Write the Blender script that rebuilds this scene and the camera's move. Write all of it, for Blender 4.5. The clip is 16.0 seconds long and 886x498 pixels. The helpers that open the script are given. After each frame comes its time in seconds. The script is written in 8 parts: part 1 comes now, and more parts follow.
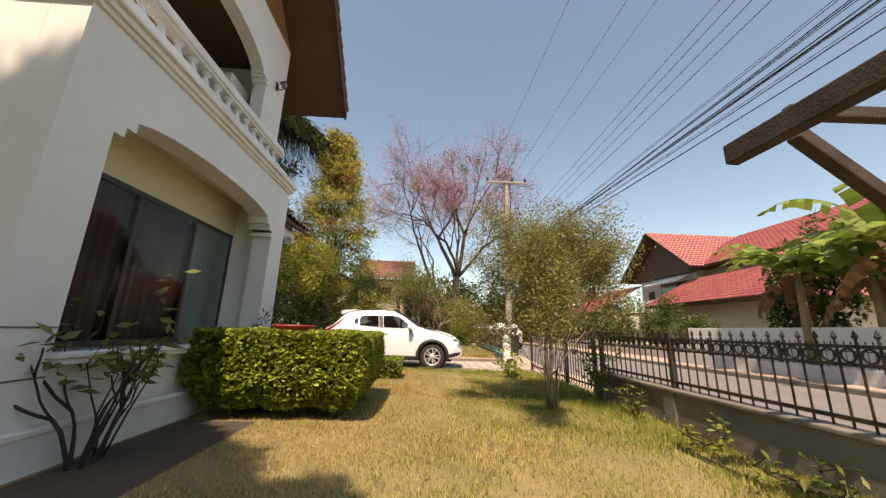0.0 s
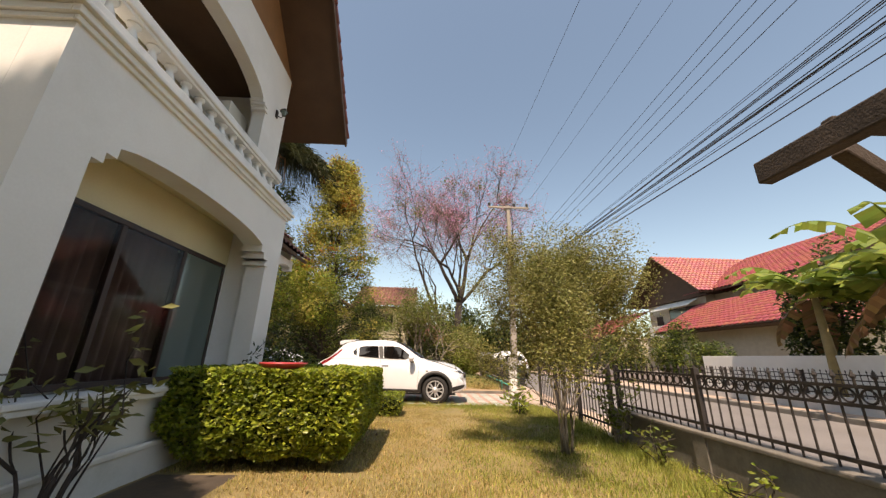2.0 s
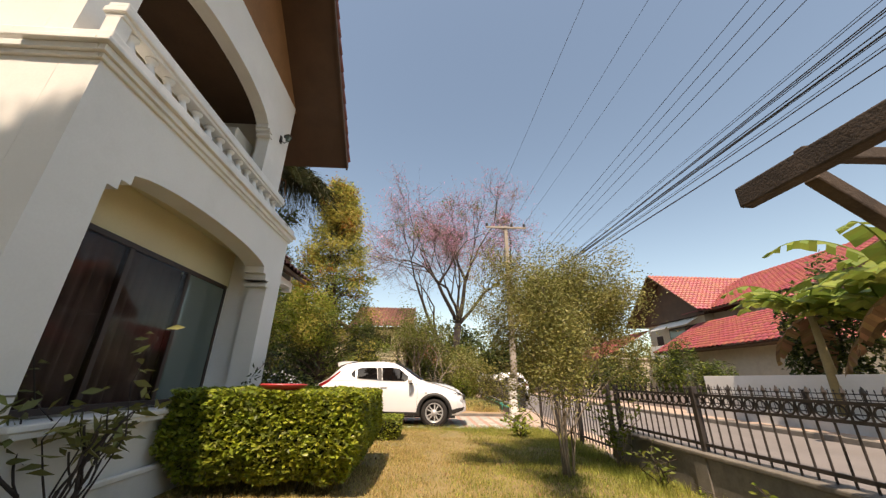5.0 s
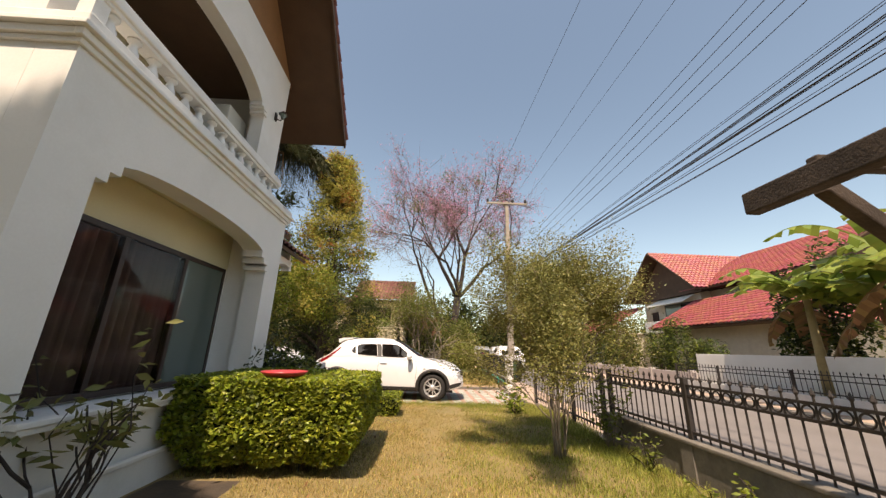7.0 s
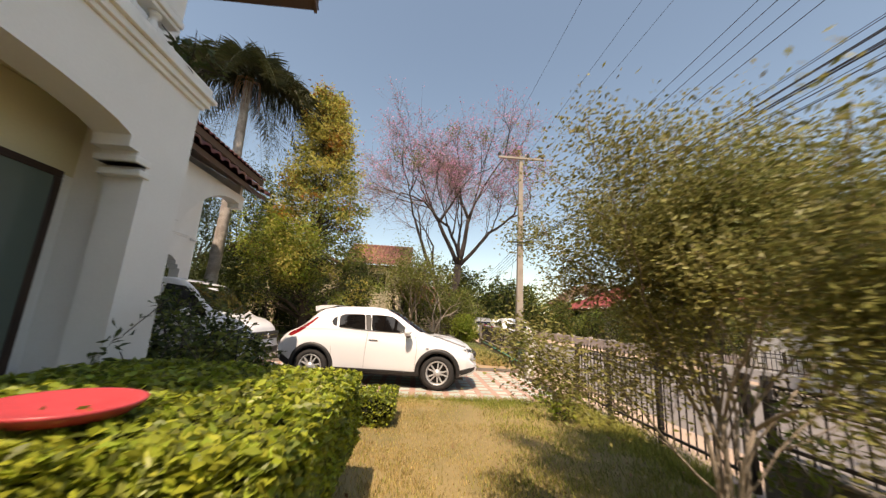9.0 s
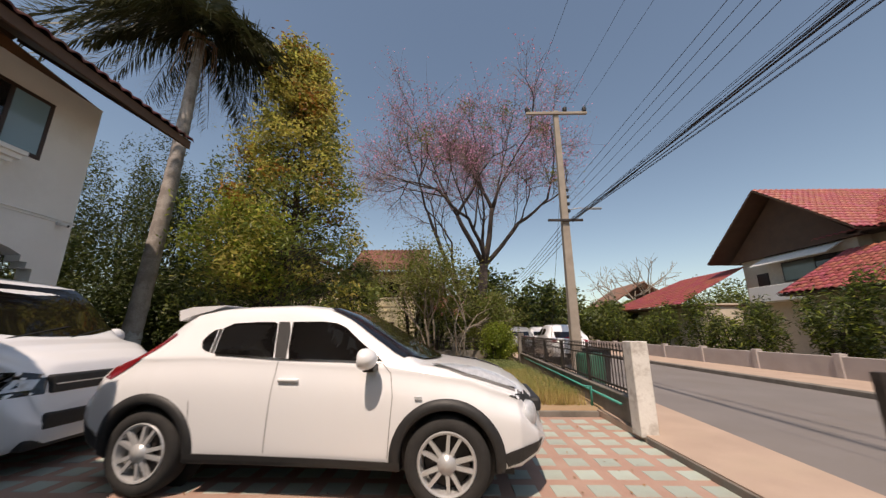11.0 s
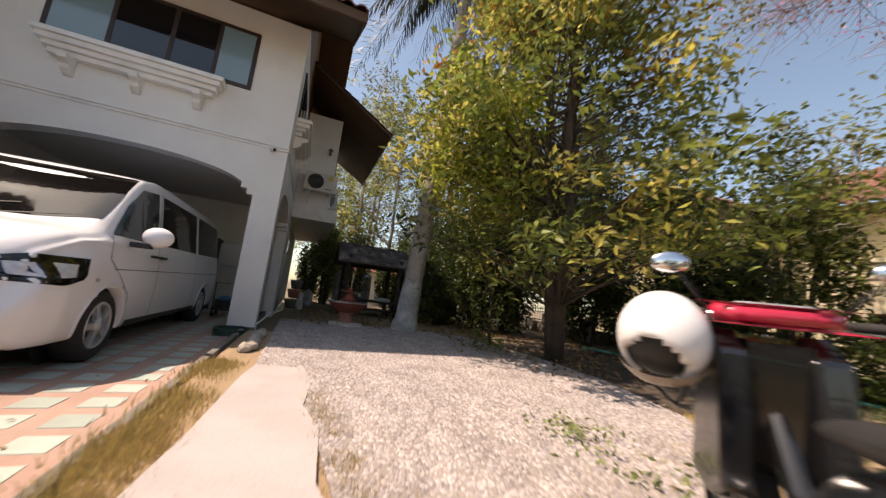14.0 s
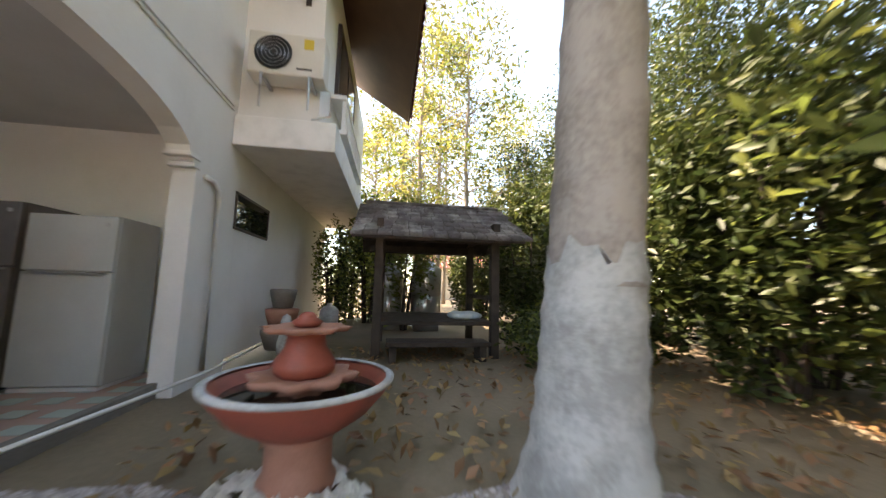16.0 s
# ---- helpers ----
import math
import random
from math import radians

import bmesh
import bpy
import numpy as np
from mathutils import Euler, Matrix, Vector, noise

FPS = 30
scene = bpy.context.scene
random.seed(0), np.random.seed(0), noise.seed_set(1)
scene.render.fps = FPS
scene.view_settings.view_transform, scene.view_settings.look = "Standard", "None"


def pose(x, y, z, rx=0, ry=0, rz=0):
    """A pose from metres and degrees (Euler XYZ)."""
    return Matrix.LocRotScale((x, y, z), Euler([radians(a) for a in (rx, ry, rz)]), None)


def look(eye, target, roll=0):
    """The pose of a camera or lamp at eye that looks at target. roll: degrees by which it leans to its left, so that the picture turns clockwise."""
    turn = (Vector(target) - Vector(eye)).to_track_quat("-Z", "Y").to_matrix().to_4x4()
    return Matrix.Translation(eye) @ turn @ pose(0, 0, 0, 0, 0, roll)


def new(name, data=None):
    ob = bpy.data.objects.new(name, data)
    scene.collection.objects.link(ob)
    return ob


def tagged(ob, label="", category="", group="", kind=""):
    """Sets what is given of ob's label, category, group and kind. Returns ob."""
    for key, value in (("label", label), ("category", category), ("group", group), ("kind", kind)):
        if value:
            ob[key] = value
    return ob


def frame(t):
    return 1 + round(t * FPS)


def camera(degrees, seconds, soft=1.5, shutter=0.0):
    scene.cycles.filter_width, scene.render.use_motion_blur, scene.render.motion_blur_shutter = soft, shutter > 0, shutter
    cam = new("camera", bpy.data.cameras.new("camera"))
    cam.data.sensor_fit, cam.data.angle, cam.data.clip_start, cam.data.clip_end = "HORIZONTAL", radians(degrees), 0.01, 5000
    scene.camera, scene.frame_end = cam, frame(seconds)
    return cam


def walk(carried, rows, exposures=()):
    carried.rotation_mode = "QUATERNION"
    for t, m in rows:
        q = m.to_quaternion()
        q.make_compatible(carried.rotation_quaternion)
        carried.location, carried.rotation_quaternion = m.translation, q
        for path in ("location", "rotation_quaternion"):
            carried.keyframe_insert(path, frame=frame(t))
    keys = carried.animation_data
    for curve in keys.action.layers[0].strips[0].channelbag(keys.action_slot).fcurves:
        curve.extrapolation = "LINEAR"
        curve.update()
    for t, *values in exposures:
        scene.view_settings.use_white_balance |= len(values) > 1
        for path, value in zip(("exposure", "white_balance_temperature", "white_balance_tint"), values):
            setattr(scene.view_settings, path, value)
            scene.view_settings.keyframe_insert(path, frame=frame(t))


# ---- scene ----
# camera and its path
cam = camera(105.0, 16.0, soft=1.35, shutter=0.3)
K = 0.911  # metres for one unit of the plan
PATH = [
    (0, (0.03, 0.31, 1.021), (0.119, 2.253, 1.486), 1.6),
    (0.5, (-0.005, 0.387, 1.046), (0.078, 2.327, 1.528), 1.4),
    (1, (-0.025, 0.457, 1.082), (0.054, 2.391, 1.586), 1.3),
    (1.5, (0.034, 0.511, 1.111), (0.108, 2.433, 1.66), 1.2),
    (2, (0.042, 0.563, 1.124), (0.113, 2.467, 1.732), 1.2),
    (2.5, (0.048, 0.567, 1.122), (0.119, 2.449, 1.796), 1.1),
    (3, (0.041, 0.556, 1.128), (0.111, 2.418, 1.855), 1.0),
    (5.5, (0.022, 0.448, 1.097), (0.102, 2.316, 1.807), 0.9),
    (6, (0.021, 0.44, 1.095), (0.099, 2.32, 1.774), 1.1),
    (6.5, (0.023, 0.422, 1.141), (0.105, 2.317, 1.776), 1.1),
    (7, (0.037, 0.423, 1.323), (0.119, 2.34, 1.886), 1.5),
    (7.5, (0.05, 0.629, 1.595), (0.142, 2.57, 2.07), 2.8),
    (8, (0.156, 1.124, 1.371), (0.239, 3.069, 1.826), 1.8),
    (8.5, (-0.086, 1.958, 1.349), (0.033, 3.91, 1.77), 2.4),
    (8.7, (-0.188, 2.407, 1.443), (-0.066, 4.364, 1.835), 3.0),
    (11, (0.3, 7.649, 1.318), (0.268, 9.593, 1.789), 0.0),
    (11.5, (0.746, 8.993, 1.332), (0.509, 10.92, 1.81), 0.8),
    (12, (1.221, 10.303, 1.324), (0.658, 12.164, 1.793), 2.8),
    (12.5, (1.576, 11.562, 1.39), (0.629, 13.274, 1.809), 5.8),
    (13, (1.559, 12.922, 1.298), (0.172, 14.318, 1.657), 8.3),
    (13.5, (0.867, 14.034, 1.147), (-0.832, 15.047, 1.445), 8.2),
    (14, (-0.25, 14.928, 0.935), (-2.091, 15.655, 1.219), 6.7),
    (14.5, (-1.689, 15.427, 0.948), (-3.577, 16.026, 1.222), 4.7),
    (15, (-3.349, 15.858, 1.1), (-5.286, 16.293, 1.335), 3.3),
    (15.5, (-5.152, 16.066, 1.18), (-7.1, 16.454, 1.406), 2.3),
    (15.8, (-6.343, 16.336, 1.127), (-8.301, 16.671, 1.356), 1.8),
    (16, (-7.14, 16.497, 1.057), (-9.105, 16.796, 1.283), 1.4),
]
walk(cam, [(t, look(Vector(eye) * K, Vector(target) * K, roll)) for t, eye, target, roll in PATH],
     exposures=[(0, 0.68, 8550, 16), (8.7, 0.68, 8650, 16), (11, 0.02, 7850, 17), (12, -0.08, 7850, 17), (12.5, 0.05, 7950, 17), (13, 0.42, 8100, 18), (13.5, 0.66, 8250, 18), (14, 0.68, 8150, 19), (14.5, 0.76, 8000, 18), (15, 1.55, 8600, 17), (15.5, 2.1, 8500, 18), (16, 2.72, 8600, 18)])

# world, sun
world = bpy.data.worlds.new("sky")
scene.world = world
world.use_nodes = True
_n = world.node_tree.nodes
_sky = _n.new("ShaderNodeTexSky")
_sky.sky_type = "NISHITA"
_sky.sun_disc = False
SUN_TRAVEL = Vector((0.12, 0.57, -1.0)).normalized()
_sky.sun_elevation = math.asin(-SUN_TRAVEL.z)
_sky.sun_rotation = math.atan2(-SUN_TRAVEL.x, -SUN_TRAVEL.y)
_sky.altitude = 300
_sky.air_density = 1.0
_sky.dust_density = 1.2
_sky.ozone_density = 0.2
_hazy = _n.new("ShaderNodeMix")
_hazy.data_type = "RGBA"
_hazy.blend_type = "MULTIPLY"
_hazy.inputs[0].default_value = 1.0
_hazy.inputs[7].default_value = (0.93, 1.01, 0.99, 1)
world.node_tree.links.new(_sky.outputs[0], _hazy.inputs[6])
world.node_tree.links.new(_hazy.outputs[2], _n["Background"].inputs[0])
_n["Background"].inputs[1].default_value = 0.15
_sun = new("sun", bpy.data.lights.new("sun", "SUN"))
_sun.data.energy = 4.2
_sun.data.angle = radians(0.55)
_sun.data.color = (1.0, 0.925, 0.86)
_sun.matrix_world = look(Vector((0, 0, 30)) - SUN_TRAVEL * 30, (0, 0, 30))

# materials


def material(name, c1, c2=None, rough=0.7, metal=0.0, scale=6.0, fine=60.0, bump=0.15, spread=0.5, specular=0.5, rand=0.0, island=False, sheen=0.0, stain=None, stain_scale=1.2, stain_amount=0.4, coords="Object", transmit=0.0, alpha=1.0, coat=0.0, translucent=0.0):
    """Two tones mixed by coarse and fine noise, with bump, stains and a variation per piece."""
    m = bpy.data.materials.new(name)
    m.use_nodes = True
    nt = m.node_tree
    n, l = nt.nodes, nt.links
    b = n["Principled BSDF"]
    b.inputs["Roughness"].default_value = rough
    b.inputs["Metallic"].default_value = metal
    b.inputs["Specular IOR Level"].default_value = specular
    b.inputs["Transmission Weight"].default_value = transmit
    b.inputs["Coat Weight"].default_value = coat
    tc = n.new("ShaderNodeTexCoord")
    a = n.new("ShaderNodeTexNoise")
    a.inputs["Scale"].default_value = scale
    a.inputs["Detail"].default_value = 6
    f = n.new("ShaderNodeTexNoise")
    f.inputs["Scale"].default_value = fine
    f.inputs["Detail"].default_value = 3
    l.new(tc.outputs[coords], a.inputs["Vector"])
    l.new(tc.outputs[coords], f.inputs["Vector"])
    mixv = n.new("ShaderNodeMath")
    mixv.operation = "MULTIPLY_ADD"
    l.new(f.outputs[0], mixv.inputs[0])
    mixv.inputs[1].default_value = 0.45
    l.new(a.outputs[0], mixv.inputs[2])
    ramp = n.new("ShaderNodeMapRange")
    l.new(mixv.outputs[0], ramp.inputs[0])
    ramp.inputs[1].default_value = 0.72 - spread * 0.4
    ramp.inputs[2].default_value = 0.72 + spread * 0.4
    mix = n.new("ShaderNodeMix")
    mix.data_type = "RGBA"
    l.new(ramp.outputs[0], mix.inputs[0])
    mix.inputs[6].default_value = (*c1, 1)
    mix.inputs[7].default_value = (*(c2 or c1), 1)
    col = mix.outputs[2]
    if stain:
        s = n.new("ShaderNodeTexNoise")
        s.inputs["Scale"].default_value = stain_scale
        s.inputs["Detail"].default_value = 8
        s.inputs["Roughness"].default_value = 0.65
        l.new(tc.outputs[coords], s.inputs["Vector"])
        r2 = n.new("ShaderNodeMapRange")
        l.new(s.outputs[0], r2.inputs[0])
        r2.inputs[1].default_value, r2.inputs[2].default_value = 0.5, 0.72
        r2.inputs[4].default_value = stain_amount
        mx = n.new("ShaderNodeMix")
        mx.data_type = "RGBA"
        l.new(r2.outputs[0], mx.inputs[0])
        l.new(col, mx.inputs[6])
        mx.inputs[7].default_value = (*stain, 1)
        col = mx.outputs[2]
    if rand:
        if island:
            g = n.new("ShaderNodeNewGeometry")
            out = g.outputs["Random Per Island"]
        else:
            g = n.new("ShaderNodeObjectInfo")
            out = g.outputs["Random"]
        mr = n.new("ShaderNodeMapRange")
        l.new(out, mr.inputs[0])
        mr.inputs[3].default_value, mr.inputs[4].default_value = 1 - rand, 1 + rand
        hs = n.new("ShaderNodeHueSaturation")
        l.new(mr.outputs[0], hs.inputs["Value"])
        if island:
            hr = n.new("ShaderNodeMapRange")
            w = n.new("ShaderNodeMath")
            w.operation = "FRACT"
            mu = n.new("ShaderNodeMath")
            mu.operation = "MULTIPLY"
            mu.inputs[1].default_value = 17.3
            l.new(out, mu.inputs[0])
            l.new(mu.outputs[0], w.inputs[0])
            l.new(w.outputs[0], hr.inputs[0])
            hr.inputs[3].default_value, hr.inputs[4].default_value = 0.475, 0.52
            l.new(hr.outputs[0], hs.inputs["Hue"])
        l.new(col, hs.inputs["Color"])
        col = hs.outputs[0]
    l.new(col, b.inputs["Base Color"])
    if bump:
        bp = n.new("ShaderNodeBump")
        bp.inputs["Strength"].default_value = bump
        bp.inputs["Distance"].default_value = 0.02
        l.new(mixv.outputs[0], bp.inputs["Height"])
        l.new(bp.outputs[0], b.inputs["Normal"])
    if translucent:
        tr = n.new("ShaderNodeBsdfTranslucent")
        l.new(col, tr.inputs[0])
        ms = n.new("ShaderNodeMixShader")
        ms.inputs[0].default_value = translucent
        l.new(b.outputs[0], ms.inputs[1])
        l.new(tr.outputs[0], ms.inputs[2])
        l.new(ms.outputs[0], n["Material Output"].inputs[0])
    return m


def leafy(name, c1, c2, rand=0.35, tr=0.35, rough=0.45):
    return material(name, c1, c2, rough=rough, scale=0.6, fine=3.0, bump=0.0, spread=0.5, specular=0.35, rand=rand, island=True, translucent=tr)


def glass_pane(name, tint=(0.02, 0.022, 0.025), rough=0.03):
    m = material(name, tint, rough=rough, bump=0.0, specular=0.8)
    return m


WHITE = material("white_wall_paint", (0.80, 0.79, 0.76), (0.74, 0.73, 0.70), rough=0.75, scale=1.3, fine=45, bump=0.06, stain=(0.58, 0.56, 0.51), stain_scale=0.9, stain_amount=0.35)
TRIM = material("white_moulding_paint", (0.82, 0.81, 0.78), (0.74, 0.73, 0.70), rough=0.65, scale=3, fine=70, bump=0.05, stain=(0.5, 0.49, 0.45), stain_scale=3, stain_amount=0.3)
CREAM = material("cream_wall_tone", (0.72, 0.66, 0.46), (0.66, 0.60, 0.42), rough=0.75, scale=1.5, fine=45, bump=0.05)
YELLOW = material("pale_yellow_wall_paint", (0.72, 0.62, 0.42), (0.62, 0.53, 0.36), rough=0.8, scale=1.5, fine=35, bump=0.02, stain=(0.5, 0.44, 0.33), stain_scale=0.8, stain_amount=0.25)
SOFFIT = material("brown_soffit_board", (0.115, 0.062, 0.035), (0.085, 0.045, 0.026), rough=0.7, scale=2.5, fine=50, bump=0.1)
GABLE_WOOD = material("orange_brown_board", (0.30, 0.145, 0.06), (0.23, 0.11, 0.045), rough=0.65, scale=2.5, fine=40, bump=0.1)
DARKWOOD = material("weathered_dark_timber", (0.035, 0.024, 0.018), (0.07, 0.05, 0.038), rough=0.85, scale=5, fine=70, bump=0.5, stain=(0.02, 0.015, 0.012), stain_scale=4, stain_amount=0.6)
FRAME = material("dark_brown_frame", (0.045, 0.024, 0.016), (0.03, 0.016, 0.012), rough=0.45, scale=6, fine=60, bump=0.05)
TILE_BROWN = material("brown_red_roof_tile", (0.20, 0.065, 0.045), (0.145, 0.05, 0.038), rough=0.6, scale=3, fine=30, bump=0.1, rand=0.2, island=True, stain=(0.06, 0.03, 0.025), stain_scale=1.5, stain_amount=0.6)
TILE_RED = material("red_roof_tile", (0.34, 0.08, 0.067), (0.28, 0.066, 0.056), rough=0.5, scale=2, fine=20, bump=0.05, rand=0.1, island=True)
TILE_OLD = material("old_grey_shingle", (0.07, 0.055, 0.048), (0.14, 0.12, 0.11), rough=0.9, scale=3, fine=25, bump=0.4, stain=(0.42, 0.40, 0.37), stain_scale=2.2, stain_amount=0.75, rand=0.25, island=True)
GLASS_DARK = glass_pane("dark_window_glass", (0.012, 0.011, 0.011))
GLASS_GREEN = glass_pane("green_grey_window_glass", (0.10, 0.13, 0.115), 0.12)
GLASS_CLEAR = material("clear_window_glass", (0.72, 0.70, 0.68), rough=0.02, bump=0.0, specular=0.5, transmit=1.0)
GLASS_CLEAR.node_tree.nodes["Principled BSDF"].inputs["IOR"].default_value = 1.18
# pale blue base colour stands in for sky mirrored in the panes
GLASS_SKY = glass_pane("painted_sky_window_glass", (0.20, 0.30, 0.34), 0.1)
CURTAIN = material("brown_curtain", (0.11, 0.062, 0.05), (0.16, 0.10, 0.085), rough=0.85, scale=4, fine=40, bump=0.2)
CAR_WHITE = material("white_car_paint", (0.80, 0.80, 0.82), (0.78, 0.78, 0.80), rough=0.28, bump=0.0, coat=0.6, scale=1, fine=30, spread=1.0)
CAR_GREY = material("grey_car_paint", (0.30, 0.31, 0.32), (0.26, 0.27, 0.28), rough=0.3, bump=0.0, coat=0.6)
CAR_GLASS = glass_pane("tinted_car_glass", (0.006, 0.0055, 0.0055), 0.04)
PLASTIC = material("black_plastic", (0.018, 0.018, 0.019), (0.026, 0.025, 0.025), rough=0.55, scale=20, fine=200, bump=0.05)
RUBBER = material("tyre_rubber", (0.018, 0.017, 0.017), (0.028, 0.026, 0.025), rough=0.85, scale=15, fine=120, bump=0.1)
ALLOY = material("silver_alloy", (0.58, 0.58, 0.58), (0.50, 0.50, 0.51), rough=0.32, metal=0.4, scale=6, fine=60, bump=0.02)
CHROME = material("chrome", (0.75, 0.75, 0.76), rough=0.12, metal=1.0, bump=0.0)
LENS_CLEAR = material("clear_lamp_lens", (0.68, 0.70, 0.73), (0.48, 0.50, 0.53), rough=0.1, metal=0.2, scale=20, fine=90, bump=0.05)
LENS_RED = material("red_lamp_lens", (0.30, 0.012, 0.018), (0.2, 0.01, 0.012), rough=0.12, bump=0.0, coat=0.5)
RED_PAINT = material("pink_red_bike_paint", (0.55, 0.025, 0.06), (0.48, 0.02, 0.05), rough=0.25, bump=0.0, coat=0.6)
BLACK_PAINT = material("black_gloss_paint", (0.010, 0.010, 0.011), rough=0.2, bump=0.0, coat=0.5)
IRON = material("black_iron_paint", (0.030, 0.025, 0.024), (0.05, 0.04, 0.036), rough=0.6, metal=0.2, scale=10, fine=80, bump=0.15)
CONCRETE = material("stained_concrete", (0.22, 0.20, 0.175), (0.15, 0.135, 0.12), rough=0.9, scale=2, fine=40, bump=0.3, stain=(0.05, 0.045, 0.035), stain_scale=1.3, stain_amount=0.7)
CONCRETE_PALE = material("pale_concrete", (0.44, 0.395, 0.385), (0.37, 0.33, 0.32), rough=0.9, scale=2, fine=50, bump=0.3, stain=(0.40, 0.34, 0.30), stain_scale=1.6, stain_amount=0.45)
POLE_CONC = material("pole_concrete", (0.36, 0.31, 0.26), (0.28, 0.24, 0.20), rough=0.9, scale=3, fine=50, bump=0.25)
ASPHALT = material("worn_asphalt", (0.20, 0.182, 0.176), (0.165, 0.15, 0.146), rough=0.9, scale=0.7, fine=90, bump=0.3, stain=(0.19, 0.165, 0.145), stain_scale=0.35, stain_amount=0.6, coords="Object")
SIDEWALK = material("dusty_pink_sidewalk", (0.46, 0.345, 0.275), (0.39, 0.29, 0.23), rough=0.92, scale=1.5, fine=60, bump=0.25, stain=(0.42, 0.33, 0.25), stain_scale=0.8, stain_amount=0.7)
TILE_PINK = material("pink_red_paver", (0.42, 0.27, 0.215), (0.36, 0.225, 0.18), rough=0.85, scale=2, fine=50, bump=0.2, stain=(0.42, 0.33, 0.27), stain_scale=1.1, stain_amount=0.7)
TILE_GREEN = material("pale_green_paver", (0.40, 0.45, 0.40), (0.33, 0.39, 0.35), rough=0.85, scale=3, fine=60, bump=0.2, rand=0.12, stain=(0.46, 0.38, 0.31), stain_scale=0.9, stain_amount=0.6)
SOIL = material("red_soil", (0.34, 0.235, 0.145), (0.27, 0.18, 0.11), rough=0.95, scale=1.2, fine=25, bump=0.5, stain=(0.42, 0.33, 0.19), stain_scale=0.6, stain_amount=0.7)
GROUND = material("dry_earth", (0.23, 0.175, 0.115), (0.17, 0.13, 0.085), rough=0.95, scale=0.8, fine=20, bump=0.5, stain=(0.10, 0.095, 0.045), stain_scale=0.4, stain_amount=0.6)
LAWN = material("lawn_turf", (0.27, 0.20, 0.09), (0.21, 0.16, 0.07), rough=0.95, scale=0.9, fine=45, bump=0.6, stain=(0.10, 0.105, 0.035), stain_scale=0.45, stain_amount=0.75)
GRAVEL_BED = material("gravel_bed", (0.33, 0.285, 0.25), (0.24, 0.205, 0.18), rough=0.95, scale=3, fine=70, bump=0.8, stain=(0.26, 0.19, 0.13), stain_scale=0.5, stain_amount=0.5)
PEBBLE = material("pebbles", (0.385, 0.34, 0.325), (0.27, 0.235, 0.225), rough=0.85, scale=3, fine=60, bump=0.2, rand=0.42, island=True)
PEBBLE_WHITE = material("white_pebbles", (0.66, 0.62, 0.55), (0.55, 0.51, 0.45), rough=0.7, scale=8, fine=80, bump=0.2, rand=0.2, island=True)
BARK = material("grey_brown_bark", (0.10, 0.075, 0.055), (0.06, 0.045, 0.034), rough=0.95, scale=5, fine=40, bump=0.7)
BARK_PALE = material("pale_bark", (0.30, 0.25, 0.20), (0.21, 0.175, 0.14), rough=0.95, scale=5, fine=40, bump=0.5)
BARK_DARK = material("dark_bark", (0.06, 0.045, 0.038), (0.04, 0.03, 0.026), rough=0.95, scale=5, fine=40, bump=0.6)
PALM_BARK = material("palm_trunk", (0.40, 0.36, 0.33), (0.25, 0.22, 0.20), rough=0.9, scale=3, fine=30, bump=0.6, spread=0.3, stain=(0.16, 0.13, 0.10), stain_scale=2.2, stain_amount=0.6)
PALM_WHITE = material("whitewashed_palm_base", (0.50, 0.51, 0.50), (0.34, 0.345, 0.34), rough=0.9, scale=4, fine=30, bump=0.6, spread=0.3, stain=(0.20, 0.19, 0.165), stain_scale=3.2, stain_amount=0.8)
LEAF_YELLOW = leafy("yellow_green_leaves", (0.38, 0.37, 0.09), (0.48, 0.42, 0.11), tr=0.6)
LEAF_MID = leafy("green_leaves", (0.14, 0.185, 0.042), (0.20, 0.23, 0.055), tr=0.45)
LEAF_ORANGE = leafy("orange_leaves", (0.36, 0.19, 0.035), (0.32, 0.15, 0.03))
LEAF_DARK = leafy("dark_green_leaves", (0.045, 0.066, 0.02), (0.068, 0.088, 0.025), tr=0.28)
LEAF_HEDGE = leafy("hedge_leaves", (0.27, 0.34, 0.045), (0.36, 0.40, 0.055), tr=0.42, rough=0.35)
LEAF_OLIVE = leafy("olive_leaves", (0.16, 0.18, 0.05), (0.21, 0.20, 0.06))
LEAF_LIME = leafy("lime_leaves", (0.24, 0.32, 0.05), (0.31, 0.36, 0.06), tr=0.55)
LEAF_BUSH = leafy("pale_olive_leaves", (0.25, 0.25, 0.085), (0.30, 0.27, 0.09))
LEAF_BANANA = leafy("banana_leaves", (0.15, 0.24, 0.045), (0.27, 0.30, 0.06), rand=0.2, tr=0.35)
LEAF_PALM = leafy("palm_fronds", (0.035, 0.045, 0.017), (0.055, 0.06, 0.022), tr=0.15)
LEAF_DRY = leafy("dry_leaves", (0.30, 0.19, 0.09), (0.24, 0.14, 0.06), tr=0.2)
BLOSSOM = leafy("pink_blossom", (0.70, 0.30, 0.44), (0.60, 0.27, 0.42), tr=0.3)
TWIG = material("purplish_twigs", (0.19, 0.135, 0.135), (0.26, 0.185, 0.185), rough=0.95, scale=3, fine=20, bump=0.0)
GRASS = leafy("grass_blades", (0.36, 0.35, 0.09), (0.24, 0.28, 0.06), rand=0.55, tr=0.3)
GRASS_DRY = leafy("dry_grass_blades", (0.50, 0.38, 0.16), (0.40, 0.32, 0.12), rand=0.5, tr=0.3)
TERRACOTTA = material("red_terracotta", (0.36, 0.085, 0.055), (0.28, 0.07, 0.045), rough=0.6, scale=4, fine=60, bump=0.15, stain=(0.10, 0.06, 0.045), stain_scale=3, stain_amount=0.6)
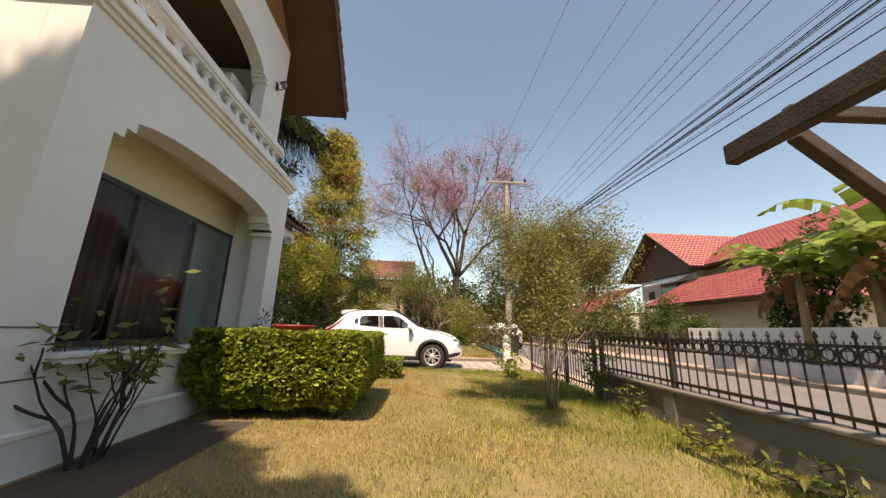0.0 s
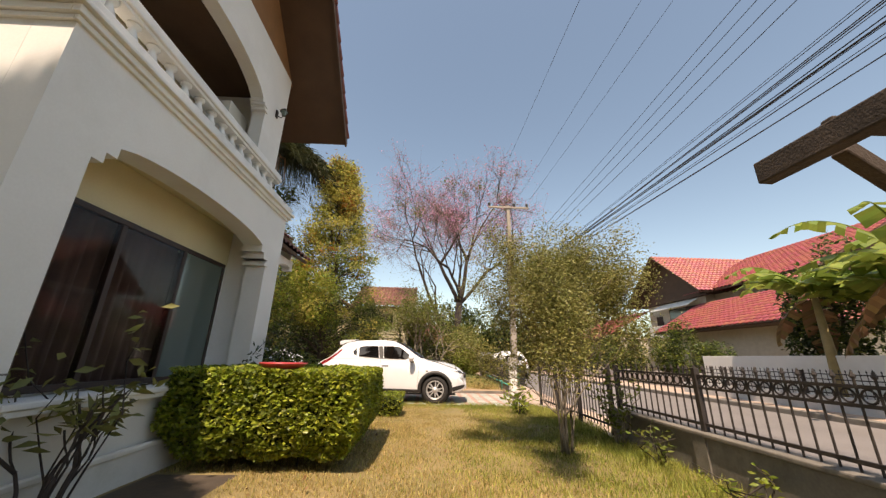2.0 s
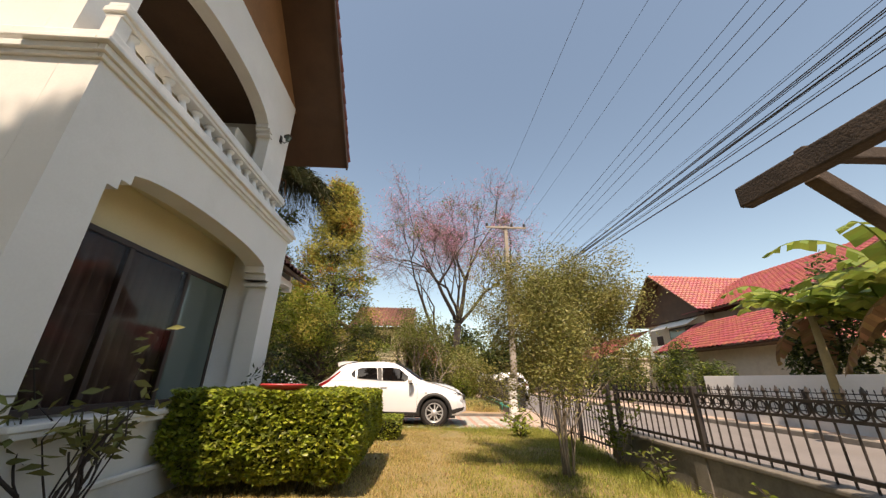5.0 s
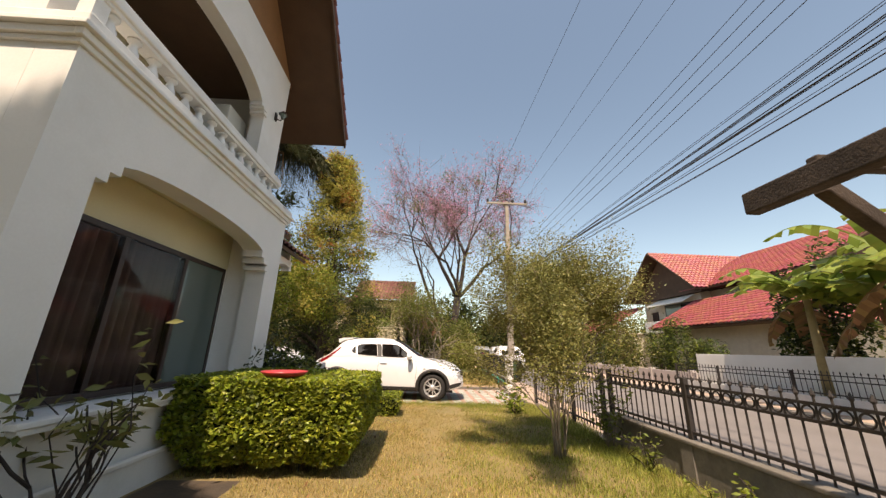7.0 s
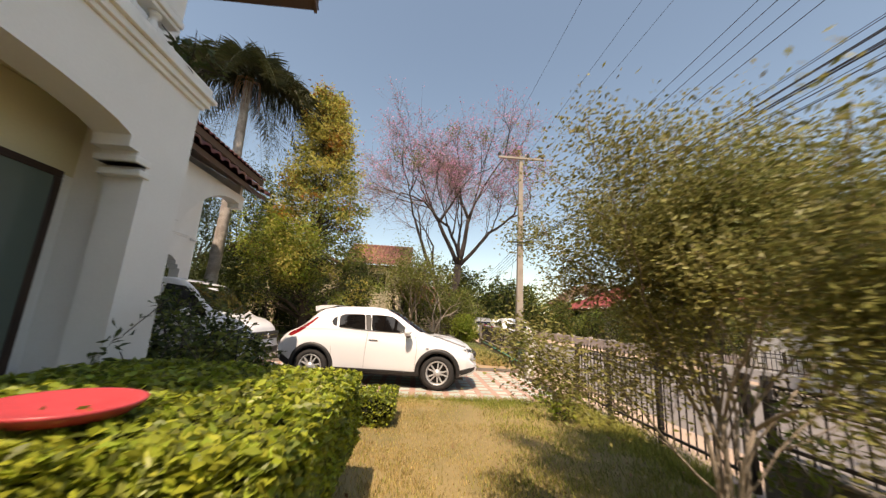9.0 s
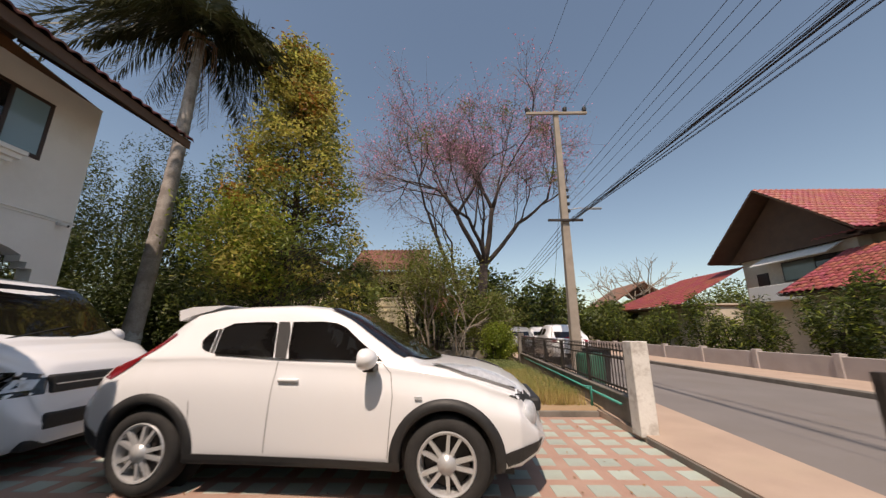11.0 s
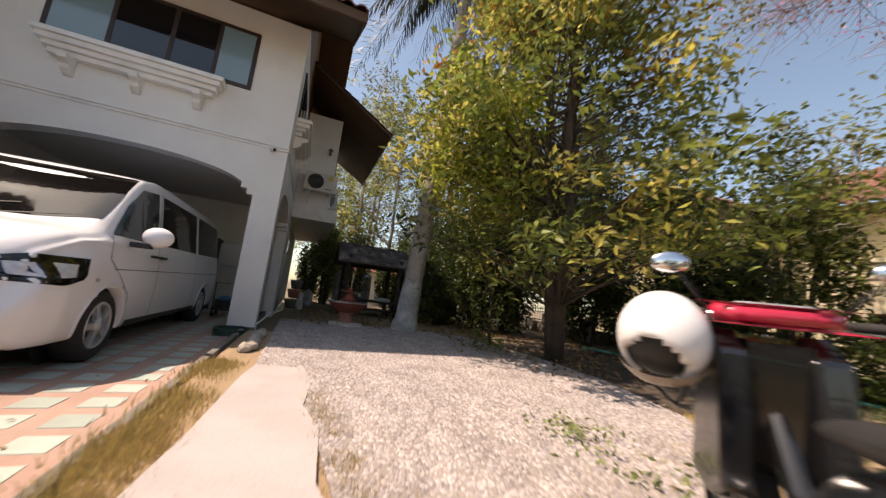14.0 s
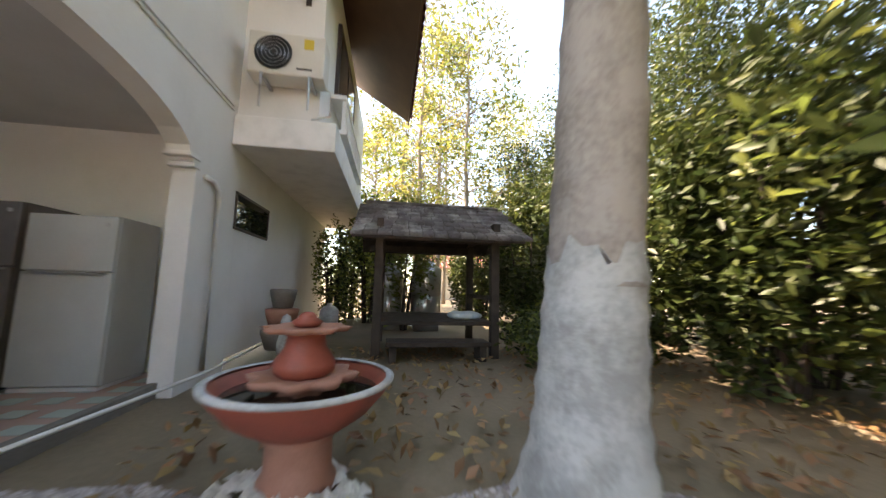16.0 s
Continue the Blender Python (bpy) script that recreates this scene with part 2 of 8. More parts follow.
TERRACOTTA_PALE = material("worn_terracotta", (0.42, 0.20, 0.14), (0.34, 0.15, 0.10), rough=0.75, scale=6, fine=60, bump=0.2)
WATER = material("dark_water", (0.02, 0.018, 0.014), rough=0.05, bump=0.0, specular=0.7)
FRIDGE = material("grey_white_enamel", (0.52, 0.53, 0.51), (0.46, 0.47, 0.46), rough=0.35, scale=3, fine=40, bump=0.02)
STEEL = material("stainless_steel", (0.55, 0.55, 0.55), (0.42, 0.42, 0.42), rough=0.3, metal=0.9, scale=4, fine=50, bump=0.05)
AC_WHITE = material("off_white_enamel", (0.66, 0.63, 0.56), (0.58, 0.55, 0.49), rough=0.45, scale=3, fine=60, bump=0.03)
HOSE_GREEN = material("teal_plastic", (0.05, 0.33, 0.27), (0.04, 0.27, 0.22), rough=0.5, scale=10, fine=80, bump=0.05)
BLUE_PLASTIC = material("blue_plastic", (0.05, 0.22, 0.42), (0.04, 0.18, 0.36), rough=0.4, scale=8, fine=60, bump=0.05)
DISH_RED = material("red_glazed_dish", (0.55, 0.06, 0.07), (0.45, 0.05, 0.06), rough=0.35, scale=8, fine=60, bump=0.05)
ROCK = material("grey_rock", (0.38, 0.34, 0.29), (0.26, 0.23, 0.20), rough=0.9, scale=5, fine=40, bump=0.4)
PLATE = material("white_plate", (0.78, 0.78, 0.77), (0.7, 0.7, 0.7), rough=0.5, scale=10, fine=60, bump=0.02)
SEAM = material("panel_gap", (0.22, 0.21, 0.21), rough=0.7, bump=0.0)
INK = material("black_ink", (0.03, 0.03, 0.032), rough=0.6, bump=0.0)
YELLOW_STICKER = material("yellow_label", (0.62, 0.45, 0.05), rough=0.5, bump=0.0)
WIRE = material("black_cable", (0.022, 0.022, 0.026), rough=0.6, bump=0.0)
HELMET = material("white_helmet_shell", (0.80, 0.79, 0.78), rough=0.2, bump=0.0, coat=0.6)
CEIL = material("pale_grey_ceiling", (0.62, 0.61, 0.59), (0.56, 0.55, 0.53), rough=0.8, scale=1.5, fine=40, bump=0.03)

# mesh helpers


def link_mesh(name, bm, mat, parent=None, smooth=False, label=""):
    me = bpy.data.meshes.new(name)
    bm.to_mesh(me)
    bm.free()
    if smooth:
        me.polygons.foreach_set("use_smooth", [True] * len(me.polygons))
    me.materials.append(mat)
    ob = new(name, me)
    if parent:
        ob.parent = parent
    if label:
        ob["label"] = label
    return ob


def part(name, bm, mat, parent, label="", smooth=False):
    return link_mesh(name, bm, mat, parent, smooth, label)


def mesh_np(name, verts, faces, mat, parent=None, smooth=False):
    """A mesh from arrays: verts (n, 3), faces (m, 3) or (m, 4)."""
    verts = np.asarray(verts, dtype=np.float32)
    faces = np.asarray(faces, dtype=np.int32)
    me = bpy.data.meshes.new(name)
    k = faces.shape[1]
    me.vertices.add(len(verts))
    me.vertices.foreach_set("co", verts.ravel())
    me.loops.add(faces.size)
    me.loops.foreach_set("vertex_index", faces.ravel())
    me.polygons.add(len(faces))
    me.polygons.foreach_set("loop_start", np.arange(0, faces.size, k, dtype=np.int32))
    if smooth:
        me.polygons.foreach_set("use_smooth", [True] * len(faces))
    me.update(calc_edges=True)
    me.materials.append(mat)
    ob = new(name, me)
    if parent:
        ob.parent = parent
    return ob


def thing(name, at, label, category, group="", rz=0.0):
    ob = new(name)
    ob.empty_display_size = 0.2
    ob.matrix_basis = pose(at[0], at[1], at[2], 0, 0, rz)
    return tagged(ob, label, category, group)


def box(bm, x0, x1, y0, y1, z0, z1, bevel=0.0):
    m = Matrix.Translation(((x0 + x1) / 2, (y0 + y1) / 2, (z0 + z1) / 2)) @ Matrix.Diagonal((abs(x1 - x0), abs(y1 - y0), abs(z1 - z0), 1))
    r = bmesh.ops.create_cube(bm, size=1, matrix=m)
    if bevel:
        edges = list({e for v in r["verts"] for e in v.link_edges})
        bmesh.ops.bevel(bm, geom=edges, offset=bevel, segments=2, profile=0.5, affect="EDGES")
    return bm


def nbox(*a, bevel=0.0):
    return box(bmesh.new(), *a, bevel=bevel)


def prism(bm, pts, axis, a, b):
    """A solid from a flat outline: axis x takes (y, z) points, y takes (x, z), z takes (x, y)."""
    def at(p, v):
        return {"x": (v, p[0], p[1]), "y": (p[0], v, p[1]), "z": (p[0], p[1], v)}[axis]
    lo = [bm.verts.new(at(p, a)) for p in pts]
    hi = [bm.verts.new(at(p, b)) for p in pts]
    n = len(pts)
    caps = [bm.faces.new(lo), bm.faces.new(hi[::-1])]
    for i in range(n):
        bm.faces.new((lo[i], hi[i], hi[(i + 1) % n], lo[(i + 1) % n]))
    for f in caps:
        f.normal_update()
    bmesh.ops.triangulate(bm, faces=caps, ngon_method="EAR_CLIP")
    bmesh.ops.recalc_face_normals(bm, faces=bm.faces)
    return bm


def nprism(*a):
    return prism(bmesh.new(), *a)


def tube(bm, pts, r0, r1=None, sides=8):
    """A tapered tube along points."""
    r1 = r0 if r1 is None else r1
    pts = [Vector(p) for p in pts]
    rings = []
    n = len(pts)
    for i, p in enumerate(pts):
        d = (pts[min(i + 1, n - 1)] - pts[max(i - 1, 0)])
        d = d.normalized() if d.length > 1e-9 else Vector((0, 0, 1))
        u = d.cross(Vector((0, 0, 1)))
        if u.length < 0.05:
            u = d.cross(Vector((1, 0, 0)))
        u.normalize()
        w = d.cross(u)
        r = r0 + (r1 - r0) * i / max(n - 1, 1)
        rings.append([bm.verts.new(p + (u * math.cos(2 * math.pi * k / sides) + w * math.sin(2 * math.pi * k / sides)) * r) for k in range(sides)])
    for a, b in zip(rings, rings[1:]):
        for k in range(sides):
            bm.faces.new((a[k], a[(k + 1) % sides], b[(k + 1) % sides], b[k]))
    bm.faces.new(rings[0][::-1])
    bm.faces.new(rings[-1])
    return bm


def ntube(*a, **k):
    return tube(bmesh.new(), *a, **k)


def lathe(bm, prof, sides=32, at=(0, 0, 0), wob=0.0, lobes=0, caps=True):
    """A turned body from (radius, height) points; lobes and wob make a fluted rim."""
    rings = []
    for r, z in prof:
        ring = []
        for k in range(sides):
            a = 2 * math.pi * k / sides
            rr = r * (1 + wob * math.cos(lobes * a)) if lobes else r
            ring.append(bm.verts.new((at[0] + rr * math.cos(a), at[1] + rr * math.sin(a), at[2] + z)))
        rings.append(ring)
    for a, b in zip(rings, rings[1:]):
        for k in range(sides):
            bm.faces.new((a[k], a[(k + 1) % sides], b[(k + 1) % sides], b[k]))
    if caps:
        bm.faces.new(rings[0][::-1])
        bm.faces.new(rings[-1])
    bmesh.ops.recalc_face_normals(bm, faces=bm.faces)
    return bm


def nlathe(*a, **k):
    return lathe(bmesh.new(), *a, **k)


def stepped_arch(a, b, spring, crown, base, top, step=0.1, steps=2, n=18):
    """The outline of a wall strip over an arch with stepped corbels: two (u, z) legs, the arch and a straight top."""
    pts = [(a, base)]
    u, z = a, spring
    pts.append((u, z))
    for i in range(steps):
        u += step
        pts.append((u, z))
        z += step
        pts.append((u, z))
    c, h = (a + b) / 2, (b - a) / 2 - step * steps
    for i in range(1, n):
        f = -1 + 2 * i / n
        pts.append((c + f * h, z + (crown - z) * (1 - abs(f) ** 2.3) ** 0.75))
    u = b - step * steps
    pts.append((u, z))
    for i in range(steps):
        z -= step
        pts.append((u, z))
        u += step
        pts.append((u, z))
    pts.append((b, base))
    return pts


def tiled_slope(name, origin, along, up, length, run, mat, parent, wave=0.24, row=0.3, keep=None, lift=0.03, label=""):
    """Rows of wavy roof tiles on a slope; origin is the low corner, along the eave, up the slope."""
    o, al, upv = Vector(origin), Vector(along).normalized(), Vector(up).normalized()
    nrm = al.cross(upv).normalized()
    if nrm.z < 0:
        nrm = -nrm
    nw, nr = max(1, round(length / wave)), max(1, round(run / row))
    wave, row = length / nw, run / nr
    prof = [(0.0, 0.0), (0.14, 0.012), (0.30, 0.042), (0.5, 0.052), (0.70, 0.042), (0.86, 0.012), (1.0, 0.0)]
    V, F = [], []
    for j in range(nr):
        for i in range(nw):
            if keep and not keep((i + 0.5) * wave, (j + 0.5) * row):
                continue
            base = len(V)
            for (f, h) in prof:
                for (v, e) in ((j * row - 0.04, lift), ((j + 1) * row, 0.0)):
                    p = o + al * ((i + f) * wave) + upv * v + nrm * (h * wave / 0.24 + e)
                    V.append(p)
            for k in range(len(prof)):
                p = o + al * ((i + prof[k][0]) * wave) + upv * (j * row - 0.04) + nrm * (prof[k][1] * wave / 0.24 + lift - 0.03)
                V.append(p)
            m = len(prof)
            for k in range(m - 1):
                F.append((base + 2 * k, base + 2 * k + 2, base + 2 * k + 3, base + 2 * k + 1))
                F.append((base + 2 * k, base + 2 * m + k, base + 2 * m + k + 1, base + 2 * k + 2))
    ob = mesh_np(name, V, F, mat, parent)
    if label:
        ob["label"] = label
    return ob


def scatter_leaves(name, centers, size, mat, parent=None, rng=None, aspect=0.45, droop=0.3, jitter=0.5, fold=0.18, up=0.35):
    """Many small pointed leaves, each folded along its rib (two halves), one joined mesh."""
    rng = rng or np.random.default_rng(3)
    c = np.asarray(centers, dtype=float)
    n = len(c)
    d = rng.normal(size=(n, 3))
    d[:, 2] = d[:, 2] * 0.5 - droop
    d /= np.linalg.norm(d, axis=1)[:, None]
    nn = rng.normal(size=(n, 3)) * 0.8 + np.array([0, 0, up * 2])
    s = np.cross(d, nn)
    s /= np.linalg.norm(s, axis=1)[:, None] + 1e-9
    nv = np.cross(s, d)
    L = (size * (1 + jitter * (rng.random(n) - 0.5)))[:, None]
    W = L * aspect * 0.5
    base, tip = c - d * L * 0.5, c + d * L * 0.5
    mid = c - d * L * 0.05 
    a = mid + s * W + nv * L * fold * 0.5
    b = mid - s * W + nv * L * fold * 0.5
    V = np.stack([base, a, tip, b], axis=1).reshape(-1, 3)
    k = np.arange(n)[:, None] * 4
    F = np.concatenate([k + np.array([[0, 1, 2]]), k + np.array([[0, 2, 3]])], axis=1).reshape(-1, 3)
    return mesh_np(name, V, F, mat, parent)


def branches(bm, start, direction, length, radius, depth, rng, tips, spread=0.6, gravity=0.0, min_r=0.006, children=(2, 3), sides=6, shrink=0.72, curl=0.25, collect=1):
    """A limb that bends and forks; the ends of the last forks are put into tips."""
    p, d = Vector(start), Vector(direction).normalized()
    pts = [p.copy()]
    n = 4
    for i in range(n):
        d = (d + Vector(rng.normal(size=3)) * curl * 0.35 + Vector((0, 0, gravity))).normalized()
        p = p + d * (length / n)
        pts.append(p.copy())
    r1 = max(radius * shrink, min_r)
    tube(bm, pts, radius, r1, sides if radius > 0.02 else 4)
    if depth <= collect:
        tips.append((pts[2].copy(), d.copy()))
        tips.append((p.copy(), d.copy()))
    if depth <= 0:
        return
    for k in range(int(rng.integers(children[0], children[1] + 1))):
        nd = (d + Vector(rng.normal(size=3)) * spread).normalized()
        q = pts[-1] if k == 0 else pts[int(rng.integers(2, n + 1))]
        branches(bm, q, nd, length * (0.62 + 0.25 * rng.random()), r1 * (0.95 if k == 0 else 0.7), depth - 1, rng, tips, spread, gravity, min_r, children, sides, shrink, curl, collect)


def structure(ob, label, category):
    return tagged(ob, label, category, kind="structure")


def stuff(ob, label, category):
    return tagged(ob, label, category, kind="stuff")


def blades(name, P, H, mat, label, seed, width=0.006, lean=0.5, z=0.0, parent=None, category="grass"):
    """Single grass blades: P (n, 2) places, H (n,) heights."""
    rng = np.random.default_rng(seed)
    P, H = np.asarray(P, dtype=float), np.asarray(H, dtype=float)
    n = len(P)
    a = rng.random(n) * 6.283
    w = width * (0.6 + 0.8 * rng.random(n))
    b = rng.random(n) * 6.283
    l = lean * rng.random(n) * H
    V = np.zeros((n, 3, 3))
    for k, s in ((0, -0.5), (1, 0.5)):
        V[:, k, 0] = P[:, 0] + s * w * np.cos(a)
        V[:, k, 1] = P[:, 1] + s * w * np.sin(a)
        V[:, k, 2] = z - 0.015
    V[:, 2, 0] = P[:, 0] + l * np.cos(b)
    V[:, 2, 1] = P[:, 1] + l * np.sin(b)
    V[:, 2, 2] = z + H
    ob = mesh_np(name, V.reshape(-1, 3), np.arange(n * 3).reshape(-1, 3), mat, parent)
    return stuff(ob, label, category) if label else ob

# ground, lawn, drive, road
def sheet(name, pts, z, mat, label, category, thick=0.04):
    return structure(link_mesh(name, nprism(pts, "z", z - thick, z), mat), label, category)


sheet("ground", [(-260, -200), (260, -200), (260, 320), (-260, 320)], -0.18, GROUND, "dry brown earth with sparse weeds", "ground", 0.2)
_rng = np.random.default_rng(11)


def grid_sheet(name, x0, x1, y0, y1, z, amp, step, mat, label, category, edge=0.0):
    """A gently uneven sheet of ground; its rim dips by edge."""
    xs, ys = np.arange(x0, x1 + 1e-6, step), np.arange(y0, y1 + 1e-6, step)
    V = []
    for y in ys:
        for x in xs:
            h = noise.noise(Vector((x * 0.9, y * 0.9, 3.1))) * amp + noise.noise(Vector((x * 3.3, y * 3.3, 1.7))) * amp * 0.4
            rim = min(x - x0, x1 - x, y - y0, y1 - y)
            V.append((x, y, z + h - edge * (1 if rim < step * 0.5 else 0)))
    nx = len(xs)
    F = [(j * nx + i, j * nx + i + 1, (j + 1) * nx + i + 1, (j + 1) * nx + i) for j in range(len(ys) - 1) for i in range(nx - 1)]
    return structure(mesh_np(name, V, F, mat, smooth=True), label, category)


grid_sheet("lawn", -7.2, 3.0, -12.0, 9.6, 0.0, 0.018, 0.1, LAWN, "dry patchy lawn with yellow and green grass", "lawn", 0.1)
grid_sheet("soil_yard", -7.2, 3.3, 14.1, 26.0, 0.0, 0.03, 0.1, SOIL, "bare reddish soil with weeds", "soil", 0.1)
grid_sheet("shaded_yard", -40.0, -7.1, 14.9, 30.0, -0.005, 0.02, 0.25, GROUND, "dark trodden earth in tree shade", "soil", 0.1)
# dark humus; on tree_bed its tone also stands for the trees' shade
HUMUS_SHADE = material("dark_humus_and_shade", (0.085, 0.062, 0.045), (0.055, 0.042, 0.032), rough=0.95, scale=1.5, fine=30, bump=0.6, stain=(0.16, 0.10, 0.055), stain_scale=1.3, stain_amount=0.5)
grid_sheet("tree_bed", -7.2, -2.8, 18.9, 24.0, 0.012, 0.03, 0.1, HUMUS_SHADE, "dark leafy earth under the trees, their shade in its tone", "soil", 0.0)
grid_sheet("planting_bed", -2.6, -1.7, 1.2, 4.5, 0.014, 0.018, 0.1, HUMUS_SHADE, "dark bare soil along the house wall", "soil", 0.03)
sheet("road", [(3.95, -60), (9.2, -60), (9.25, 36), (12, 70), (30, 120), (20, 124), (6.9, 70), (5.6, 36), (4.3, 15), (3.95, 11)], -0.07, ASPHALT, "worn grey asphalt street with dusty edges", "road")
sheet("pavement", [(2.9, -60), (3.93, -60), (3.93, 11), (4.28, 15), (5.55, 36), (4.3, 36), (3.2, 14.3), (2.9, 14.2)], -0.015, SIDEWALK, "dusty pinkish concrete strip beside the road", "pavement", 0.1)
sheet("pavement_far", [(9.45, -60), (11.4, -60), (11.4, 36), (9.5, 36)], 0.03, SIDEWALK, "dusty pinkish pavement across the road", "pavement", 0.2)
structure(link_mesh("kerb_far", nbox(9.2, 9.45, -60, 36, -0.1, 0.05, bevel=0.015), CONCRETE), "grey concrete kerb across the road", "kerb")
structure(link_mesh("drain_line", nprism([(3.94, -60), (4.02, -60), (4.02, 11), (4.37, 15), (5.64, 36), (5.56, 36), (4.29, 15), (3.94, 11)], "z", -0.1, -0.064), WIRE), "dark drain joint along the road edge", "drain")
drive = sheet("driveway", [(-12.5, 9.62), (2.88, 9.62), (2.9, 14.02), (-12.5, 14.02)], -0.111, TILE_PINK, "checkered driveway of pink strips and pale green square pavers", "driveway", 0.06)
structure(link_mesh("drive_edge", nbox(-12.4, 2.88, 14.022, 14.1, -0.19, -0.02, bevel=0.01), CONCRETE), "grey concrete edging beside the driveway", "edging")
slab = [(-4.35, 14.62), (-3.9, 14.55), (-2.6, 14.47), (-1.8, 14.38), (-1.1, 14.30), (-0.45, 14.36), (-0.3, 14.8), (-0.7, 15.2), (-1.05, 15.14), (-1.5, 15.24), (-2.0, 15.13), (-2.6, 15.17), (-3.1, 15.08), (-3.6, 15.14), (-4.25, 15.1)]
sheet("concrete_path", slab, 0.035, CONCRETE_PALE, "pale broken concrete slab beside the gravel", "path", 0.05)
gravel = [(-7.3, 14.6), (-4.4, 14.62), (-4.2, 15.02), (-3.1, 15.1), (-1.9, 15.2), (-1.4, 15.32), (-1.08, 15.6), (-0.98, 16.0), (-1.1, 16.5), (-1.5, 17.4), (-2.6, 18.7), (-4.1, 19.2), (-6.0, 19.25), (-8.2, 18.9), (-9.1, 17.6), (-8.8, 16.2), (-9.2, 15.3), (-9.2, 14.6)]
sheet("gravel_yard", gravel, 0.024, GRAVEL_BED, "grey gravel yard beside the house", "gravel", 0.04)


def inside(p, poly):
    c = False
    for (x0, y0), (x1, y1) in zip(poly, poly[1:] + poly[:1]):
        if (y0 > p[1]) != (y1 > p[1]) and p[0] < (x1 - x0) * (p[1] - y0) / (y1 - y0) + x0:
            c = not c
    return c


def pebbles(name, n, region, poly, size, z, mat, label, seed):
    """Small faceted stones lying on a bed."""
    rng = np.random.default_rng(seed)
    x0, x1, y0, y1 = region
    P = rng.random((n * 2, 2)) * [x1 - x0, y1 - y0] + [x0, y0]
    P = np.array([p for p in P if poly is None or inside(p, poly)][:n])
    unit = np.array([(1, 0, 0), (0, 1, 0), (-1, 0, 0), (0, -1, 0), (0, 0, 0.7)])
    n = len(P)
    s = size * (0.6 + 0.8 * rng.random(n))
    a = rng.random(n) * 6.28
    V = np.zeros((n, 5, 3))
    st = 0.7 + 0.6 * rng.random(n)
    for k in range(5):
        ux, uy = unit[k, 0] * st, unit[k, 1] / st
        V[:, k, 0] = P[:, 0] + s * (ux * np.cos(a) - uy * np.sin(a))
        V[:, k, 1] = P[:, 1] + s * (ux * np.sin(a) + uy * np.cos(a))
        V[:, k, 2] = z + s * (unit[k, 2] * (0.8 + 0.5 * rng.random(n)) - (0.15 if k < 4 else 0))
    F = np.array([(0, 1, 4), (1, 2, 4), (2, 3, 4), (3, 0, 4)])
    F = (np.arange(n)[:, None, None] * 5 + F[None]).reshape(-1, 3)
    return tagged(mesh_np(name, V.reshape(-1, 3), F, mat), label, "gravel", kind="stuff")


pebbles("gravel_stones", 62000, (-9.3, -1.2, 14.6, 20.8), gravel, 0.0165, 0.025, PEBBLE, "loose grey and pinkish gravel stones", 5)
fringe = [(-1.4, 15.25), (-0.75, 15.4), (-0.6, 16.6), (-1.1, 17.8), (-2.3, 19.3), (-2.6, 19.2), (-1.5, 17.4), (-1.1, 16.5), (-0.98, 16.0), (-1.08, 15.6)]
pebbles("strewn_stones", 2200, (-2.6, -0.6, 15.1, 19.3), fringe, 0.015, 0.018, PEBBLE, "gravel stones strewn thinly over the soil", 6)


# lawn grass, greener towards the fence
def lawn_points(n, x0, x1, y0, y1, seed):
    rng = np.random.default_rng(seed)
    return rng.random((n, 2)) * [x1 - x0, y1 - y0] + [x0, y0], rng


_P, _rg = lawn_points(230000, -2.55, 2.95, 1.0, 9.6, 3)
_g = np.array([noise.noise(Vector((p[0] * 0.55, p[1] * 0.55, 0.3))) for p in _P])
_green = (_rg.random(len(_P)) < np.clip(0.30 + 0.75 * _g + 0.36 * np.clip(_P[:, 0] - 0.5, -0.6, 1.8) + 0.25 * (_P[:, 1] > 9.2), 0.06, 0.92))
_keep = _rg.random(len(_P)) < np.clip(0.75 + 0.9 * np.array([noise.noise(Vector((p[0] * 2.2, p[1] * 2.2, 5.0))) for p in _P]), 0.2, 1)
_keep &= ~((_P[:, 0] < -1.72 + 0.12 * _g) & (_P[:, 1] < 4.5))
for _sel, _m, _h, _lab in ((_green & _keep, GRASS, 0.038, "short green lawn grass"), (~_green & _keep, GRASS_DRY, 0.028, "short dry yellow lawn grass")):
    _q = _P[_sel]
    blades("grass", _q, _h * (0.5 + 0.9 * _rg.random(len(_q))), _m, _lab, 4, width=0.010, lean=1.1)


def ragged_strip(n, a, b, half, seed):
    """Places along the line a to b, thick and thin by turns."""
    rng = np.random.default_rng(seed)
    f = rng.random(n * 2)
    lump = np.array([noise.noise(Vector((v * 9.0, seed, 0.0))) for v in f])
    f = f[rng.random(n * 2) < 0.45 + lump][:n]
    a, b = np.array(a), np.array(b)
    d = (b - a) / np.linalg.norm(b - a)
    return a + (b - a) * f[:, None] + np.stack([-d[1] * np.ones(len(f)), d[0] * np.ones(len(f))], 1) * rng.normal(size=(len(f), 1)) * half


def weeds(name, P, h, mat, label, seed, width=0.007, lean=0.9):
    rng = np.random.default_rng(seed)
    return blades(name, P, h * (0.4 + rng.random(len(P))), mat, label, seed, width, lean)


